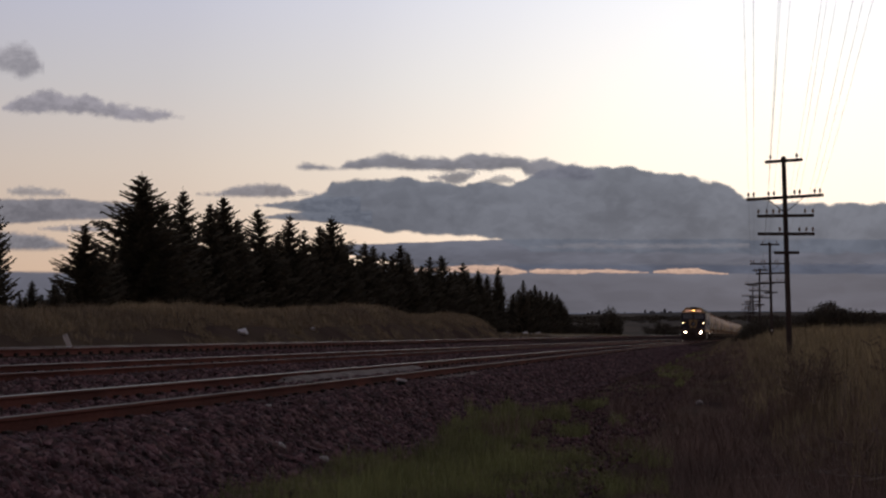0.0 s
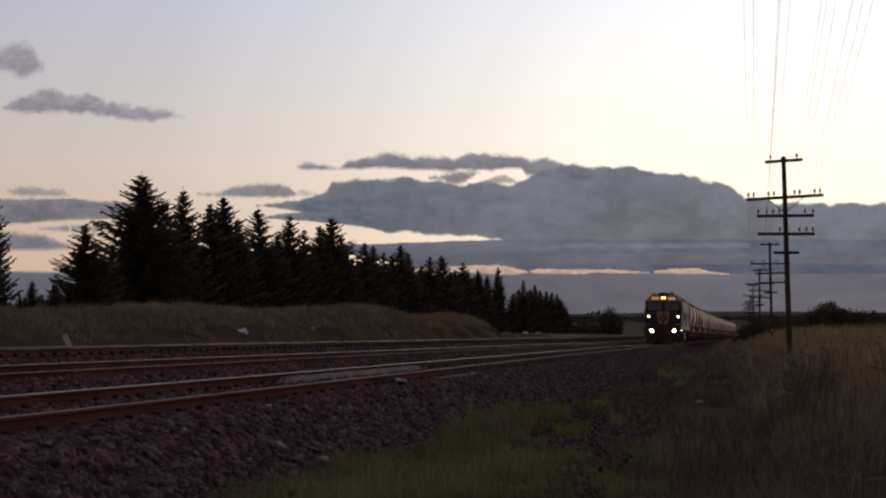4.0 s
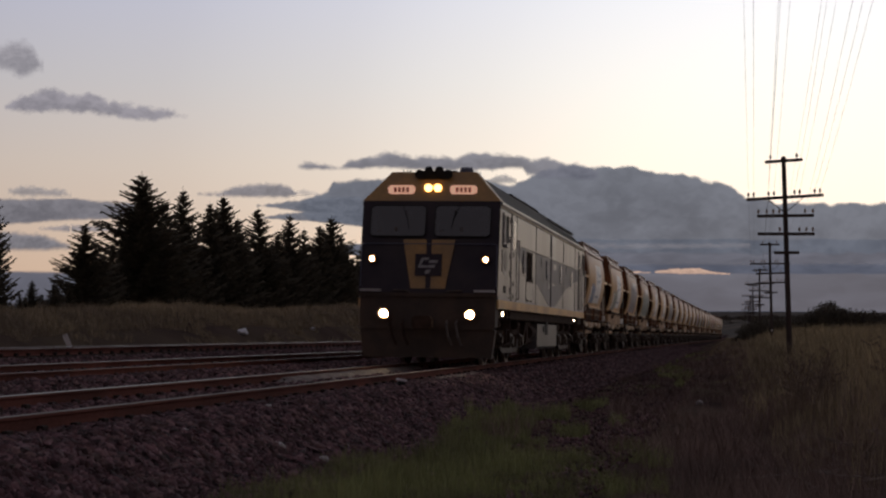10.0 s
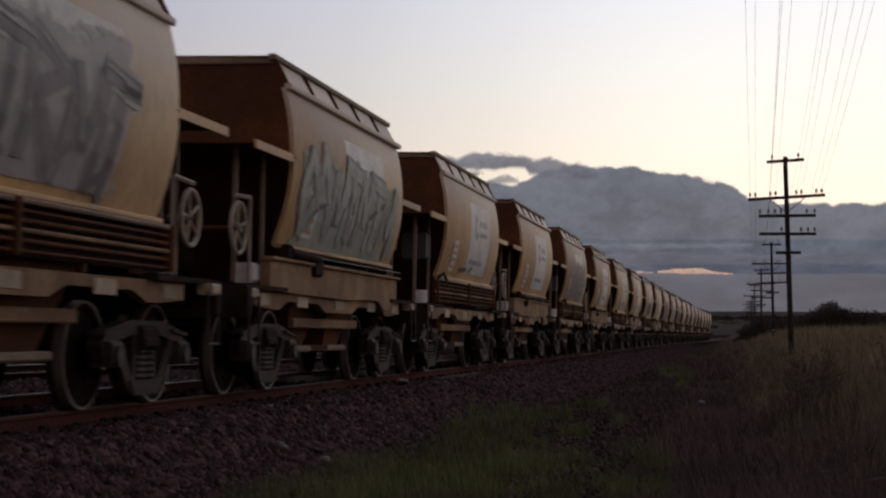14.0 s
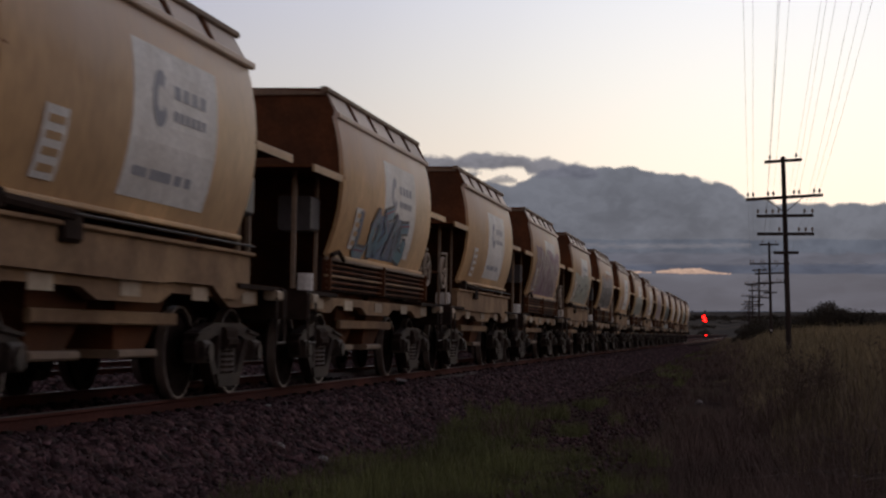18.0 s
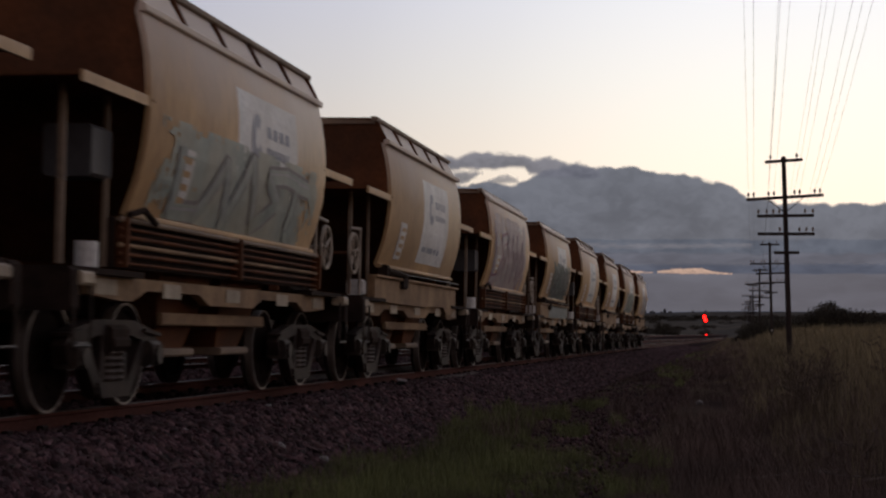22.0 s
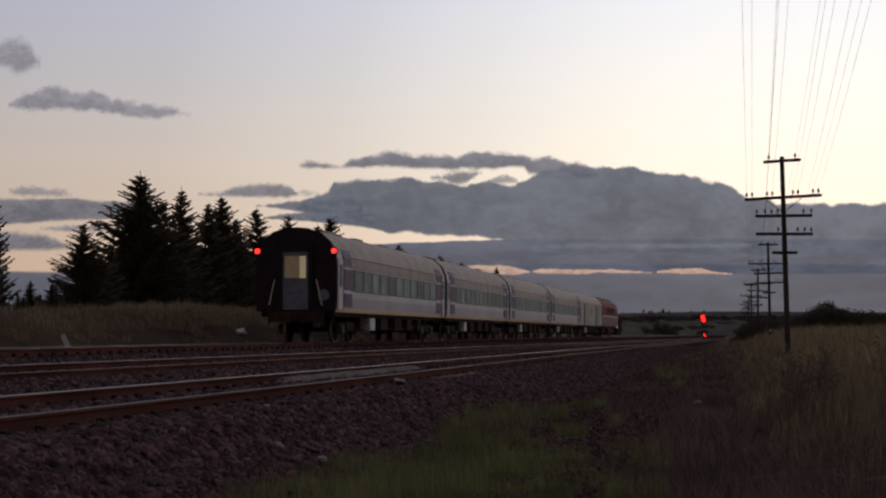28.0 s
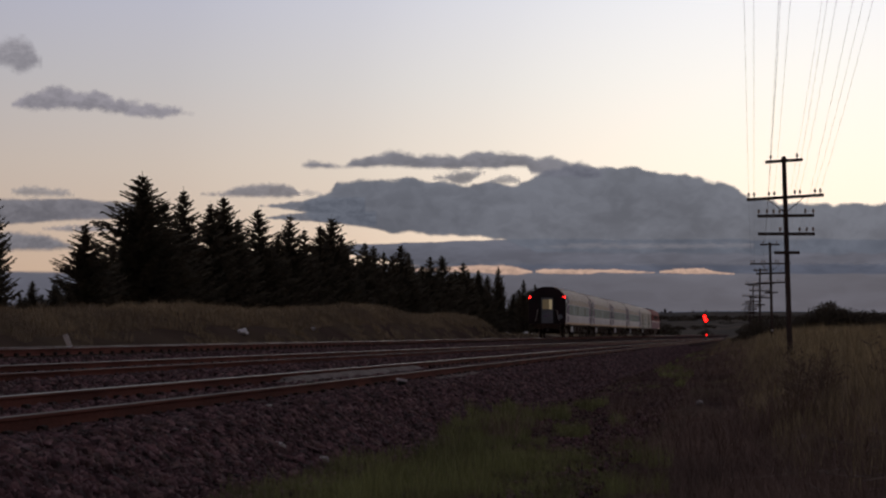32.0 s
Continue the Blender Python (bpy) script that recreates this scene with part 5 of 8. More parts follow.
def make_wagons():
    masters = [make_wagon(False), make_wagon(True)]
    for m in masters:
        label_panels(m)
    used = set()
    for i in range(24):
        master = masters[1 if i in (18, 19) else 0]
        first = master not in used
        used.add(master)
        w = master if first else copy_thing(master, Matrix())
        if not first:
            for o in w.children:
                if o.name.startswith("wheelset"):
                    WHEELS.append((o, 0.46))
        FREIGHT.append((w, 25.21 + 10.14 * i))
        if i % 2 == 0:
            TURNED.add(w.name)
    wagons = FREIGHT[1:]
    for i, jobs in SPRAY.items():
        k = -1 if i % 2 == 0 else 1
        for j, (y0, y1, z0, z1, fill, line, n) in enumerate(jobs):
            graffiti(wagons[i][0], k, y0, y1, z0, z1, fill, line, 11 * i + j, n, lift=0.003 * j)
        tagged(wagons[i][0], "tan bogie grain hopper wagon with graffiti sprayed along its side")
    for i, (y0, y1, z0, z1, edge, fill, shine, n) in PIECES.items():
        piece(wagons[i][0], -1 if i % 2 == 0 else 1, y0, y1, z0, z1, edge, fill, shine, 7 * i + 3, n, fat=0.055 + 0.03 * (z1 - z0))
    # one wagon's box sill is sprayed over as well
    rng = random.Random(5)
    mint = mat("spray_line_mint", MINT_L[1], MINT_L[2], rough=0.6, scale=3, fine=12, bump=0)
    dark = Shape()
    dark.box(1.268, 1.274, -1.6, 3.3, 1.13, 1.455)
    for i in range(13):
        y = -1.5 + i * 0.37
        pale = Shape()
        spray_line(pale, 1, [(y, 1.15), (y + 0.12, 1.43), (y + 0.3, rng.uniform(1.15, 1.3))], 0.022, 0, flat=1.277)
        part("sprayed_stroke", pale, mint, wagons[19][0], "sprayed graffiti stroke")
    part("sprayed_patch", dark, mat("sprayed_grey_green", (0.15, 0.16, 0.15), (0.10, 0.12, 0.11), rough=0.6, scale=3, fine=9, bump=0), wagons[19][0], "sprayed graffiti background")


make_wagons()

# ---- the passenger train on the far track ----
m_car = mat("pale_grey_carriage_paint", (0.50, 0.52, 0.58), (0.42, 0.435, 0.49), spec=0.25, rough=0.5, scale=0.8, fine=12, bump=0.05, dist=0.003, dirt=(0.23, 0.215, 0.215), dirt_amount=0.4)
m_band = mat("green_grey_window_band", (0.10, 0.15, 0.165), (0.08, 0.12, 0.133), spec=0.05, rough=0.55, scale=2, fine=15, bump=0.03, dist=0.002)
m_plum = mat("plum_paint", (0.125, 0.08, 0.16), (0.10, 0.064, 0.128), spec=0.15, rough=0.6, scale=2, fine=15, bump=0.04, dist=0.002)
m_plum_dark = mat("dark_plum_end", (0.018, 0.010, 0.014), (0.013, 0.008, 0.011), spec=0.12, rough=0.7, scale=2, fine=15, bump=0.05, dist=0.003)
m_tint = mat("tinted_carriage_glass", (0.205, 0.275, 0.275), (0.13, 0.185, 0.19), spec=0.08, rough=0.45, scale=0.7, fine=4, bump=0.0, vary=0.28)
m_curtain = mat("pale_carriage_curtain", (0.30, 0.34, 0.32), (0.24, 0.28, 0.27), spec=0.03, rough=0.8, scale=3, fine=20, bump=0.0, vary=0.3)
m_roof_car = mat("grey_carriage_roof", (0.42, 0.37, 0.325), (0.33, 0.295, 0.26), spec=0.15, rough=0.7, scale=1, fine=10, bump=0.08, dist=0.004)
m_amber = mat("amber_sill_line", (0.40, 0.24, 0.12), (0.33, 0.2, 0.1), rough=0.5, bump=0)
m_tail = mat("red_tail_light", (1, 0.1, 0.1), (1, 0.1, 0.1), bump=0, emit=(1.0, 0.012, 0.010), power=7.0)
m_cabin = mat("lit_compartment_window", (0.25, 0.2, 0.12), (0.2, 0.16, 0.1), bump=0, emit=(1.0, 0.80, 0.48), power=0.2)
m_cabin_bright = mat("small_side_light", (1, 0.85, 0.7), (1, 0.8, 0.6), bump=0, emit=(1.0, 0.75, 0.5), power=2.5)
m_rib = mat("pale_ribbed_panel", (0.55, 0.52, 0.46), (0.45, 0.42, 0.37), spec=0.2, rough=0.5, scale=1.2, fine=14, bump=0.05, dist=0.003)
m_cabin_dim = mat("dim_compartment_window", (0.10, 0.08, 0.06), (0.08, 0.065, 0.05), bump=0, emit=(1.0, 0.74, 0.40), power=0.055)
m_doorgrey = mat("blue_grey_door", (0.13, 0.14, 0.165), (0.10, 0.108, 0.13), spec=0.15, rough=0.6, scale=2, fine=14, bump=0.04, dist=0.002)
m_crimson = mat("crimson_locomotive_paint", (0.18, 0.02, 0.023), (0.135, 0.017, 0.019), spec=0.08, rough=0.7, scale=1.5, fine=15, bump=0.05, dist=0.003)
m_lilac = mat("faded_lilac_lower_paint", (0.22, 0.12, 0.15), (0.17, 0.10, 0.125), spec=0.08, rough=0.7, scale=1.5, fine=15, bump=0.05, dist=0.003)
m_cream = mat("cream_van_paint", (0.38, 0.36, 0.32), (0.31, 0.29, 0.26), spec=0.1, rough=0.65, scale=1.2, fine=14, bump=0.05, dist=0.003)
CAR = [(-1.40, 1.08), (-1.46, 1.6), (-1.46, 2.75), (-1.42, 3.1), (-1.25, 3.5), (-0.85, 3.85), (-0.4, 3.99), (0, 4.02), (0.4, 3.99), (0.85, 3.85), (1.25, 3.5), (1.42, 3.1), (1.46, 2.75), (1.46, 1.6), (1.40, 1.08)]


def car_x(z):
    return lerp([(1.08, 1.40), (1.6, 1.46), (2.75, 1.46), (3.1, 1.42), (3.5, 1.25)], z)


def car_running_gear(top, spread_y):
    for yc in (-spread_y, spread_y):
        for d in (-1.2, 1.2):
            add_wheelset(WHEEL_CAR, top, yc + d, 0.46)
        for k in (-1, 1):
            fr = part("bogie_frame", Shape().plate([(yc - 1.6, 0.46), (yc - 1.6, 0.66), (yc - 0.6, 0.72), (yc + 0.6, 0.72), (yc + 1.6, 0.66), (yc + 1.6, 0.46), (yc + 0.6, 0.42), (yc - 0.6, 0.42)], k * 0.98, k * 1.1), m_under, top)
            for d in (-1.2, 1.2):
                part("axle_box", Shape().box(min(k * 1.0, k * 1.2), max(k * 1.0, k * 1.2), yc + d - 0.15, yc + d + 0.15, 0.3, 0.62, bev=0.03), m_iron, fr)
            part("spring", Shape().rod((k * 1.1, yc - 0.3, 0.4), (k * 1.1, yc - 0.3, 0.7), 0.1, 10).rod((k * 1.1, yc + 0.3, 0.4), (k * 1.1, yc + 0.3, 0.7), 0.1, 10), m_iron, fr)
    part("solebar", Shape().box(-1.3, 1.3, -10.8, 10.8, 0.9, 1.1, bev=0.03), m_under, top)
    rng = random.Random(4)
    for k in (-1, 1):
        for y, w, m in ((-4.4, 0.9, m_car), (-6.2, 0.8, m_under), (-2.2, 1.3, m_under), (0.6, 1.4, m_under), (3.0, 1.0, m_under), (5.2, 0.8, m_under)):
            part("equipment_case", Shape().box(min(k * 0.7, k * 1.3), max(k * 0.7, k * 1.3), y - w / 2, y + w / 2, 0.42, 0.92, bev=0.04), m, top)
        part("truss_rod", Shape().rod((k * 1.2, -5.8, 0.85), (k * 1.2, -3.4, 0.5), 0.025, 6).rod((k * 1.2, -3.4, 0.5), (k * 1.2, 3.8, 0.5), 0.025, 6).rod((k * 1.2, 3.8, 0.5), (k * 1.2, 5.6, 0.85), 0.025, 6), m_under, top)


def make_carriage(tail=False):
    top = thing("passenger_carriage", "pale grey passenger carriage with green-grey window band and plum ends", "railway carriage", "carriages of the passenger train")
    H = 11.0
    body = [p for p in CAR if p[1] <= 3.12]
    part("body", Shape().loft([[(x, y, z) for x, z in [(-1.40, 1.08), (-1.46, 1.6), (-1.46, 2.75), (-1.42, 3.1), (1.42, 3.1), (1.46, 2.75), (1.46, 1.6), (1.40, 1.08)]] for y in (-H + 0.1, H)]), m_car, top)
    part("roof", Shape().loft([[(x, y, z) for x, z in CAR if z >= 3.1] for y in (-H, H)]), m_roof_car, top, smooth=40)
    for k in (-1, 1):
        part("amber_line", Shape().box(k * 1.405 - 0.012, k * 1.405 + 0.02, -H, H, 1.06, 1.22), m_amber, top)
        part("gutter", Shape().box(k * 1.43 - 0.02, k * 1.43 + 0.025, -H + 1.0, H - 1.0, 3.02, 3.07), m_cream, top)
        part("window_band", Shape().box(k * 1.46 - (0 if k > 0 else 0.008), k * 1.46 + (0.008 if k > 0 else 0), -H + 2.3, H - 2.3, 1.82, 2.62), m_band, top)
        part("cantrail_panel", Shape().loft([[(k * 1.464, y, 2.69), (k * 1.464, y, 2.75), (k * 1.434, y, 3.02), (k * 1.41, y, 3.02), (k * 1.44, y, 2.75), (k * 1.44, y, 2.69)] for y in (-H + 1.0, H - 1.0)]), m_roof_car, top, "beige panel over the windows")
        part("band_line", Shape().box(k * 1.46 - (0 if k > 0 else 0.012), k * 1.46 + (0.012 if k > 0 else 0), -H + 1.0, H - 1.0, 2.66, 2.69), m_cream, top)
        for i in range(11):
            y = -7.6 + i * 1.52
            wn2 = part("window", Shape().box(k * 1.468 - (0 if k > 0 else 0.01), k * 1.468 + (0.01 if k > 0 else 0), y - 0.60, y + 0.60, 1.86, 2.58), m_tint, top, "tinted side window")
            part("curtain", Shape().box(k * 1.478 - (0 if k > 0 else 0.004), k * 1.478 + (0.004 if k > 0 else 0), y + (0.30 if i % 4 else -0.56), y + 0.56, 1.9, 2.54), m_curtain, wn2)
        for e in (-1, 1):
            for z0, z1 in ((1.26, 1.74), (1.86, 2.6)):
                part("plum_square", Shape().box(k * 1.458 - (0 if k > 0 else 0.014), k * 1.458 + (0.014 if k > 0 else 0), min(e * 8.6, e * 9.9), max(e * 8.6, e * 9.9), z0, z1), m_plum, top, "plum painted square")
            part("plum_square", Shape().loft([[(k * (car_x(z) + o), y, z) for z, o in ((2.72, 0.022), (2.9, 0.022), (3.1, 0.022), (3.3, 0.022), (3.3, 0.0), (2.72, 0.0))] for y in (e * 8.7, e * 9.95)]), m_plum, top, "plum painted patch over the window band")
            dr = part("side_door", Shape().box(k * 1.44 - 0.01, k * 1.44 + 0.035, min(e * 10.05, e * 10.75), max(e * 10.05, e * 10.75), 1.16, 2.95), m_car, top)
            part("door_glass", Shape().box(k * 1.47 - 0.01, k * 1.47 + 0.012, min(e * 10.2, e * 10.6), max(e * 10.2, e * 10.6), 1.95, 2.75), m_band, dr)
            part("door_post", Shape().box(k * 1.46 - 0.01, k * 1.46 + 0.02, e * 10.0 - 0.04, e * 10.0 + 0.04, 1.14, 3.05), m_black, dr)
    car_running_gear(top, 7.7)
    for y in (-7, -2.5, 2.5, 7):
        part("roof_ventilator", Shape().box(-0.35, 0.35, y - 0.6, y + 0.6, 3.98, 4.09, bev=0.05), m_roof_car, top)
    for e in (-1, 1):
        part("end_wall", Shape().prism(CAR, min(e * H, e * (H + 0.04)), max(e * H, e * (H + 0.04))), m_plum_dark, top, "dark plum end wall")
        part("end_ring", Shape().prism([(x * 1.012, z + (0.02 if z > 3.6 else 0)) for x, z in CAR], min(e * (H - 0.14), e * (H + 0.01)), max(e * (H - 0.14), e * (H + 0.01))), m_plum_dark, top, "dark ring round the carriage end")
        part("gangway_frame", Shape().box(-0.62, -0.48, min(e * H, e * (H + 0.16)), max(e * H, e * (H + 0.16)), 1.1, 3.25).box(0.48, 0.62, min(e * H, e * (H + 0.16)), max(e * H, e * (H + 0.16)), 1.1, 3.25).box(-0.62, 0.62, min(e * H, e * (H + 0.16)), max(e * H, e * (H + 0.16)), 3.2, 3.32), m_black, top)
        part("coupler", Shape().box(-0.1, 0.1, min(e * H, e * (H + 0.3)), max(e * H, e * (H + 0.3)), 0.78, 0.98).box(-1.0, 1.0, min(e * 10.9, e * (H + 0.08)), max(e * 10.9, e * (H + 0.08)), 0.7, 1.08, bev=0.03), m_under, top)
    if tail:
        tagged(top, "pale grey passenger carriage with lit end door and red tail lights")
        door = part("end_door", Shape().box(-0.46, 0.46, -H - 0.10, -H - 0.05, 1.15, 3.18), m_doorgrey, top, "blue-grey end door with lit window")
        part("door_window", Shape().box(0.16, 0.38, -H - 0.115, -H - 0.095, 2.25, 3.02), m_cabin, door, "warm lit window pane")
        part("door_window", Shape().box(-0.38, 0.16, -H - 0.113, -H - 0.095, 2.25, 3.02), m_cabin_dim, door)
        part("scrawl", Shape().box(-0.26, -0.02, -H - 0.108, -H - 0.098, 1.66, 1.76).box(0.02, 0.22, -H - 0.108, -H - 0.098, 1.72, 1.8), m_plum, door)
        for k in (-1, 1):
            tl = part("tail_light", Shape().box(k * 1.36 - 0.1, k * 1.36 + 0.12, -H - 0.1, -H + 0.05, 3.07, 3.33, bev=0.03), m_plum_dark, top, "lit red tail light")
            part("lens", Shape().lathe([(0.085, 0.0), (0.065, -0.03), (0.01, -0.045)], (k * 1.38, -H - 0.1, 3.2), "Y", 16), m_tail, tl)
            part("grab_rail", Shape().rod((k * 0.95, -H - 0.07, 1.3), (k * 0.75, -H - 0.07, 2.2), 0.018, 6), m_chrome, top)
        part("tail_disc", Shape().lathe([(0.2, 0.0), (0.2, -0.02), (0.01, -0.025)], (1.02, -H - 0.06, 1.66), "Y", 18), m_doorgrey, top, "pale round tail disc")
        part("jumper_cable", Shape().rod((0.8, -H - 0.06, 1.15), (0.95, -H - 0.12, 0.6), 0.03, 6).rod((-0.8, -H - 0.06, 1.15), (-0.95, -H - 0.12, 0.6), 0.03, 6), m_black, top)
    return top


def make_van():
    top = thing("luggage_van", "cream ribbed luggage van with sliding doors", "railway van")
    H = 11.0
    part("body", Shape().loft([[(x, y, z) for x, z in [(-1.42, 1.08), (-1.44, 3.1), (1.44, 3.1), (1.42, 1.08)]] for y in (-H, H)]), m_cream, top)
    part("roof", Shape().loft([[(x, y, z) for x, z in CAR if z >= 3.1] for y in (-H, H)]), m_roof_car, top, smooth=40)
    for k in (-1, 1):
        for i in range(8):
            z = 1.2 + i * 0.11
            # lit crests and shaded hollows put in as paler ribs and dark bars
            part("rib", Shape().rod((k * 1.435, -H, z), (k * 1.435, H, z), 0.03, 6), m_rib, top)
            part("groove", Shape().box(k * 1.435 - 0.012, k * 1.435 + 0.012, -H, H, z + 0.032, z + 0.078), m_band, top)
        for y in (-6.5, 5.0):
            d = part("sliding_door", Shape().box(k * 1.45 - 0.02, k * 1.45 + 0.04, y - 1.0, y + 1.0, 1.12, 3.0), m_cream, top)
            part("door_gap", Shape().box(k * 1.47 - 0.01, k * 1.47 + 0.03, y - 1.1, y - 0.98, 1.12, 3.0).box(k * 1.47 - 0.01, k * 1.47 + 0.03, y + 0.98, y + 1.1, 1.12, 3.0), m_black, d)
        part("window", Shape().box(k * 1.44 - 0.01, k * 1.44 + 0.02, -1.5, 0.2, 2.1, 2.6), m_tint, top)
    for e in (-1, 1):
        part("end_wall", Shape().prism(CAR, min(e * H, e * (H + 0.04)), max(e * H, e * (H + 0.04))), m_plum_dark, top)
        part("gangway_frame", Shape().box(-0.6, 0.6, min(e * H, e * (H + 0.14)), max(e * H, e * (H + 0.14)), 1.1, 3.2), m_black, top)
    car_running_gear(top, 7.7)
    return top


def make_express_loco():
    top = thing("passenger_locomotive", "crimson diesel locomotive with faded lilac lower sides", "locomotive")
    H = 9.6
    low = [(-1.44, 1.1), (-1.46, 2.1), (1.46, 2.1), (1.44, 1.1)]
    up = [(-1.46, 2.1), (-1.44, 3.05), (-1.2, 3.55), (-0.8, 3.85), (0.8, 3.85), (1.2, 3.55), (1.44, 3.05), (1.46, 2.1)]

    def nose(y, z):
        return y if abs(y) < H - 0.1 else math.copysign(H - max(0.0, (z - 2.2)) * 0.55, y)
    part("lower_body", Shape().loft([[(x, y, z) for x, z in low] for y in (-H, H)]), m_lilac, top)
    part("upper_body", Shape().loft([[(x, nose(y, z), z) for x, z in up] for y in (-H, -4, 4, H)]), m_crimson, top)
    part("roof", Shape().box(-0.8, 0.8, -7.4, 7.4, 3.84, 3.98, bev=0.05), m_roof, top)
    for k in (-1, 1):
        part("waist_stripe", Shape().box(k * 1.46 - 0.01, k * 1.46 + 0.014, -H, H, 2.07, 2.15), m_white, top)
        for y in (-8.2, 8.2):
            part("cab_window", Shape().box(k * 1.445 - 0.02, k * 1.445 + 0.03, y - 0.5, y + 0.5, 2.55, 3.1), m_glass, top)
        for y in (-4, -1.5, 1.0, 3.5):
            part("intake_grille", Shape().box(k * 1.45 - 0.02, k * 1.45 + 0.02, y - 0.9, y + 0.9, 2.4, 3.0), m_under, top)
        for e in (-1, 1):
            part("windscreen", Shape().loft([[(k * 0.1, e * (H - 0.28) + e * 0.012, 2.7), (k * 1.15, e * (H - 0.28) + e * 0.012, 2.7), (k * 1.05, e * (H - 0.55) + e * 0.012, 3.2), (k * 0.1, e * (H - 0.55) + e * 0.012, 3.2)], [(k * 0.1, e * (H - 0.3), 2.7), (k * 1.15, e * (H - 0.3), 2.7), (k * 1.05, e * (H - 0.57), 3.2), (k * 0.1, e * (H - 0.57), 3.2)]]), m_glass, top)
        part("ditch_light", Shape().lathe([(0.09, 0.0), (0.07, 0.03), (0.01, 0.04)], (k * 1.46, H - 1.0, 1.05), "X", 14) if k > 0 else Shape().lathe([(0.09, 0.0), (0.07, -0.03), (0.01, -0.04)], (k * 1.46, H - 1.0, 1.05), "X", 14), m_cabin_bright, top, "lit side light")
    part("exhaust", Shape().box(-0.3, 0.3, -0.8, 0.8, 3.96, 4.12, bev=0.05), m_black, top)
    part("fuel_tank", Shape().box(-1.3, 1.3, -2.2, 2.2, 0.3, 1.0, bev=0.1), m_under, top)
    part("underframe", Shape().box(-1.35, 1.35, -H, H, 0.92, 1.1), m_under, top)
    for yc in (-6.0, 6.0):
        for d in (-1.75, 0.0, 1.75):
            add_wheelset(WHEEL_LOCO, top, yc + d, 0.52)
        for k in (-1, 1):
            part("bogie_frame", Shape().plate([(yc - 2.5, 0.5), (yc - 2.5, 0.85), (yc + 2.5, 0.85), (yc + 2.5, 0.5), (yc + 1.0, 0.4), (yc - 1.0, 0.4)], k * 0.98, k * 1.14), m_under, top)
    for e in (-1, 1):
        part("pilot", Shape().box(-1.35, 1.35, min(e * (H - 0.2), e * H), max(e * (H - 0.2), e * H), 0.2, 0.95, bev=0.05), m_under, top)
    return top


def make_express():
    tail = make_carriage(True)
    EXPRESS.append((tail, 11.15))
    mid = make_carriage(False)
    for i in (1, 2, 3):
        c = mid if i == 1 else copy_thing(mid, Matrix())
        if i > 1:
            for o in c.children:
                if o.name.startswith("wheelset"):
                    WHEELS.append((o, 0.46))
        EXPRESS.append((c, 11.15 + 22.3 * i))
    EXPRESS.append((make_van(), 11.15 + 22.3 * 4))
    EXPRESS.append((make_express_loco(), 22.3 * 5 + 9.9))


make_express()

# ---- conifers ----
m_bark = mat("dark_bark", (0.05, 0.038, 0.03), (0.03, 0.024, 0.02), rough=0.95, scale=6, fine=30, bump=0.5, dist=0.02)
m_needle = mat("dark_conifer_needles", (0.090, 0.082, 0.062), (0.060, 0.055, 0.043), spec=0.03, rough=0.9, scale=1.2, fine=12, bump=0, island=0.15)
m_leaf = mat("dull_olive_leaves", (0.07, 0.062, 0.047), (0.048, 0.043, 0.034), spec=0.1, rough=0.8, scale=1.2, fine=12, bump=0, island=0.35)
m_straw = mat("dry_grass_blades", (0.31, 0.255, 0.145), (0.185, 0.15, 0.095), spec=0.1, rough=0.85, scale=0.35, fine=3, bump=0, island=0.4)
m_bank = mat("pale_dry_bank_grass", (0.245, 0.195, 0.125), (0.17, 0.135, 0.095), spec=0.05, rough=0.85, scale=0.3, fine=3, bump=0, island=0.14)
m_withered = mat("withered_brown_grass", (0.17, 0.12, 0.10), (0.10, 0.07, 0.063), spec=0.05, rough=0.85, scale=0.4, fine=3, bump=0, island=0.25)
m_green = mat("green_grass_blades", (0.205, 0.22, 0.092), (0.12, 0.125, 0.06), spec=0.05, rough=0.8, scale=0.9, fine=3, bump=0, island=0.3)
m_weed = mat("withered_weed_stalks", (0.12, 0.085, 0.056), (0.08, 0.056, 0.040), rough=0.9, scale=4, fine=20, bump=0)
m_twig = mat("bleached_twigs", (0.15, 0.115, 0.095), (0.09, 0.07, 0.058), rough=0.9, scale=4, fine=20, bump=0.1, dist=0.003, vary=0.3)


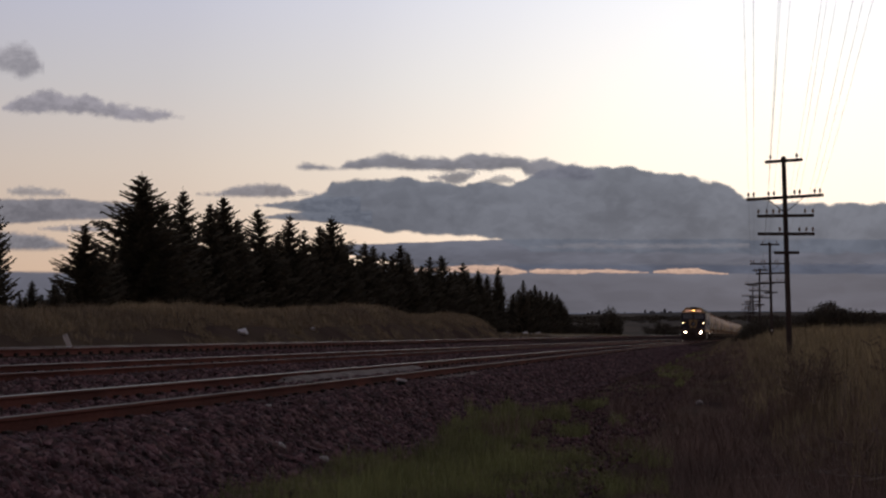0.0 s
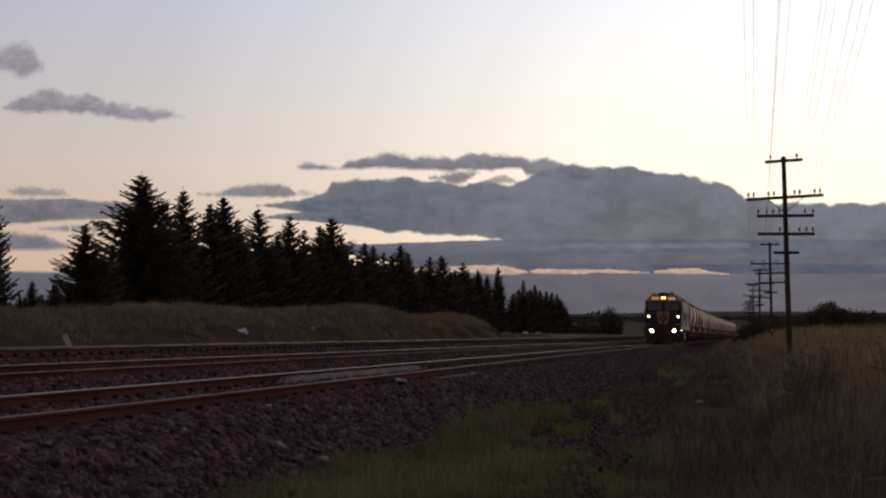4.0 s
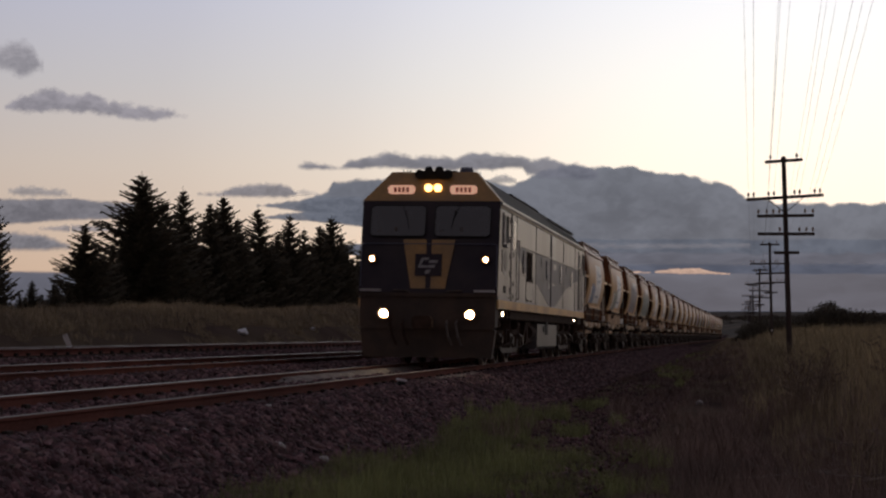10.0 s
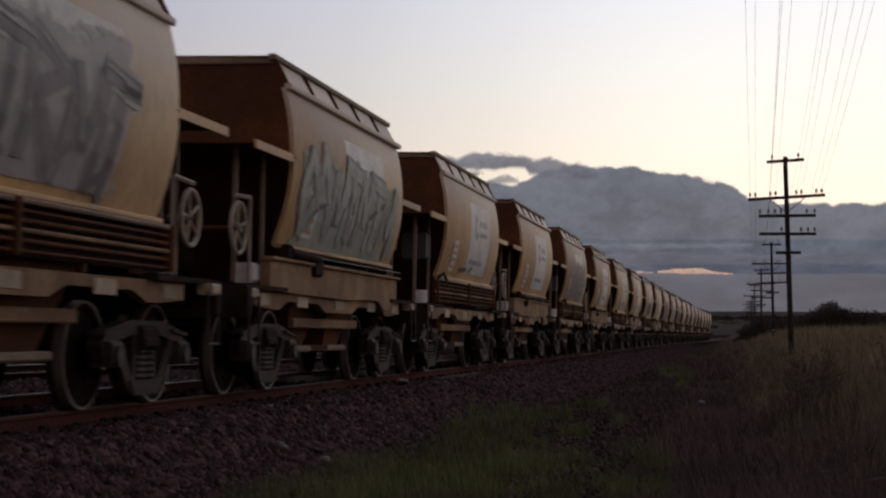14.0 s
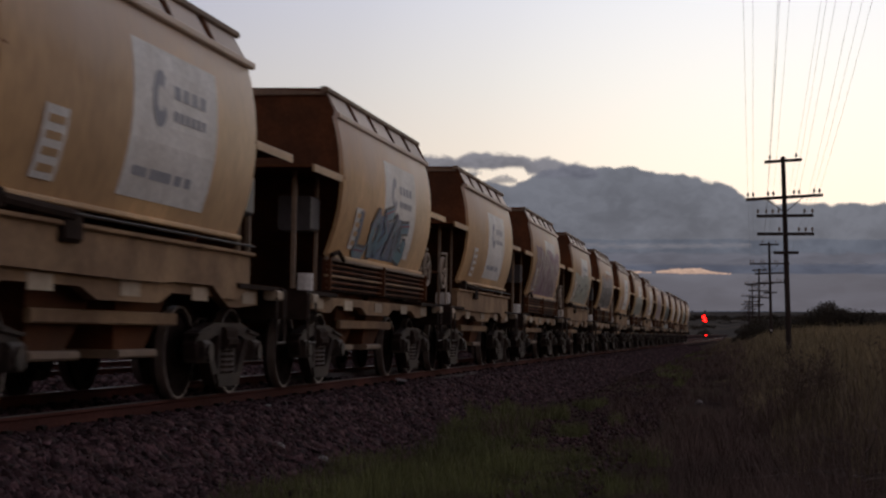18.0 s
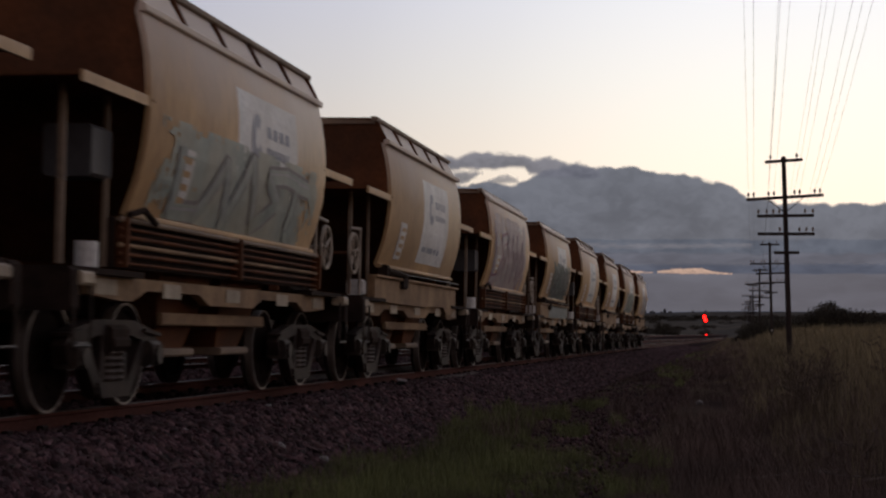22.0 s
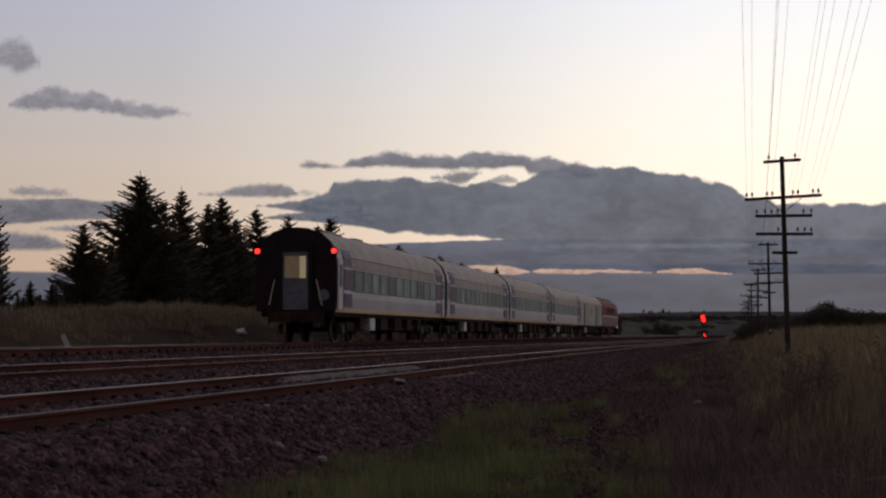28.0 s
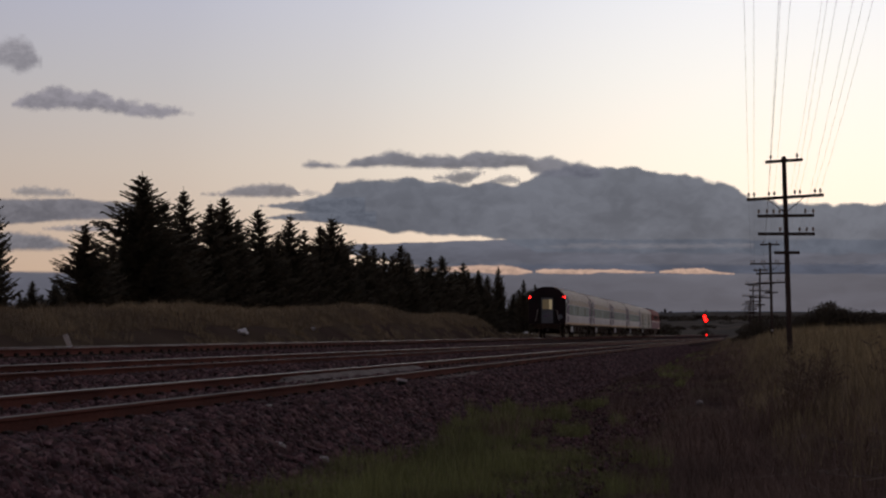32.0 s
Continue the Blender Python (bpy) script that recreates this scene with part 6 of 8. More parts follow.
def conifer(seed, h, r, thin=0.0):
    """Trunk and crown meshes of one conifer of height h and crown radius r."""
    rng = random.Random(seed)
    trunk = Shape()
    trunk.rod((0, 0, -0.3), (0, 0, h * 0.5), 0.16, 8, r2=0.10).rod((0, 0, h * 0.5), (0.03, 0.02, h * 0.97), 0.10, 6, r2=0.012)
    v, f = [], []

    def quad(a, b, c, d):
        o = len(v)
        v.extend((a, b, c, d))
        f.append((o, o + 1, o + 2, o + 3))
    z = h * 0.04
    while z < h * 0.985:
        u = z / h
        reach = r * (1 - u) ** 0.80 * (0.8 + 0.25 * min(1, u * 6)) + 0.06
        n = 10 if u < 0.6 else 8
        for i in range(n):
            if rng.random() < thin:
                continue
            az = 2 * math.pi * (i + rng.random()) / n
            ln = reach * rng.choice((0.6, 0.8, 0.95, 1.05, 1.25)) * rng.uniform(0.9, 1.1)
            lift = 0.12 + 0.42 * u + rng.uniform(-0.12, 0.12)
            dx, dy = math.cos(az), math.sin(az)
            px, py = -dy, dx
            zz = z + rng.uniform(-0.1, 0.1)
            pts = []
            for k in range(5):
                t = k / 4
                pts.append(Vector((dx * ln * t, dy * ln * t, zz + ln * (lift * t - 0.45 * t * (1 - t) * (1 - u)))))
            for k in range(4):
                w = 0.10 * (1 - k / 5)
                a, b = pts[k], pts[k + 1]
                quad(a + Vector((0, 0, -w)), b + Vector((0, 0, -w * 0.7)), b + Vector((0, 0, w * 0.7)), a + Vector((0, 0, w)))
            m = max(3, int(ln * 7.5))
            for k in range(m):
                t = (k + rng.random() * 0.8 + 0.3) / m
                i0 = min(3, int(t * 4))
                p = pts[i0].lerp(pts[i0 + 1], min(1, t * 4 - i0))
                for s in (-1, 1):
                    tl = rng.uniform(0.22, 0.58) * (1.15 - 0.6 * t) * min(1.0, 0.16 + 1.7 * (1 - u))
                    tip = p + Vector((px * s * tl + dx * tl * 0.75, py * s * tl + dy * tl * 0.75, tl * rng.uniform(-0.55, 0.5)))
                    wv = Vector((dx * 0.05, dy * 0.05, 0.045 + 0.03 * rng.random()))
                    quad(p - wv, tip - wv * 0.25, tip + wv * 0.25, p + wv)
        z += h * 0.024 * (1.2 - 0.35 * u) + 0.03
    # leader
    quad(Vector((-0.03, 0, h * 0.95)), Vector((0.03, 0, h * 0.95)), Vector((0.01, 0, h * 1.03)), Vector((-0.01, 0, h * 1.03)))
    quad(Vector((0, -0.03, h * 0.95)), Vector((0, 0.03, h * 0.95)), Vector((0, 0.01, h * 1.01)), Vector((0, -0.01, h * 1.01)))
    return mesh_of("trunk", trunk, m_bark), big_mesh("crown", np.array([tuple(p) for p in v]), np.array(f), m_needle)


def plant_conifers():
    kinds = [conifer(s, 10.0, r, th) for s, r, th in ((1, 3.9, 0.05), (2, 3.2, 0.12), (3, 2.9, 0.10), (4, 3.7, 0.2), (5, 2.6, 0.05), (6, 3.0, 0.15))]
    rng = random.Random(21)

    def tree(x, y, h, kind, wide=1.0):
        t = thing("conifer", "tall dark conifer in a windbreak row", "conifer tree", "windbreak conifers")
        part("trunk", kinds[kind][0], None, t)
        part("crown", kinds[kind][1], None, t)
        t.matrix_basis = Matrix.Translation((x, y, ground_z(x, y))) @ Matrix.Rotation(rng.uniform(0, 6.28), 4, "Z")
        t.scale = (h / 10 * wide, h / 10 * wide, h / 10)
    ROW = -36.0
    # the trees that stand out: distance along the row, height, kind, breadth
    marked = [(78.0, 7.5, 1, 0.6), (81.1, 2.3, 2, 0.9), (83.0, 3.0, 2, 1.0), (85.3, 2.9, 2, 0.9), (89.9, 6.4, 3, 1.15), (94.7, 5.6, 4, 0.9), (99.0, 10.0, 0, 1.2),
              (103.0, 8.7, 1, 0.95), (107.3, 9.8, 2, 1.0), (112.2, 9.3, 1, 0.95), (115.5, 10.0, 0, 0.95), (120.1, 8.8, 4, 0.95), (124.9, 9.9, 1, 1.0), (129.8, 8.3, 5, 0.95),
              (134.7, 10.0, 3, 0.95), (139.5, 9.2, 2, 0.95), (144.3, 9.9, 5, 1.0), (149.1, 10.8, 0, 1.0), (153.4, 9.5, 4, 1.0), (162.2, 9.3, 1, 1.0), (166.2, 9.2, 4, 0.95), (170.9, 8.8, 2, 0.95),
              (175.8, 8.8, 5, 1.0), (180.8, 10.1, 1, 1.05), (186.0, 9.4, 4, 1.05), (193.3, 8.4, 5, 1.0), (198.1, 9.6, 2, 1.05), (207.6, 10.2, 1, 1.15), (217.6, 8.8, 4, 1.0), (223.1, 10.0, 2, 1.1),
              (229.5, 9.1, 5, 1.05), (237.3, 9.5, 4, 1.1), (246.8, 9.1, 1, 0.9), (258.3, 10.9, 2, 0.62), (263.0, 9.2, 4, 0.42)]
    marked += [(76.6, 6.0, 3, 0.8), (79.6, 2.0, 4, 1.4), (80.4, 1.7, 5, 1.5), (82.0, 2.1, 4, 1.4), (84.2, 2.3, 5, 1.4), (86.3, 2.9, 1, 1.2), (87.4, 2.6, 5, 1.3), (92.3, 4.6, 4, 1.2)]
    for y, h, kind, wide in marked:
        tree(ROW + rng.uniform(-0.2, 0.2), y, h, kind, wide)
    y = 101.0
    while y < 246:
        top = lerp([(96, 6.4), (110, 7.3), (150, 7.9), (200, 8.2), (246, 8.6)], y)
        tree(ROW + rng.uniform(-1.2, 0.4), y, top * rng.uniform(0.86, 1.0), rng.randrange(6), rng.uniform(1.1, 1.4))
        y += rng.uniform(2.8, 4.4)
    y = 110.0
    while y < 262:
        tree(ROW - 4.5 + rng.uniform(-1, 1), y, lerp([(100, 6.8), (130, 8.2), (262, 9.3)], y) * rng.uniform(0.86, 1.0), rng.randrange(6), rng.uniform(1.2, 1.5))
        y += rng.uniform(3.4, 5.0)
    # the second clump farther on
    for y, h, wide in ((291, 9.9, 0.6), (300, 8.5, 0.9), (308.8, 9.6, 0.8), (317, 8.8, 0.95), (324.8, 8.8, 0.95), (336, 8.9, 1.0), (345.8, 8.7, 1.0), (355, 7.9, 1.0), (363, 6.8, 1.0), (368, 5.6, 0.9)):
        tree(ROW + rng.uniform(-0.2, 0.2), y, h, rng.randrange(1, 6), wide)
        if y > 295:
            tree(ROW - 3 + rng.uniform(-0.8, 0.8), y + 4, h * 0.92, rng.randrange(6), 1.2)
            tree(ROW - 1, y - 3, h * 0.88, rng.randrange(6), 1.1)


plant_conifers()


# ---- bushes and broad-leaved trees ----
def bush_mesh(seed, lobes, size, count, leaf):
    """A crown of leaf quads scattered over uneven lobes: (x, y, z, radius)."""
    rng = np.random.RandomState(seed)
    v = []
    for x, y, z, r in lobes:
        n = int(count * r * r)
        d = rng.normal(size=(n, 3))
        d /= np.linalg.norm(d, axis=1)[:, None]
        p = np.array((x, y, z)) + d * (r * rng.uniform(0.55, 1.08, (n, 1))) * np.array((1, 1, 0.85))
        a = rng.normal(size=(n, 3)) * leaf
        b = rng.normal(size=(n, 3)) * leaf
        v.append(np.stack([p - a, p + b, p + a, p - b], 1))
    v = np.concatenate(v) * size
    v = v.reshape(-1, 3)
    v[:, 2] = np.maximum(v[:, 2], 0.0)
    return big_mesh("crown", v, np.arange(len(v)).reshape(-1, 4), m_leaf)


def plant_bushes():
    rng = random.Random(8)
    kinds, trunks = [], []
    for s in range(5):
        lobes = [(rng.uniform(-0.7, 0.7), rng.uniform(-0.7, 0.7), rng.uniform(0.35, 0.8), rng.uniform(0.28, 0.5)) for _ in range(9)] + [(rng.uniform(-0.8, 0.8), rng.uniform(-0.8, 0.8), 0.25, 0.35) for _ in range(4)]
        kinds.append(bush_mesh(s + 30, lobes, 1.0, 900, 0.030))
    tall = []
    for s in range(2):
        lobes = [(rng.uniform(-0.45, 0.45), rng.uniform(-0.45, 0.45), rng.uniform(0.75, 1.25), rng.uniform(0.18, 0.34)) for _ in range(10)]
        tall.append(bush_mesh(s + 60, lobes, 1.0, 1500, 0.025))
    for s in range(2):
        t = Shape().rod((0, 0, -0.05), (0.02, 0, 0.5), 0.045, 7, r2=0.03)
        for k in range(6):
            a = k * 1.05 + s
            t.rod((0.02, 0, 0.35 + 0.04 * k), (0.35 * math.cos(a), 0.35 * math.sin(a), 0.85 + 0.05 * k), 0.02, 5, r2=0.006)
        trunks.append(mesh_of("trunk", t, m_bark))

    def put(x, y, h, wide, broad=False):
        o = thing("tree" if broad else "bush", "dark round-crowned tree at the paddock edge" if broad else "dark scrubby bush beside the railway", "tree" if broad else "bush", "far trees" if broad else "line-side bushes")
        i = rng.randrange(2)
        part("trunk", trunks[i], None, o)
        part("crown", tall[i] if broad else kinds[rng.randrange(5)], None, o)
        o.matrix_basis = Matrix.Translation((x, y, ground_z(x, y) - 0.05)) @ Matrix.Rotation(rng.uniform(0, 6.28), 4, "Z")
        o.scale = (wide, wide, h)
    # scrub round the feet of the farther poles
    for x, y, h, w in ((0.1, 149, 0.5, 0.5), (0.55, 148, 1.0, 0.65), (1.1, 146, 1.4, 0.75), (1.6, 150, 1.7, 0.85), (2.3, 147, 1.75, 0.9), (2.9, 152, 1.6, 0.85), (3.5, 149, 1.25, 0.75), (4.1, 151, 0.7, 0.6), (1.2, 162, 1.6, 0.9), (2.4, 168, 1.9, 1.1), (4.3, 176, 1.5, 1.2), (5.4, 190, 1.3, 1.4)):
        put(x, y, h, w)
    # the dark belt on the right, with one taller crown
    for i in range(26):
        x = 6.2 + i * 0.62
        y = 205 + rng.uniform(-9, 9)
        h = lerp([(6, 1.5), (7, 2.1), (8, 2.6), (9.3, 3.1), (11, 3.3), (13.2, 3.2), (16, 2.7), (18, 2.3), (24, 2.0), (30, 2.0)], x)
        put(x, y, h * rng.uniform(0.74, 0.9), rng.uniform(1.2, 1.9))
    put(10.7, 200, 2.6, 1.5, True)
    put(12.9, 207, 2.1, 1.7, True)
    put(14.6, 205, 1.95, 1.8, True)
    # trees left of the line, far off
    for x, y, h, w in ((-27.3, 352, 4.9, 1.2), (-26.2, 353, 6.3, 1.6), (-25.0, 351, 5.9, 1.5), (-24.0, 352, 4.6, 1.2), (-23.3, 350, 3.0, 1.0), (-32.4, 347, 3.2, 1.5), (-30.8, 350, 3.9, 1.6), (-29.6, 349, 2.6, 1.3),
                       (-34.5, 352, 2.8, 1.6), (-18.3, 420, 3.4, 1.8), (-16.4, 424, 3.2, 2.2), (-14.6, 421, 2.6, 1.8), (-40, 470, 4.2, 3.0), (-9, 520, 2.6, 2.6), (3, 540, 2.8, 3.0), (-22, 560, 3.4, 3.4), (-28, 565, 3.0, 3.0), (12, 600, 3.2, 3.6)):
        put(x, y, h * 0.9, w)


plant_bushes()


# hedges and woods far off, each clump a mass of leaves
def far_woods():
    rng = random.Random(17)
    lobes = []
    for dist, lo, hi, n, tall, wide in ((760, -100, 60, 7, 1.4, 5.0), (1150, -150, 90, 12, 1.8, 9.0), (1700, -230, 150, 34, 2.6, 13.0), (2300, -320, 220, 90, 4.5, 17.0)):
        for _ in range(n):
            x, y = rng.uniform(lo, hi), dist * rng.uniform(0.95, 1.05)
            r = wide * rng.uniform(0.5, 1.0)
            z = ground_z(x, y)
            for k in range(3):
                lobes.append((x + rng.uniform(-r, r), y, z + tall * rng.uniform(0.1, 0.5), r * 0.6, tall * rng.uniform(0.5, 0.9)))
    rs = np.random.RandomState(3)
    v = []
    for x, y, z, r, h in lobes:
        n = 70
        d = rs.normal(size=(n, 3))
        d /= np.linalg.norm(d, axis=1)[:, None]
        p = np.array((x, y, z)) + d * rs.uniform(0.5, 1.0, (n, 1)) * np.array((r, r, h))
        a, b = rs.normal(size=(n, 3)) * h * 0.25, rs.normal(size=(n, 3)) * h * 0.25
        v.append(np.stack([p - a, p + b, p + a, p - b], 1))
    v = np.concatenate(v).reshape(-1, 3)
    tagged(new("far_woods", big_mesh("far_woods", v, np.arange(len(v)).reshape(-1, 4), m_leaf)), "dark hedges and woods along the far fields", "woods", kind="stuff")


far_woods()


# ---- grass ----
def blades(name, label, n, area, height, width, material, seed, keep=None, lean=0.35, taper=None):
    """n two-part blades strewn over area (x0, x1, y0, y1), nearer ones closer together."""
    rng = np.random.RandomState(seed)
    x0, x1, y0, y1 = area
    u = rng.rand(n)
    y = y0 * (y1 / y0) ** u if y0 > 0 else y0 + (y1 - y0) * u
    x = x0 + (x1 - x0) * rng.rand(n)
    if keep:
        ok = np.array([keep(a, b) for a, b in zip(x, y)])
        x, y = x[ok], y[ok]
    n = len(x)
    z = np.array([ground_z(a, b) for a, b in zip(x, y)]) - 0.02
    h = height[0] + (height[1] - height[0]) * rng.rand(n) ** 1.5
    clump = np.array([0.65 + 0.6 * noise.noise((a * 0.9, b * 0.6, seed)) for a, b in zip(x, y)])
    tuft = np.array([noise.noise((a * 3.1, b * 1.9, seed + 0.5)) for a, b in zip(x, y)])
    h = h * np.clip(clump + 0.25 + 0.55 * tuft, 0.25, 1.45)
    if taper:
        h = h * np.clip((x - taper[0]) / (taper[1] - taper[0]), 0.15, 1.0)
    az = rng.rand(n) * 2 * np.pi
    ln = lean * (0.3 + rng.rand(n)) * h
    wd = width * (0.7 + 0.6 * rng.rand(n)) * np.clip(y / 25, 0.6, 3.5)
    sx, sy = np.cos(az + 1.57) * wd, np.sin(az + 1.57) * wd
    px, py = np.cos(az) * ln, np.sin(az) * ln
    pts = [np.stack(c, 1) for c in ((x - sx, y - sy, z), (x + sx, y + sy, z), (x + px * 0.3 + sx * 0.7, y + py * 0.3 + sy * 0.7, z + h * 0.55), (x + px * 0.3 - sx * 0.7, y + py * 0.3 - sy * 0.7, z + h * 0.55),
                                    (x + px + sx * 0.12, y + py + sy * 0.12, z + h), (x + px - sx * 0.12, y + py - sy * 0.12, z + h))]
    v = np.stack(pts, 1).reshape(-1, 3)
    o = np.arange(n)[:, None] * 6
    f = np.concatenate([o + np.array([[0, 1, 2, 3]]), o + np.array([[3, 2, 4, 5]])], 1).reshape(-1, 4)
    return tagged(new(name, big_mesh(name, v, f, material)), label, "grass", kind="stuff")


def green_here(x, y):
    """Where the low green grass grows between the stones and the ditch."""
    edge = lerp([(11, -3.8), (14, -3.9), (16.3, -3.95), (18, -3.75), (20, -3.6), (22, -3.75), (24, -3.9), (26, -4.15), (29, -4.0), (36, -3.6)], y) + 0.22 * noise.noise((y * 0.9, 1, 1)) + 0.12 * noise.noise((x * 3, y * 2.2, 4))
    right = lerp([(11, -0.2), (16, -0.6), (22, -1.4), (28, -2.1), (36, -2.6)], y) + 0.7 * noise.noise((x * 0.6, y * 0.5, 6.5))
    patch = noise.noise((x * 1.1, y * 0.42, 5.5)) + 0.45 * noise.noise((x * 2.9, y * 1.3, 1.5))
    full = lerp([(11, 0.55), (16, 0.40), (18, 0.20), (22, 0.12), (26, 0.08), (30, -0.08), (36, -0.4)], y) - 0.25 * max(0.0, x - right + 1.2)
    return edge < x < right and patch > -full


blades("green_grass", "patchy low green grass beside the ballast", 150000, (-4.9, 0.2, 11.5, 36), (0.08, 0.26), 0.0036, m_green, 3, green_here)
blades("verge_green_grass", "thin strip of olive grass along the ditch", 9000, (-3.0, -1.4, 45, 120), (0.06, 0.2), 0.006, m_green, 23, lambda x, y: noise.noise((x * 1.2, y * 0.12, 2.5)) > 0.0)
blades("dry_grass", "tall dry grass on the right of the line", 110000, (-0.6, 13, 9.5, 130), (0.35, 0.8), 0.004, m_straw, 4, lambda x, y: x < 4.5 + y * 0.11 and x + 0.02 * (y - 20) > 0.5 + 1.3 * noise.noise((x * 0.5, y * 0.16, 2)) + 0.5 * noise.noise((x * 2.5, y * 1.2, 7)) + max(0.0, 18 - y) * 0.12, taper=(-1.0, 2.4))
blades("sparse_dry_grass", "thin withered grass in the shallow ditch", 95000, (-3.6, 2.2, 9.5, 140), (0.08, 0.34), 0.0034, m_withered, 5, lambda x, y: noise.noise((x * 0.8, y * 0.3, 9.1)) > -0.25 - 0.2 * x, 0.7)
blades("withered_grass", "matted brown withered grass beside the ditch", 60000, (-1.6, 4.2, 9.5, 34), (0.10, 0.5), 0.0034, m_withered, 15, lambda x, y: noise.noise((x * 0.9, y * 0.4, 3.3)) > 0.05 - 0.35 * (x - 0.2), 0.8)
blades("bank_grass", "dry grass on the bank behind the tracks", 190000, (-27, -19.3, 25, 152), (0.12, 0.34), 0.0036, m_bank, 6, lambda x, y: x < -20.6 + 0.5 * noise.noise((y * 0.2, 3, 0)) or noise.noise((x * 1.1, y * 0.5, 2.2)) > 0.2, 0.6)
blades("paddock_grass", "dry grass between the bank and the trees", 14000, (-44, -18.6, 130, 330), (0.06, 0.2), 0.012, m_straw, 7)
blades("verge_grass", "dry grass along the far verge", 14000, (-1.5, 12, 100, 330), (0.2, 0.5), 0.008, m_bank, 8)


# ---- ballast stones ----
def scatter_stones(name, label, n, area, size, seed, keep=None):
    rng = np.random.RandomState(seed)
    x0, x1, y0, y1 = area
    u = rng.rand(n)
    y = y0 * (y1 / y0) ** u
    x = x0 + (x1 - x0) * rng.rand(n)
    base = np.array([(1, 1, 1), (-1, 1, 0.8), (-0.9, -1, 1), (1, -0.8, 0.9), (0.9, 1.1, -1), (-1, 0.9, -1), (-1.1, -1, -0.9), (1, -1, -1)]) * 0.5
    sz = size[0] + (size[1] - size[0]) * rng.rand(n) ** 2
    jit = 1 + 0.7 * (rng.rand(n, 8, 3) - 0.5)
    pts = base[None] * jit * sz[:, None, None] * (1 + 0.5 * rng.rand(n, 1, 3))
    q = rng.normal(size=(n, 4))
    q /= np.linalg.norm(q, axis=1)[:, None]
    w, a, b, c = q.T
    R = np.stack([1 - 2 * (b * b + c * c), 2 * (a * b - c * w), 2 * (a * c + b * w), 2 * (a * b + c * w), 1 - 2 * (a * a + c * c), 2 * (b * c - a * w), 2 * (a * c - b * w), 2 * (b * c + a * w), 1 - 2 * (a * a + b * b)], 1).reshape(n, 3, 3)
    pts = np.einsum("nij,nkj->nki", R, pts)
    z = np.array([max(bed_z(p, r), ground_z(p, r) if p > -4.6 else -9) for p, r in zip(x, y)]) + sz * 0.12
    xx = np.array([p + bend(r) for p, r in zip(x, y)])
    v = (pts + np.stack([xx, y, z], 1)[:, None, :]).reshape(-1, 3)
    cube = np.array([(0, 1, 2, 3), (4, 7, 6, 5), (0, 4, 5, 1), (1, 5, 6, 2), (2, 6, 7, 3), (3, 7, 4, 0)])
    f = (np.arange(n)[:, None, None] * 8 + cube[None]).reshape(-1, 4)
    tagged(new(name, big_mesh(name, v, f, m_stone)), label, "ballast stones", kind="stuff")


scatter_stones("shoulder_stones", "loose crushed stones on the ballast shoulder", 88000, (-5.4, -3.5, 9.0, 150), (0.028, 0.064), 1)
scatter_stones("cess_stones", "stones strewn below the ballast shoulder", 11000, (-3.9, -1.2, 9.0, 110), (0.016, 0.042), 2)
scatter_stones("track_stones", "crushed stones between the rails and tracks", 56000, (-13.4, -5.4, 13.0, 110), (0.032, 0.07), 3)
scatter_stones("far_shoulder_stones", "crushed stones along the far track", 14000, (-18.2, -13.4, 28.0, 110), (0.04, 0.075), 4)

# ---- clouds: thin sheets far off, each drifting slowly ----
CLOUDS = []


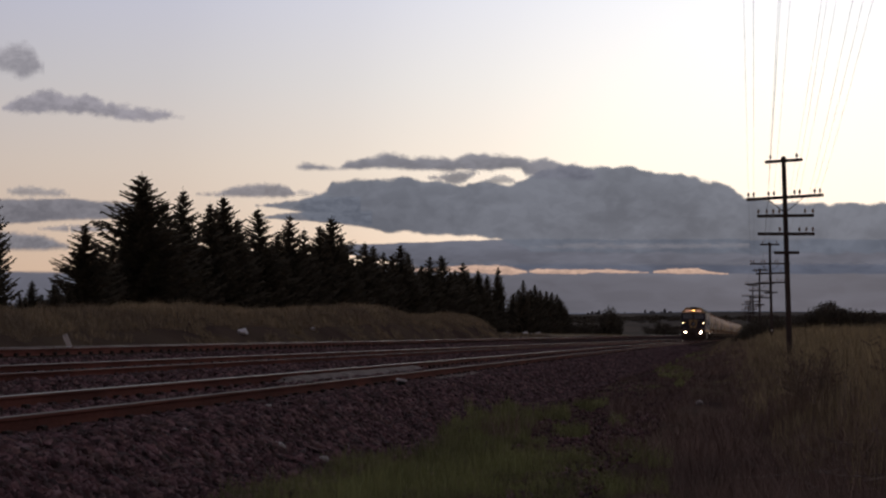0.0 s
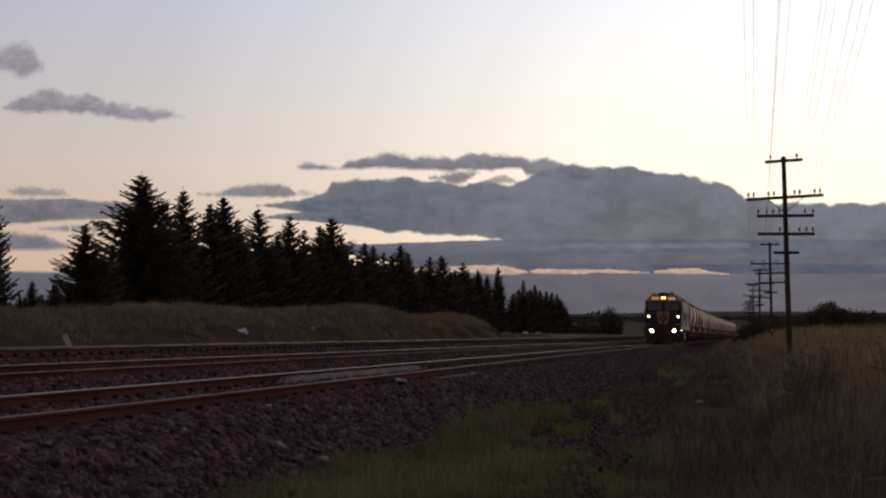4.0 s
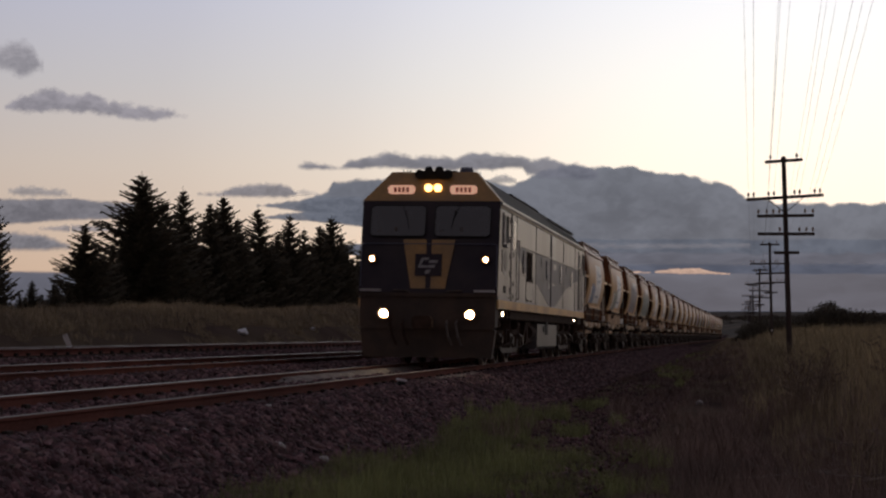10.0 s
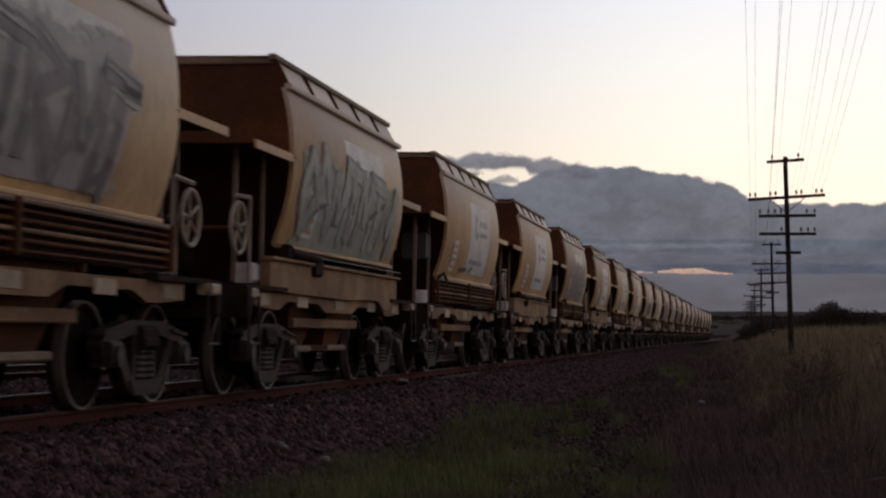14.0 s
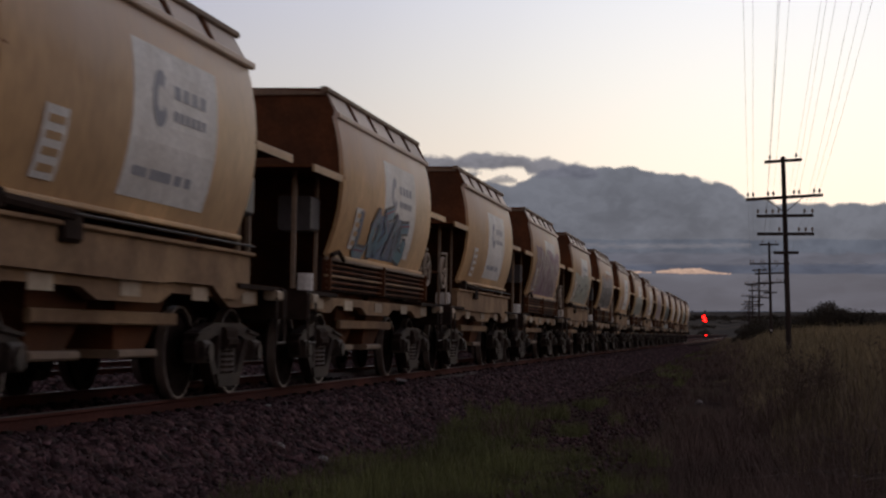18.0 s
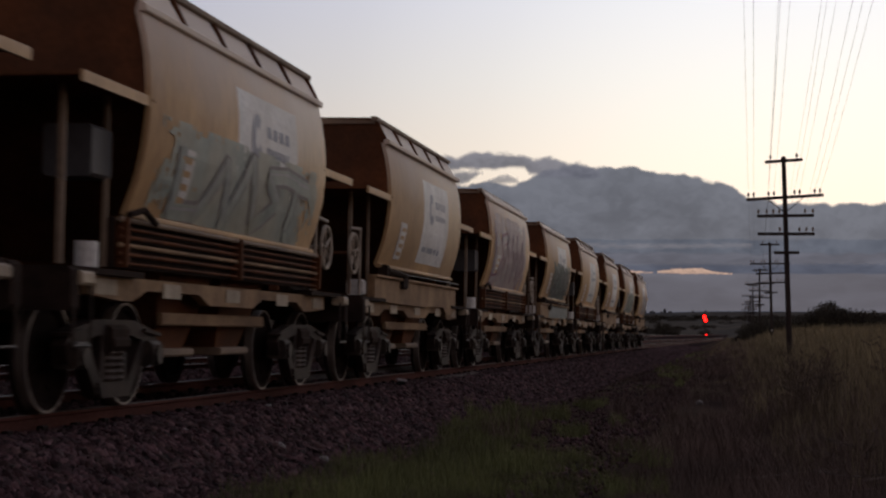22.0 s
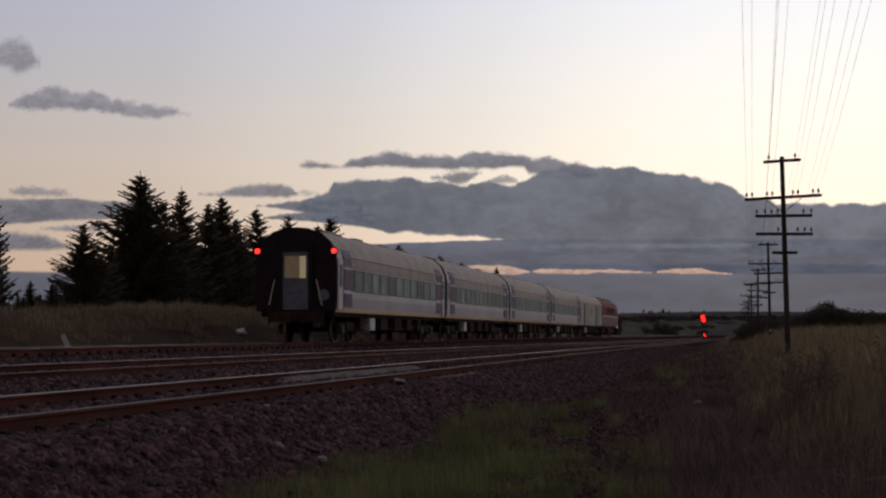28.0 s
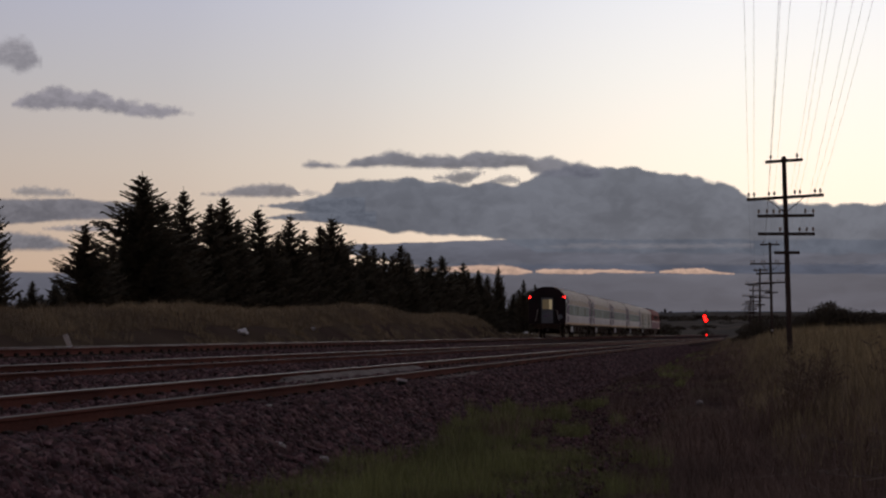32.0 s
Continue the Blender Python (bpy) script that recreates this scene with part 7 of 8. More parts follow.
def cloud_material(name, tops, bottoms, rough_edge, soft, colour, density, stretch, seed, grain=5.0, rim_width=0.3, under=0.65):
    """A sheet seen where it lies between two wavy outlines; u runs along, v up."""
    m = bpy.data.materials.new(name)
    m.use_nodes = True
    n, l = m.node_tree.nodes, m.node_tree.links
    n.clear()
    tc = n.new("ShaderNodeTexCoord")
    sp = n.new("ShaderNodeSeparateXYZ")
    l.new(tc.outputs["Generated"], sp.inputs[0])
    mp = n.new("ShaderNodeMapping")
    mp.inputs["Scale"].default_value = (min(stretch * 0.85, 5.5), 1.0, 1.0)
    mp.inputs["Location"].default_value = (seed * 3.1, seed * 1.7, 0)
    l.new(tc.outputs["Generated"], mp.inputs[0])
    ns = n.new("ShaderNodeTexNoise")
    ns.inputs["Scale"].default_value, ns.inputs["Detail"].default_value, ns.inputs["Roughness"].default_value = grain, 1.5, 0.45
    l.new(mp.outputs[0], ns.inputs[0])
    nf = n.new("ShaderNodeTexNoise")
    nf.inputs["Scale"].default_value, nf.inputs["Detail"].default_value, nf.inputs["Roughness"].default_value = grain * 3.2, 2.0, 0.5
    l.new(mp.outputs[0], nf.inputs[0])

    def math_node(op, a, b):
        k = n.new("ShaderNodeMath")
        k.operation = op
        for i, s in enumerate((a, b)):
            if isinstance(s, (int, float)):
                k.inputs[i].default_value = s
            else:
                l.new(s, k.inputs[i])
        return k.outputs[0]
    big = math_node("MULTIPLY", math_node("SUBTRACT", ns.outputs[0], 0.5), rough_edge)
    wob = math_node("ADD", big, math_node("MULTIPLY", math_node("SUBTRACT", nf.outputs[0], 0.5), rough_edge * 0.42))
    up, dn = ramp_of(n, tops, "LINEAR"), ramp_of(n, bottoms, "LINEAR")
    l.new(sp.outputs[0], up.inputs[0])
    l.new(sp.outputs[0], dn.inputs[0])

    def edge(d, width, low=None):
        k = n.new("ShaderNodeMapRange")
        k.interpolation_type = "SMOOTHSTEP"
        k.inputs["From Min"].default_value, k.inputs["From Max"].default_value = -width / 2 if low is None else low, width / 2 if low is None else width
        l.new(d, k.inputs[0])
        return k.outputs[0]
    v = sp.outputs[1]
    a = edge(math_node("ADD", math_node("SUBTRACT", up.outputs[0], v), wob), soft)
    b = edge(math_node("ADD", math_node("SUBTRACT", v, dn.outputs[0]), math_node("MULTIPLY", wob, under)), soft * 0.9)
    ends = math_node("MULTIPLY", edge(sp.outputs[0], 0.02, 0.0), edge(math_node("SUBTRACT", 1.0, sp.outputs[0]), 0.02, 0.0))
    alpha = math_node("MULTIPLY", math_node("MULTIPLY", math_node("MULTIPLY", a, b), ends), density)
    # billows inside the cloud: folded noise at two sizes, paler towards the upper edge
    mp2 = n.new("ShaderNodeMapping")
    mp2.inputs["Scale"].default_value = (min(stretch * 0.7, 4.5), 1.0, 1.0)
    mp2.inputs["Location"].default_value = (seed * 1.3, seed * 2.9, 0)
    l.new(tc.outputs["Generated"], mp2.inputs[0])
    n2, n3 = n.new("ShaderNodeTexNoise"), n.new("ShaderNodeTexNoise")
    for k, sc, det in ((n2, grain * 0.55, 3.0), (n3, grain * 1.9, 4.0)):
        k.inputs["Scale"].default_value, k.inputs["Detail"].default_value, k.inputs["Distortion"].default_value = sc, det, 0.6
        l.new(mp2.outputs[0], k.inputs[0])
    tone2, tone3 = ramp_of(n, [(0.36, 0.0), (0.66, 0.55)]), ramp_of(n, [(0.38, 0.0), (0.66, 0.32)])
    l.new(n2.outputs[0], tone2.inputs[0])
    l.new(n3.outputs[0], tone3.inputs[0])
    rim = edge(math_node("SUBTRACT", rim_width, math_node("ADD", math_node("SUBTRACT", up.outputs[0], v), wob)), rim_width, 0.0)
    lit = math_node("ADD", math_node("ADD", tone2.outputs[0], tone3.outputs[0]), math_node("MULTIPLY", rim, 0.45))
    mixc = n.new("ShaderNodeMix")
    mixc.data_type = "RGBA"
    mixc.inputs[6].default_value = (*[c * 0.90 for c in colour], 1)
    mixc.inputs[7].default_value = (*[min(1, c * k) for c, k in zip(colour, (1.40, 1.38, 1.34))], 1)
    l.new(math_node("MINIMUM", lit, 1.0), mixc.inputs[0])
    em = n.new("ShaderNodeEmission")
    l.new(mixc.outputs[2], em.inputs[0])
    tr = n.new("ShaderNodeBsdfTransparent")
    mx = n.new("ShaderNodeMixShader")
    l.new(alpha, mx.inputs[0])
    l.new(tr.outputs[0], mx.inputs[1])
    l.new(em.outputs[0], mx.inputs[2])
    out = n.new("ShaderNodeOutputMaterial")
    l.new(mx.outputs[0], out.inputs[0])
    return m


CAM_M = pose(*EYE, 90 + 2.964, 0, 9.80)
FOCAL = 784 / math.tan(radians(LENS / 2))


def cloud(label, span, tops, bottoms, dist, drift, rise=0.0, rough_edge=0.2, soft=0.12, colour=(0.135, 0.14, 0.18), density=0.97, seed=1, grain=5.0):
    """span: left, right, top and bottom of the sheet as angles' tangents times 1000 from the middle of the view."""
    x0, x1, y0, y1 = span
    sh = Shape()
    cols = 24
    w, h = (x1 - x0) / 1000 * dist, (y0 - y1) / 1000 * dist
    grid = [(w * i / cols, h * j) for i in range(cols + 1) for j in (0, 1)]
    sh.add([(a, b, 0) for a, b in grid], [(2 * i, 2 * i + 2, 2 * i + 3, 2 * i + 1) for i in range(cols)])
    m = cloud_material("cloud_vapour", [(p, q) for p, q in tops], [(p, q) for p, q in bottoms], rough_edge, soft, colour, density, (x1 - x0) / (y0 - y1), seed, grain)
    ob = thing("cloud", label, "cloud", "dusk clouds", "structure", shape=sh, mats=m)
    start = CAM_M @ Matrix.Translation((x0 / 1000 * dist, y1 / 1000 * dist, -dist))
    ob.matrix_basis = start
    ob.visible_shadow = False
    CLOUDS.append((ob, x0 / 1000 * dist, y1 / 1000 * dist, dist, drift / 1000 * dist, rise / 1000 * dist))
    return ob


def plane_span(x0, x1, y0, y1):
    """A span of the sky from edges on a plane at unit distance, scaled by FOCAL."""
    k = 1000 / FOCAL
    return ((x0 - 784) * k, (x1 - 784) * k, (441 - y0) * k, (441 - y1) * k)


def outline(pts, x0, x1, y0, y1):
    """Outline points as (share along, share up)."""
    return [((x - x0) / (x1 - x0), (y1 - y) / (y1 - y0)) for x, y in pts]


def bank(label, box, top, bottom, dist, drift=2.5, **kw):
    return cloud(label, plane_span(*box), outline(top, *box), outline(bottom, *box), dist, drift, **kw)


GREY_BLUE = (0.113, 0.124, 0.158)
B = (515, 1760, 250, 470)
bank("broad slate-grey cloud bank with a billowed top", B,
     [(530, 356), (548, 351), (562, 343), (580, 337), (588, 327), (612, 323), (650, 321), (690, 319), (712, 315), (738, 315), (758, 321), (800, 326), (840, 325), (870, 322), (905, 325), (928, 319),
      (950, 307), (980, 299), (1012, 291), (1050, 296), (1090, 296), (1140, 302), (1185, 307), (1215, 313), (1265, 321), (1292, 334), (1318, 347), (1370, 356), (1440, 362), (1560, 361), (1740, 372)],
     [(530, 376), (545, 389), (565, 393), (600, 398), (640, 402), (680, 410), (730, 411), (790, 417), (840, 419), (885, 421), (905, 430), (940, 446), (1740, 450)], 4300, rise=-0.3, rough_edge=0.10, soft=0.035, colour=GREY_BLUE, seed=1, grain=6)
B = (450, 640, 344, 380)
bank("pointed grey tongue of the cloud bank", B, [(458, 363), (480, 361), (505, 357), (530, 355), (560, 350), (620, 348)], [(458, 365), (480, 367), (505, 371), (530, 374), (560, 376), (620, 378)], 4295, rise=-0.3, rough_edge=0.16, soft=0.16, colour=GREY_BLUE, seed=31, density=0.95, grain=4)
B = (460, 660, 370, 402)
bank("pointed grey tongue of the cloud bank", B, [(466, 384), (490, 380), (520, 377), (560, 375), (640, 374)], [(466, 386), (500, 389), (540, 391), (580, 395), (640, 399)], 4296, rise=-0.3, rough_edge=0.16, soft=0.16, colour=GREY_BLUE, seed=32, density=0.95, grain=4)
B = (520, 1060, 262, 330)
bank("ragged grey cloud strip over the main bank", B, [(528, 295), (545, 291), (575, 294), (600, 297), (612, 285), (630, 288), (648, 279), (675, 273), (702, 273), (728, 279), (750, 276), (775, 278), (800, 281), (830, 274), (862, 272), (890, 276), (918, 278), (935, 284), (965, 282), (990, 287), (1015, 291), (1050, 304)],
     [(528, 298), (570, 301), (640, 300), (700, 299), (760, 302), (790, 303), (840, 302), (870, 303), (902, 298), (922, 300), (930, 311), (950, 316), (985, 316), (1050, 318)], 4250, drift=3.2, rise=1.2, rough_edge=0.26, soft=0.16, colour=(0.138, 0.142, 0.178), seed=2, density=0.93, grain=3)
B = (755, 850, 298, 336)
bank("small grey cloud puff under the strip", B, [(762, 314), (785, 309), (808, 304), (832, 303), (844, 306)], [(762, 317), (785, 320), (806, 327), (822, 323), (844, 308)], 4245, drift=3.0, rough_edge=0.3, soft=0.25, colour=(0.17, 0.17, 0.195), seed=21, density=0.9, grain=3)
B = (858, 912, 302, 330)
bank("small grey cloud puff under the strip", B, [(862, 319), (875, 311), (892, 311), (906, 318)], [(862, 324), (906, 324)], 4245, drift=3.0, rough_edge=0.3, soft=0.3, colour=(0.20, 0.20, 0.22), seed=22, density=0.8, grain=3)
B = (515, 562, 330, 352)
bank("faint cloud wisp left of the bank", B, [(520, 340), (535, 335), (556, 342)], [(520, 344), (540, 347), (556, 345)], 4245, drift=3.0, rough_edge=0.4, soft=0.4, colour=(0.36, 0.33, 0.33), seed=23, density=0.6, grain=3)
B = (560, 1760, 418, 490)
bank("grey cloud layer under the main bank", B, [(590, 440), (625, 433), (680, 431), (760, 429), (850, 426), (880, 424), (1740, 424)], [(590, 448), (650, 455), (700, 466), (745, 471), (800, 473), (840, 470), (890, 470), (920, 477), (945, 483), (1740, 486)], 4350, drift=2.0,
     rough_edge=0.12, soft=0.05, colour=(0.092, 0.101, 0.138), seed=3, grain=3.5)
B = (-200, 1760, 466, 600)
bank("dim grey haze layer over the horizon", B, [(-180, 478), (40, 480), (200, 484), (620, 470), (700, 468), (1740, 470)], [(-180, 600), (1740, 600)], 4450, drift=1.0,
     rough_edge=0.05, soft=0.05, colour=(0.082, 0.089, 0.122), seed=4, grain=2.5, density=0.96)
B = (-120, 245, 340, 404)
bank("flat grey cloud left of the trees", B, [(-110, 352), (0, 352), (60, 353), (100, 350), (140, 352), (165, 357), (238, 361)], [(-110, 398), (0, 397), (60, 394), (120, 389), (200, 387), (238, 384)], 4200, rough_edge=0.12, soft=0.12, colour=(0.150, 0.148, 0.175), seed=5)
B = (10, 125, 322, 352)
bank("small grey cloud wisp", B, [(14, 338), (35, 331), (60, 331), (85, 336), (105, 336), (120, 343)], [(14, 342), (40, 346), (80, 347), (120, 346)], 4200, rough_edge=0.4, soft=0.35, colour=(0.22, 0.21, 0.23), seed=6, density=0.8)
B = (345, 525, 318, 356)
bank("small grey cloud drifting over the trees", B, [(350, 343), (385, 343), (405, 333), (430, 329), (470, 326), (495, 326), (512, 333), (520, 342)], [(350, 345), (390, 347), (430, 348), (480, 349), (505, 349), (520, 345)], 4200, rough_edge=0.22, soft=0.25, colour=(0.165, 0.162, 0.190), seed=7, density=0.9)
B = (-120, 125, 400, 450)
bank("low grey cloud left of the trees", B, [(-110, 410), (20, 412), (70, 416), (118, 432)], [(-110, 444), (60, 443), (118, 440)], 4220, rough_edge=0.2, soft=0.25, colour=(0.158, 0.156, 0.182), seed=8)
B = (65, 225, 392, 416)
bank("thin grey cloud streak", B, [(70, 404), (110, 400), (160, 400), (220, 407)], [(70, 406), (120, 410), (170, 410), (220, 409)], 4220, rough_edge=0.3, soft=0.35, colour=(0.21, 0.20, 0.225), seed=9, density=0.85)
B = (-60, 80, 70, 145)
bank("small lilac-grey cloud high up", B, [(-50, 100), (0, 86), (20, 79), (45, 80), (62, 92), (72, 116)], [(-50, 125), (0, 122), (18, 128), (35, 138), (50, 136), (72, 124)], 4200, rough_edge=0.30, soft=0.34, colour=(0.25, 0.24, 0.275), seed=10, density=0.85, drift=-1.5, rise=3.5)
B = (0, 330, 148, 226)
bank("long lilac-grey cloud high up", B, [(6, 190), (25, 175), (48, 171), (72, 163), (92, 161), (112, 169), (126, 173), (148, 168), (166, 173), (185, 183), (230, 189), (265, 193), (290, 199), (312, 206)],
     [(6, 195), (40, 201), (100, 199), (150, 200), (190, 207), (240, 214), (268, 215), (285, 209), (312, 208)], 4200, rough_edge=0.26, soft=0.17, colour=(0.225, 0.215, 0.255), seed=11, density=0.9, drift=5.5, rise=2.2)
B = (935, 1330, 424, 446)
bank("faint lighter seam in the cloud layer", B, [(940, 436), (1050, 431), (1130, 433), (1320, 432)], [(940, 438), (1050, 439), (1130, 440), (1320, 438)], 4190, rough_edge=0.6, soft=0.4, colour=(0.24, 0.22, 0.24), seed=12, density=0.35)
# glowing peach sheets in front stand for sky seen through gaps
PEACH = (0.50, 0.335, 0.26)
B = (690, 935, 462, 494)
bank("peach sheet for sky showing through a cloud gap", B, [(700, 477), (760, 475), (800, 472), (840, 470), (880, 470), (905, 473), (928, 479)], [(700, 480), (780, 481), (840, 483), (880, 486), (905, 487), (928, 483)], 4180, rough_edge=0.14, soft=0.14, colour=PEACH, seed=15, density=0.9, drift=3.0)
B = (935, 1150, 470, 492)
bank("peach sheet for sky showing through a cloud gap", B, [(940, 479), (950, 477), (1030, 477), (1050, 478), (1072, 477), (1100, 479), (1145, 482)], [(940, 483), (960, 485), (1030, 485), (1052, 482), (1072, 483), (1100, 484), (1145, 483)], 4180, rough_edge=0.22, soft=0.16, colour=PEACH, seed=13, density=0.9, drift=3.5)
B = (1155, 1290, 470, 492)
bank("peach sheet for sky showing through a cloud gap", B, [(1160, 480), (1185, 476), (1235, 475), (1250, 480), (1280, 484)], [(1160, 483), (1200, 485), (1235, 485), (1250, 485), (1280, 486)], 4180, rough_edge=0.22, soft=0.16, colour=PEACH, seed=14, density=0.9, drift=3.5)


def drift_clouds():
    for ob, x, y, d, dx, dy in CLOUDS:
        walk(ob, [(t, CAM_M @ Matrix.Translation((x + dx * t / 32, y + dy * t / 32, -d))) for t in (0, 32)])

# ---- telegraph poles and wires ----
m_pole = mat("dark_weathered_pole", (0.042, 0.030, 0.026), (0.027, 0.02, 0.018), rough=0.85, scale=4, fine=30, bump=0.4, dist=0.006, stretch=(1, 1, 0.15), spec=0.2)
m_porcelain = mat("brown_porcelain", (0.16, 0.10, 0.08), (0.12, 0.08, 0.06), rough=0.3, bump=0)
m_wire = mat("dull_grey_wire", (0.16, 0.15, 0.15), (0.12, 0.115, 0.115), rough=0.8, bump=0)
POLES = [(1.17, 6.0, 0.0), (1.85, 58.5, -1.2), (2.42, 112, -0.8), (2.25, 155, 0.4), (2.25, 202, -0.6), (2.35, 255, 0.5), (2.6, 310, 0.0)]
TIP = 6.66
ARMS = [(6.58, 0.63, (-0.44, 0.44)), (5.33, 1.29, (-1.22, -1.04, -0.54, -0.36, 0.33, 0.5, 1.0, 1.18)), (4.70, 0.95, (-0.9, -0.62, -0.4, -0.2, 0.66, 0.92)), (4.08, 0.95, (-0.2, 0.45, 0.68, 0.9)), (3.44, 0.42, ())]


def pole_pose(i):
    x, y, lean = POLES[i]
    return Matrix.Translation((x, y, 3.76 if i == 0 else 0)) @ pose(0, 0, 0, 0, lean, 0)


def make_pole(i):
    x, y, lean = POLES[i]
    z0 = ground_z(x, y) - 0.3 - (3.76 if i == 0 else 0)     # the first one is taller, to carry the wires over a road
    top = thing("telegraph_pole", "dark wooden telegraph pole with four crossarms and insulators", "telegraph pole", "telegraph poles along the line")
    top.matrix_basis = pole_pose(i)
    part("shaft", Shape().rod((0, 0, z0), (0, 0, TIP), 0.10, 10, r2=0.075), m_pole, top)
    part("cap", Shape().lathe([(0.09, 0), (0.085, 0.05), (0.02, 0.09)], (0, 0, TIP), "Z", 10), m_pole, top)
    for k, (z, half, pins) in enumerate(ARMS):
        tilt = (0.02, 0.035, -0.02, -0.03, -0.01)[k] * (1 if i % 2 else -0.6)
        bar = [(-half, -0.05 - tilt), (half, -0.05 + tilt), (half, 0.05 + tilt), (-half, 0.05 - tilt)]
        arm = part("crossarm", Shape().loft([[(px_, -0.14, z + pz) for px_, pz in bar], [(px_, -0.05, z + pz) for px_, pz in bar]]), m_pole, top)
        for p in pins:
            zz = z + 0.05 + tilt * p / half
            part("insulator", Shape().rod((p, -0.095, zz), (p, -0.095, zz + 0.08), 0.012, 5).lathe([(0.02, 0.06), (0.045, 0.07), (0.045, 0.12), (0.03, 0.14), (0.035, 0.17), (0.005, 0.19)], (p, -0.095, zz), "Z", 8), m_porcelain, arm)
        if k == 1:
            # white plate added as stand-in for a small white dot
            if i == 2:
                part("number_plate", Shape().box(-0.06, 0.06, -0.13, -0.11, 0.94, 1.04), m_white, top, "small white plate")
            for s in (-1, 1):
                part("brace", Shape().rod((s * 0.62, -0.12, z - 0.03), (0, -0.1, z - 0.52), 0.014, 5), m_pole, arm)


def make_wires():
    lines = [(5.33, p, 1) for p in (-1.22, -1.04, -0.54, -0.36, 0.33, 0.5, 1.0, 1.18)] + [(4.70, p, 2) for p in (-0.62, 0.66)] + [(6.58, p, 0) for p in (-0.44, 0.44)]
    for z, p, k in lines:
        pts = []
        for i in range(len(POLES) - 1):
            a, b = pole_pose(i) @ Vector((p, -0.095, z + 0.2)), pole_pose(i + 1) @ Vector((p, -0.095, z + 0.2))
            n = 14
            for j in range(n if i < len(POLES) - 2 else n + 1):
                t = j / n
                q = a.lerp(b, t)
                q.z -= 4 * 0.45 * t * (1 - t) * (b - a).length / 52
                pts.append(q)
        sh = Shape()
        r = 0.003
        sh.loft([[q + Vector((r * c, 0, r * s)) for c, s in ((1, 0), (0, 1), (-1, 0), (0, -1))] for q in pts])
        thing("telegraph_wire", "thin sagging telegraph wire strung between poles", "wire", "telegraph wires", shape=sh, mats=m_wire)


for i in range(len(POLES)):
    make_pole(i)
make_wires()

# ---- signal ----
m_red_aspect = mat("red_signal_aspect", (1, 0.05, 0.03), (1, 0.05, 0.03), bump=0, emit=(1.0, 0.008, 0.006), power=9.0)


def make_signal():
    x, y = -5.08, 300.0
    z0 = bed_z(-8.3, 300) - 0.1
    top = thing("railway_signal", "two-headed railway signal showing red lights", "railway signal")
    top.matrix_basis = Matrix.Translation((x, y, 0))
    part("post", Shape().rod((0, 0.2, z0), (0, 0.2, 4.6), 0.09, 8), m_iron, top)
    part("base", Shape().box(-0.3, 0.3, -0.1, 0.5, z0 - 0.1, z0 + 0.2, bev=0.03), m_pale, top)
    # lenses far oversized, so that their discs stand for the red bloom
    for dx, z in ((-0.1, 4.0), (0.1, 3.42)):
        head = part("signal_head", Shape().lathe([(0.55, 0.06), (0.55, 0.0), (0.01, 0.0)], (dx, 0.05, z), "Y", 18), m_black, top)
        part("lens", Shape().lathe([(0.3, 0.0), (0.22, -0.05), (0.01, -0.07)], (dx, 0.0, z), "Y", 16), m_red_aspect, head, "oversized glowing red lens")
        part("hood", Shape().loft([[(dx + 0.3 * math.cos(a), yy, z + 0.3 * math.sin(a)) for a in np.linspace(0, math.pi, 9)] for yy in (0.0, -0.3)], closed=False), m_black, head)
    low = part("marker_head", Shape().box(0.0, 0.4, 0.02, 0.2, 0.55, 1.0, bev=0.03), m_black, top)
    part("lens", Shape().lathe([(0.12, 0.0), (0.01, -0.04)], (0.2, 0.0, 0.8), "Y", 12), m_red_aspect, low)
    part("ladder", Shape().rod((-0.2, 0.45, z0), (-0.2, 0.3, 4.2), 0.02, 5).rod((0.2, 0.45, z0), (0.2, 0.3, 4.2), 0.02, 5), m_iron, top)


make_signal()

# ---- small things along the line ----
m_bag = mat("crumpled_white_plastic", (0.40, 0.39, 0.40), (0.28, 0.27, 0.29), rough=0.5, scale=6, fine=20, bump=0.4, dist=0.02)
m_concrete = mat("weathered_concrete", (0.40, 0.38, 0.37), (0.30, 0.285, 0.28), rough=0.9, scale=3, fine=40, bump=0.3, dist=0.006)
m_pale_stone = mat("pale_rock", (0.26, 0.24, 0.235), (0.18, 0.165, 0.16), rough=0.9, scale=4, fine=30, bump=0.4, dist=0.01)
m_sand = mat("bare_sandy_earth", (0.16, 0.13, 0.09), (0.11, 0.09, 0.065), rough=0.95, scale=0.8, fine=12, bump=0.5, dist=0.04, spec=0.05)


def rock(seed, r, flat=0.7):
    rng = random.Random(seed)
    bm = bmesh.new()
    bmesh.ops.create_icosphere(bm, subdivisions=2, radius=r)
    for v in bm.verts:
        v.co *= 1 + 0.35 * noise.noise(v.co * (1.6 / r) + Vector((seed, 0, 0)))
        v.co.z *= flat
    sh = Shape()
    sh.v, sh.f = [tuple(v.co) for v in bm.verts], [tuple(v.index for v in f.verts) for f in bm.faces]
    sh.s = [0] * len(sh.f)
    bm.free()
    return sh


def litter(x, y, z, r, seed):
    sh = rock(seed, r, 0.55)
    sh.v = [(a + 0.25 * r * noise.noise((a * 9, b * 9, c * 9 + seed)), b, c + 0.5 * r * noise.noise((a * 7 + 3, b * 7, c * 7))) for a, b, c in sh.v]
    thing("plastic_bag", "crumpled white plastic bag caught on the bank", "plastic bag", shape=sh, mats=m_bag, at=Matrix.Translation((x, y, z)))


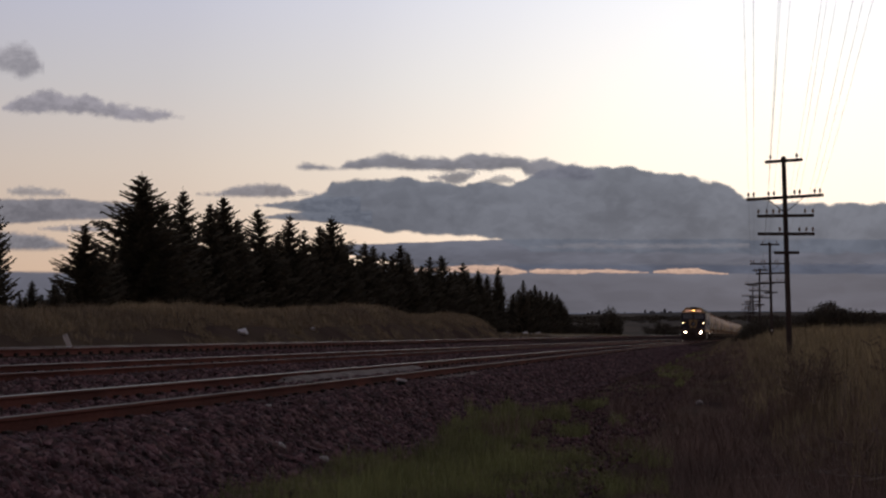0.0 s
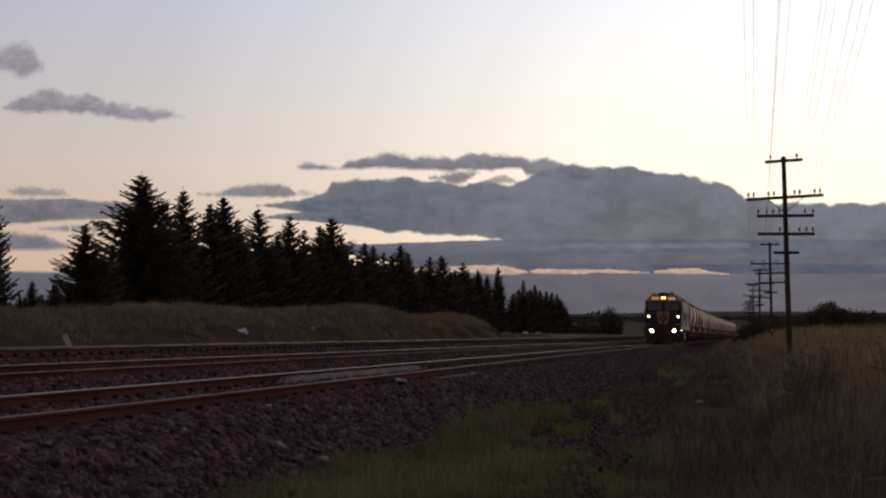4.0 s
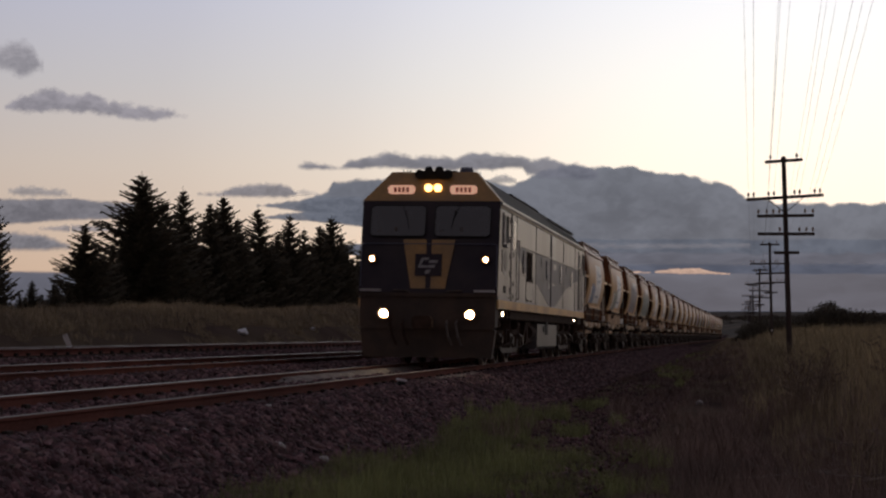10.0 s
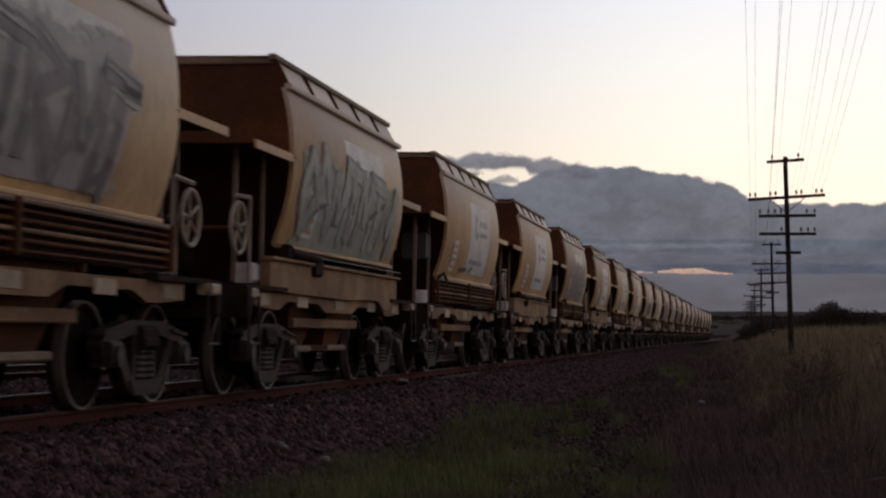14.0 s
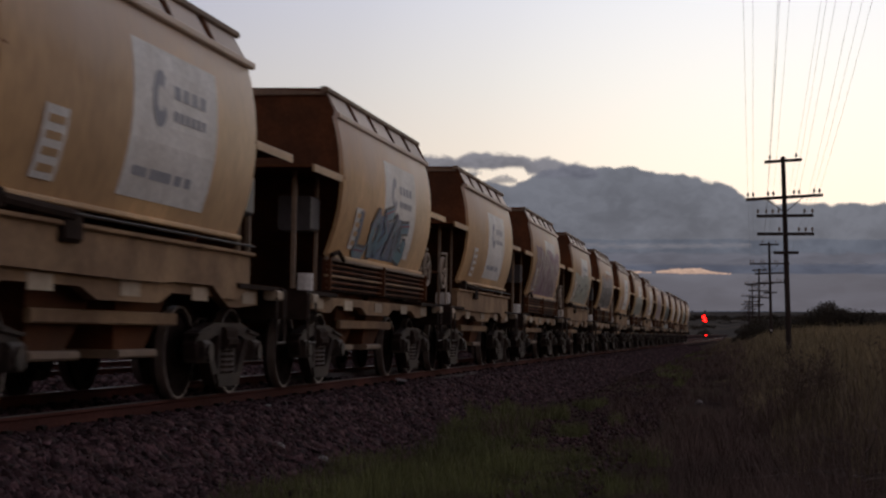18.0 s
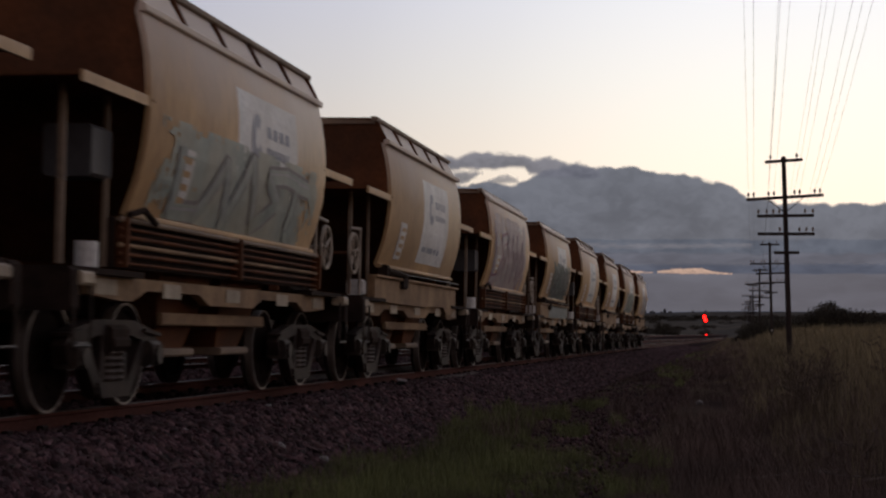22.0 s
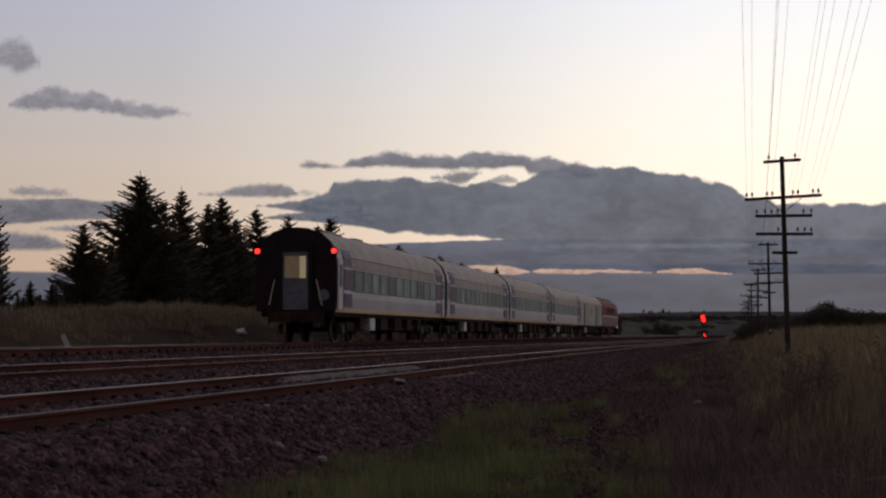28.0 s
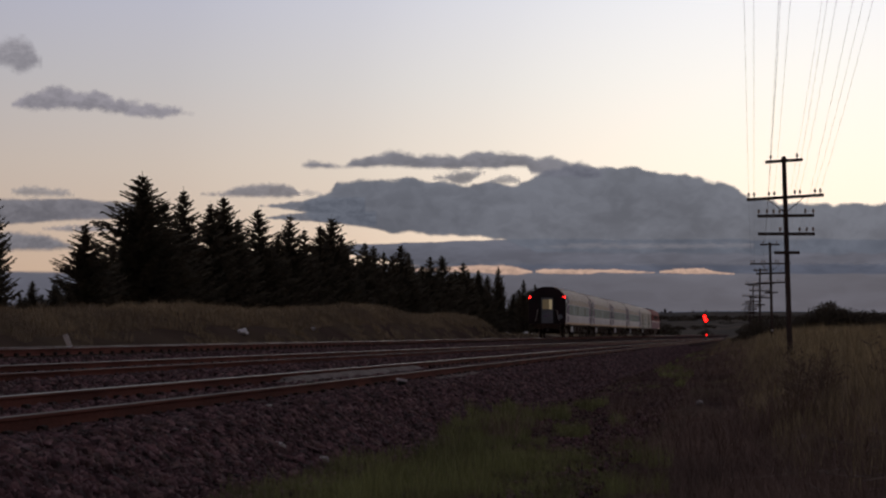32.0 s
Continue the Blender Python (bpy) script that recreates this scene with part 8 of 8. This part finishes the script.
litter(-20.1, 67.5, ground_z(-20.1, 67.5) + 0.12, 0.25, 3)
litter(-20.4, 80.5, ground_z(-20.4, 80.5) + 0.08, 0.15, 8)
post = thing("concrete_post", "leaning grey concrete stub post by the far track", "post")
part("shaft", Shape().box(-0.07, 0.07, -0.06, 0.06, -0.1, 0.62, bev=0.015), m_concrete, post)
post.matrix_basis = Matrix.Translation((-18.75, 46.0, ground_z(-18.75, 46.0) + 0.12)) @ pose(0, 0, 0, 0, -22, 20)
mk = thing("track_marker", "small white-topped marker block beside the rail", "marker")
part("block", Shape().box(-0.06, 0.06, -0.06, 0.06, -0.12, 0.04, bev=0.02), m_black, mk)
part("cap", Shape().box(-0.075, 0.075, -0.07, 0.07, 0.04, 0.075, bev=0.015), m_bag, mk)
mk.matrix_basis = Matrix.Translation((-4.98, 25.1, bed_z(-4.98, 25) + 0.08)) @ pose(0, 0, 0, 0, 8, 20)
for i, (x, y, r) in enumerate(((-4.32, 15.75, 0.065), (-4.0, 16.2, 0.07), (-4.75, 14.2, 0.045), (-5.0, 17.8, 0.05), (-4.9, 13.0, 0.04), (-0.75, 37.0, 0.085), (0.85, 22.5, 0.06))):
    zz = max(bed_z(x, y) if x < -3.7 else -9, ground_z(x, y))
    thing("pale_stone", "pale stone lying on the darker ground", "stone", "pale stones", shape=rock(40 + i, r), mats=m_pale_stone, at=Matrix.Translation((x, y, zz + r * 0.5)))
rng_w = random.Random(12)
for i in range(13):
    x, y = -31 + rng_w.uniform(-1.5, 1.5), 205 + i * 8 + rng_w.uniform(-3, 3)
    r = rng_w.uniform(0.25, 0.6)
    thing("pale_boulder", "pale boulder at the foot of the trees", "boulder", "pale boulders", shape=rock(70 + i, r, 0.8), mats=m_bag if i % 3 else m_pale_stone, at=Matrix.Translation((x, y, ground_z(x, y) + r * 0.6)))
# pale crushed rock packed between the near rails and beside them
for nm, x0, x1, y0, y1 in (("pale_rock_fill", -0.765, -0.35, 25.5, 37.0), ("pale_rock_strip", 0.95, 1.25, 29.5, 34.5)):
    sh = Shape()
    n = 26
    rows = []
    for i in range(n + 1):
        s = y0 + (y1 - y0) * i / n
        m = on_track("near", s)
        e = 0.3 if i in (0, n) else 1.0
        rows.append([m @ Vector((x0 + (x1 - x0) * j / 8 + 0.04 * noise.noise((s, j, 1)), 0, -0.165 + (lerp([(0, 0.11), (3, 0.09), (6, 0.03), (8, 0.0)], j) if x0 < 0 else (0.05 if 0 < j < 8 else 0)) * e + 0.02 * noise.noise((s * 3, j * 1.3, 2)))) for j in range(9)])
    sh.loft(rows, closed=False)
    thing(nm, "pale crushed rock packed between the sleepers of the track", "crushed rock", kind="stuff", shape=sh, mats=m_pale)
# bare track patch beyond the bank
sh = Shape()
rows = []
for i in range(9):
    y = 196 + i * 9
    rows.append([(x, y, ground_z(x, y) + 0.03) for x in np.linspace(-26.5, -20.5, 6)])
sh.loft(rows, closed=False)
thing("earth_patch", "bare sandy earth beside the far track", "bare earth", kind="structure", shape=sh, mats=m_sand)


# withered weeds in the dry grass
def weed(x, y, h, seed):
    rng = random.Random(seed)
    z = ground_z(x, y)
    st = Shape()
    for i in range(5):
        a, ln = rng.uniform(0, 6.28), h * rng.uniform(0.6, 1.0)
        tip = Vector((math.cos(a) * ln * 0.28, math.sin(a) * ln * 0.28, ln))
        st.rod((0, 0, 0), tip, 0.008, 5, r2=0.004)
        for j in range(9):
            t = rng.uniform(0.45, 1.0)
            p = tip * t
            b = rng.uniform(0, 6.28)
            q = p + Vector((math.cos(b), math.sin(b), 0.5)) * rng.uniform(0.05, 0.14)
            st.rod(p, q, 0.004, 4)
            st.lathe([(0.003, -0.02), (0.012, 0.0), (0.010, 0.012), (0.002, 0.02)], tuple(q), "Z", 5)
    thing("withered_weed", "dark withered weed standing in dry grass", "weed", "withered weeds", shape=st, mats=m_weed, at=Matrix.Translation((x, y, z)))


for i, (x, y, h) in enumerate(((0.78, 24.5, 0.95), (0.92, 25.2, 1.1), (1.05, 24.8, 1.2), (1.18, 26.0, 1.15), (1.3, 25.0, 0.95), (1.0, 26.6, 1.05), (0.86, 26.0, 1.0), (1.4, 25.6, 0.8), (2.1, 24.5, 1.15))):
    weed(x, y, h, i)


# fallen twigs at the right-hand verge, and a pale lath on the stones
def twig(x, y, z, ln, az, seed):
    rng = random.Random(seed)
    sh = Shape()
    p, d = Vector((0, 0, 0)), Vector((math.cos(az), math.sin(az), rng.uniform(-0.05, 0.25)))
    r = rng.uniform(0.003, 0.007)
    for k in range(5):
        q = p + d * ln / 5
        sh.rod(p, q, r, 5, r2=r * 0.85)
        if k and rng.random() < 0.8:
            e = (d + Vector((rng.uniform(-0.8, 0.8), rng.uniform(-0.8, 0.8), rng.uniform(0, 0.5)))).normalized()
            sh.rod(q, q + e * ln * 0.3, r * 0.6, 4, r2=r * 0.3)
        p, d, r = q, (d + Vector((rng.uniform(-0.25, 0.25), rng.uniform(-0.25, 0.25), rng.uniform(-0.12, 0.1)))).normalized(), r * 0.85
    thing("fallen_twig", "bleached fallen twig lying in dry grass", "twig", "fallen twigs", shape=sh, mats=m_twig, at=Matrix.Translation((x, y, z)))


rng_t = random.Random(5)
for i in range(28):
    y = rng_t.uniform(12.2, 16.5)
    x = y * math.tan(radians(rng_t.uniform(1.6, 5.2)))
    twig(x, y, ground_z(x, y) + rng_t.uniform(0.05, 0.28), rng_t.uniform(0.3, 0.8), rng_t.uniform(0, 6.28), i)
thing("wooden_lath", "pale wooden lath lying on the stones", "lath", shape=Shape().box(-0.28, 0.28, -0.012, 0.012, 0, 0.012), mats=m_twig,
      at=Matrix.Translation((-3.98, 10.95, ground_z(-3.98, 10.95) + 0.09)) @ pose(0, 0, 0, 0, 4, 8))

# ---- the far city on the horizon ----
# haze of the distance is put into the towers' blue-grey
m_city = mat("far_towers", (0.10, 0.105, 0.125), (0.08, 0.085, 0.10), rough=0.9, bump=0, scale=0.02, fine=0.1)
rng_c = random.Random(2)
sh = Shape()
for i in range(26):
    a = radians(-0.3 - 4.6 * rng_c.random() ** 0.8)
    x, y = 4300 * math.tan(a), 4300
    z = ground_z(x, y) - 4
    w, h = rng_c.uniform(1.5, 3.5), rng_c.uniform(1, 5) + (5 if i % 6 == 0 else 0)
    sh.box(x - w, x + w, y - 5, y + 5, z, z + 4 + h)
    sh.box(x - w * 0.6, x + w * 0.6, y - 4, y + 4, z + 4 + h, z + 6 + h)
thing("city_skyline", "faint towers of a far city on the horizon", "skyline", kind="structure", shape=sh, mats=m_city)

# ---- what moves, and how ----
def freight_at(t):
    """Where the front of the freight locomotive stands along the track."""
    return 34.40 - 17.17 * (t - 10) + (0.014 * (t - 14) ** 2 if t > 14 else 0)


def express_at(t):
    """Where the tail of the passenger train stands along the track."""
    if t < 25.5:
        return 10.8 + 17.22 * (t - 25.5)
    u = t - 28
    return 57.15 + 19.408 * u + 0.166 * u * u - 0.07246 * u ** 3


STEPS = [k * 1.0 for k in range(33)]


def motions():
    drift_clouds()
    for ob, off in FREIGHT:
        flip = pose(0, 0, 0, 0, 0, 180) if ob.name in TURNED else Matrix()
        walk(ob, [(t, on_track("near", freight_at(t) + off) @ flip) for t in STEPS])
    spin = [k / 30 for k in range(961)]
    home = {ob.name: (off, freight_at) for ob, off in FREIGHT}
    home.update({ob.name: (off, express_at) for ob, off in EXPRESS})
    # wheels roll without slipping; a turned wagon's wheels turn the other way in its own space
    for wheel, r in WHEELS:
        where = home[wheel.parent.name][1]
        sign = -1 if wheel.parent.name in TURNED else 1
        x, y, z = wheel.location
        first = where(0)
        walk(wheel, [(t, pose(x, y, z, -sign * math.degrees((where(t) - first) / r))) for t in spin])
    for ob, off in EXPRESS:
        walk(ob, [(t, on_track("far", express_at(t) + off)) for t in STEPS])


motions()
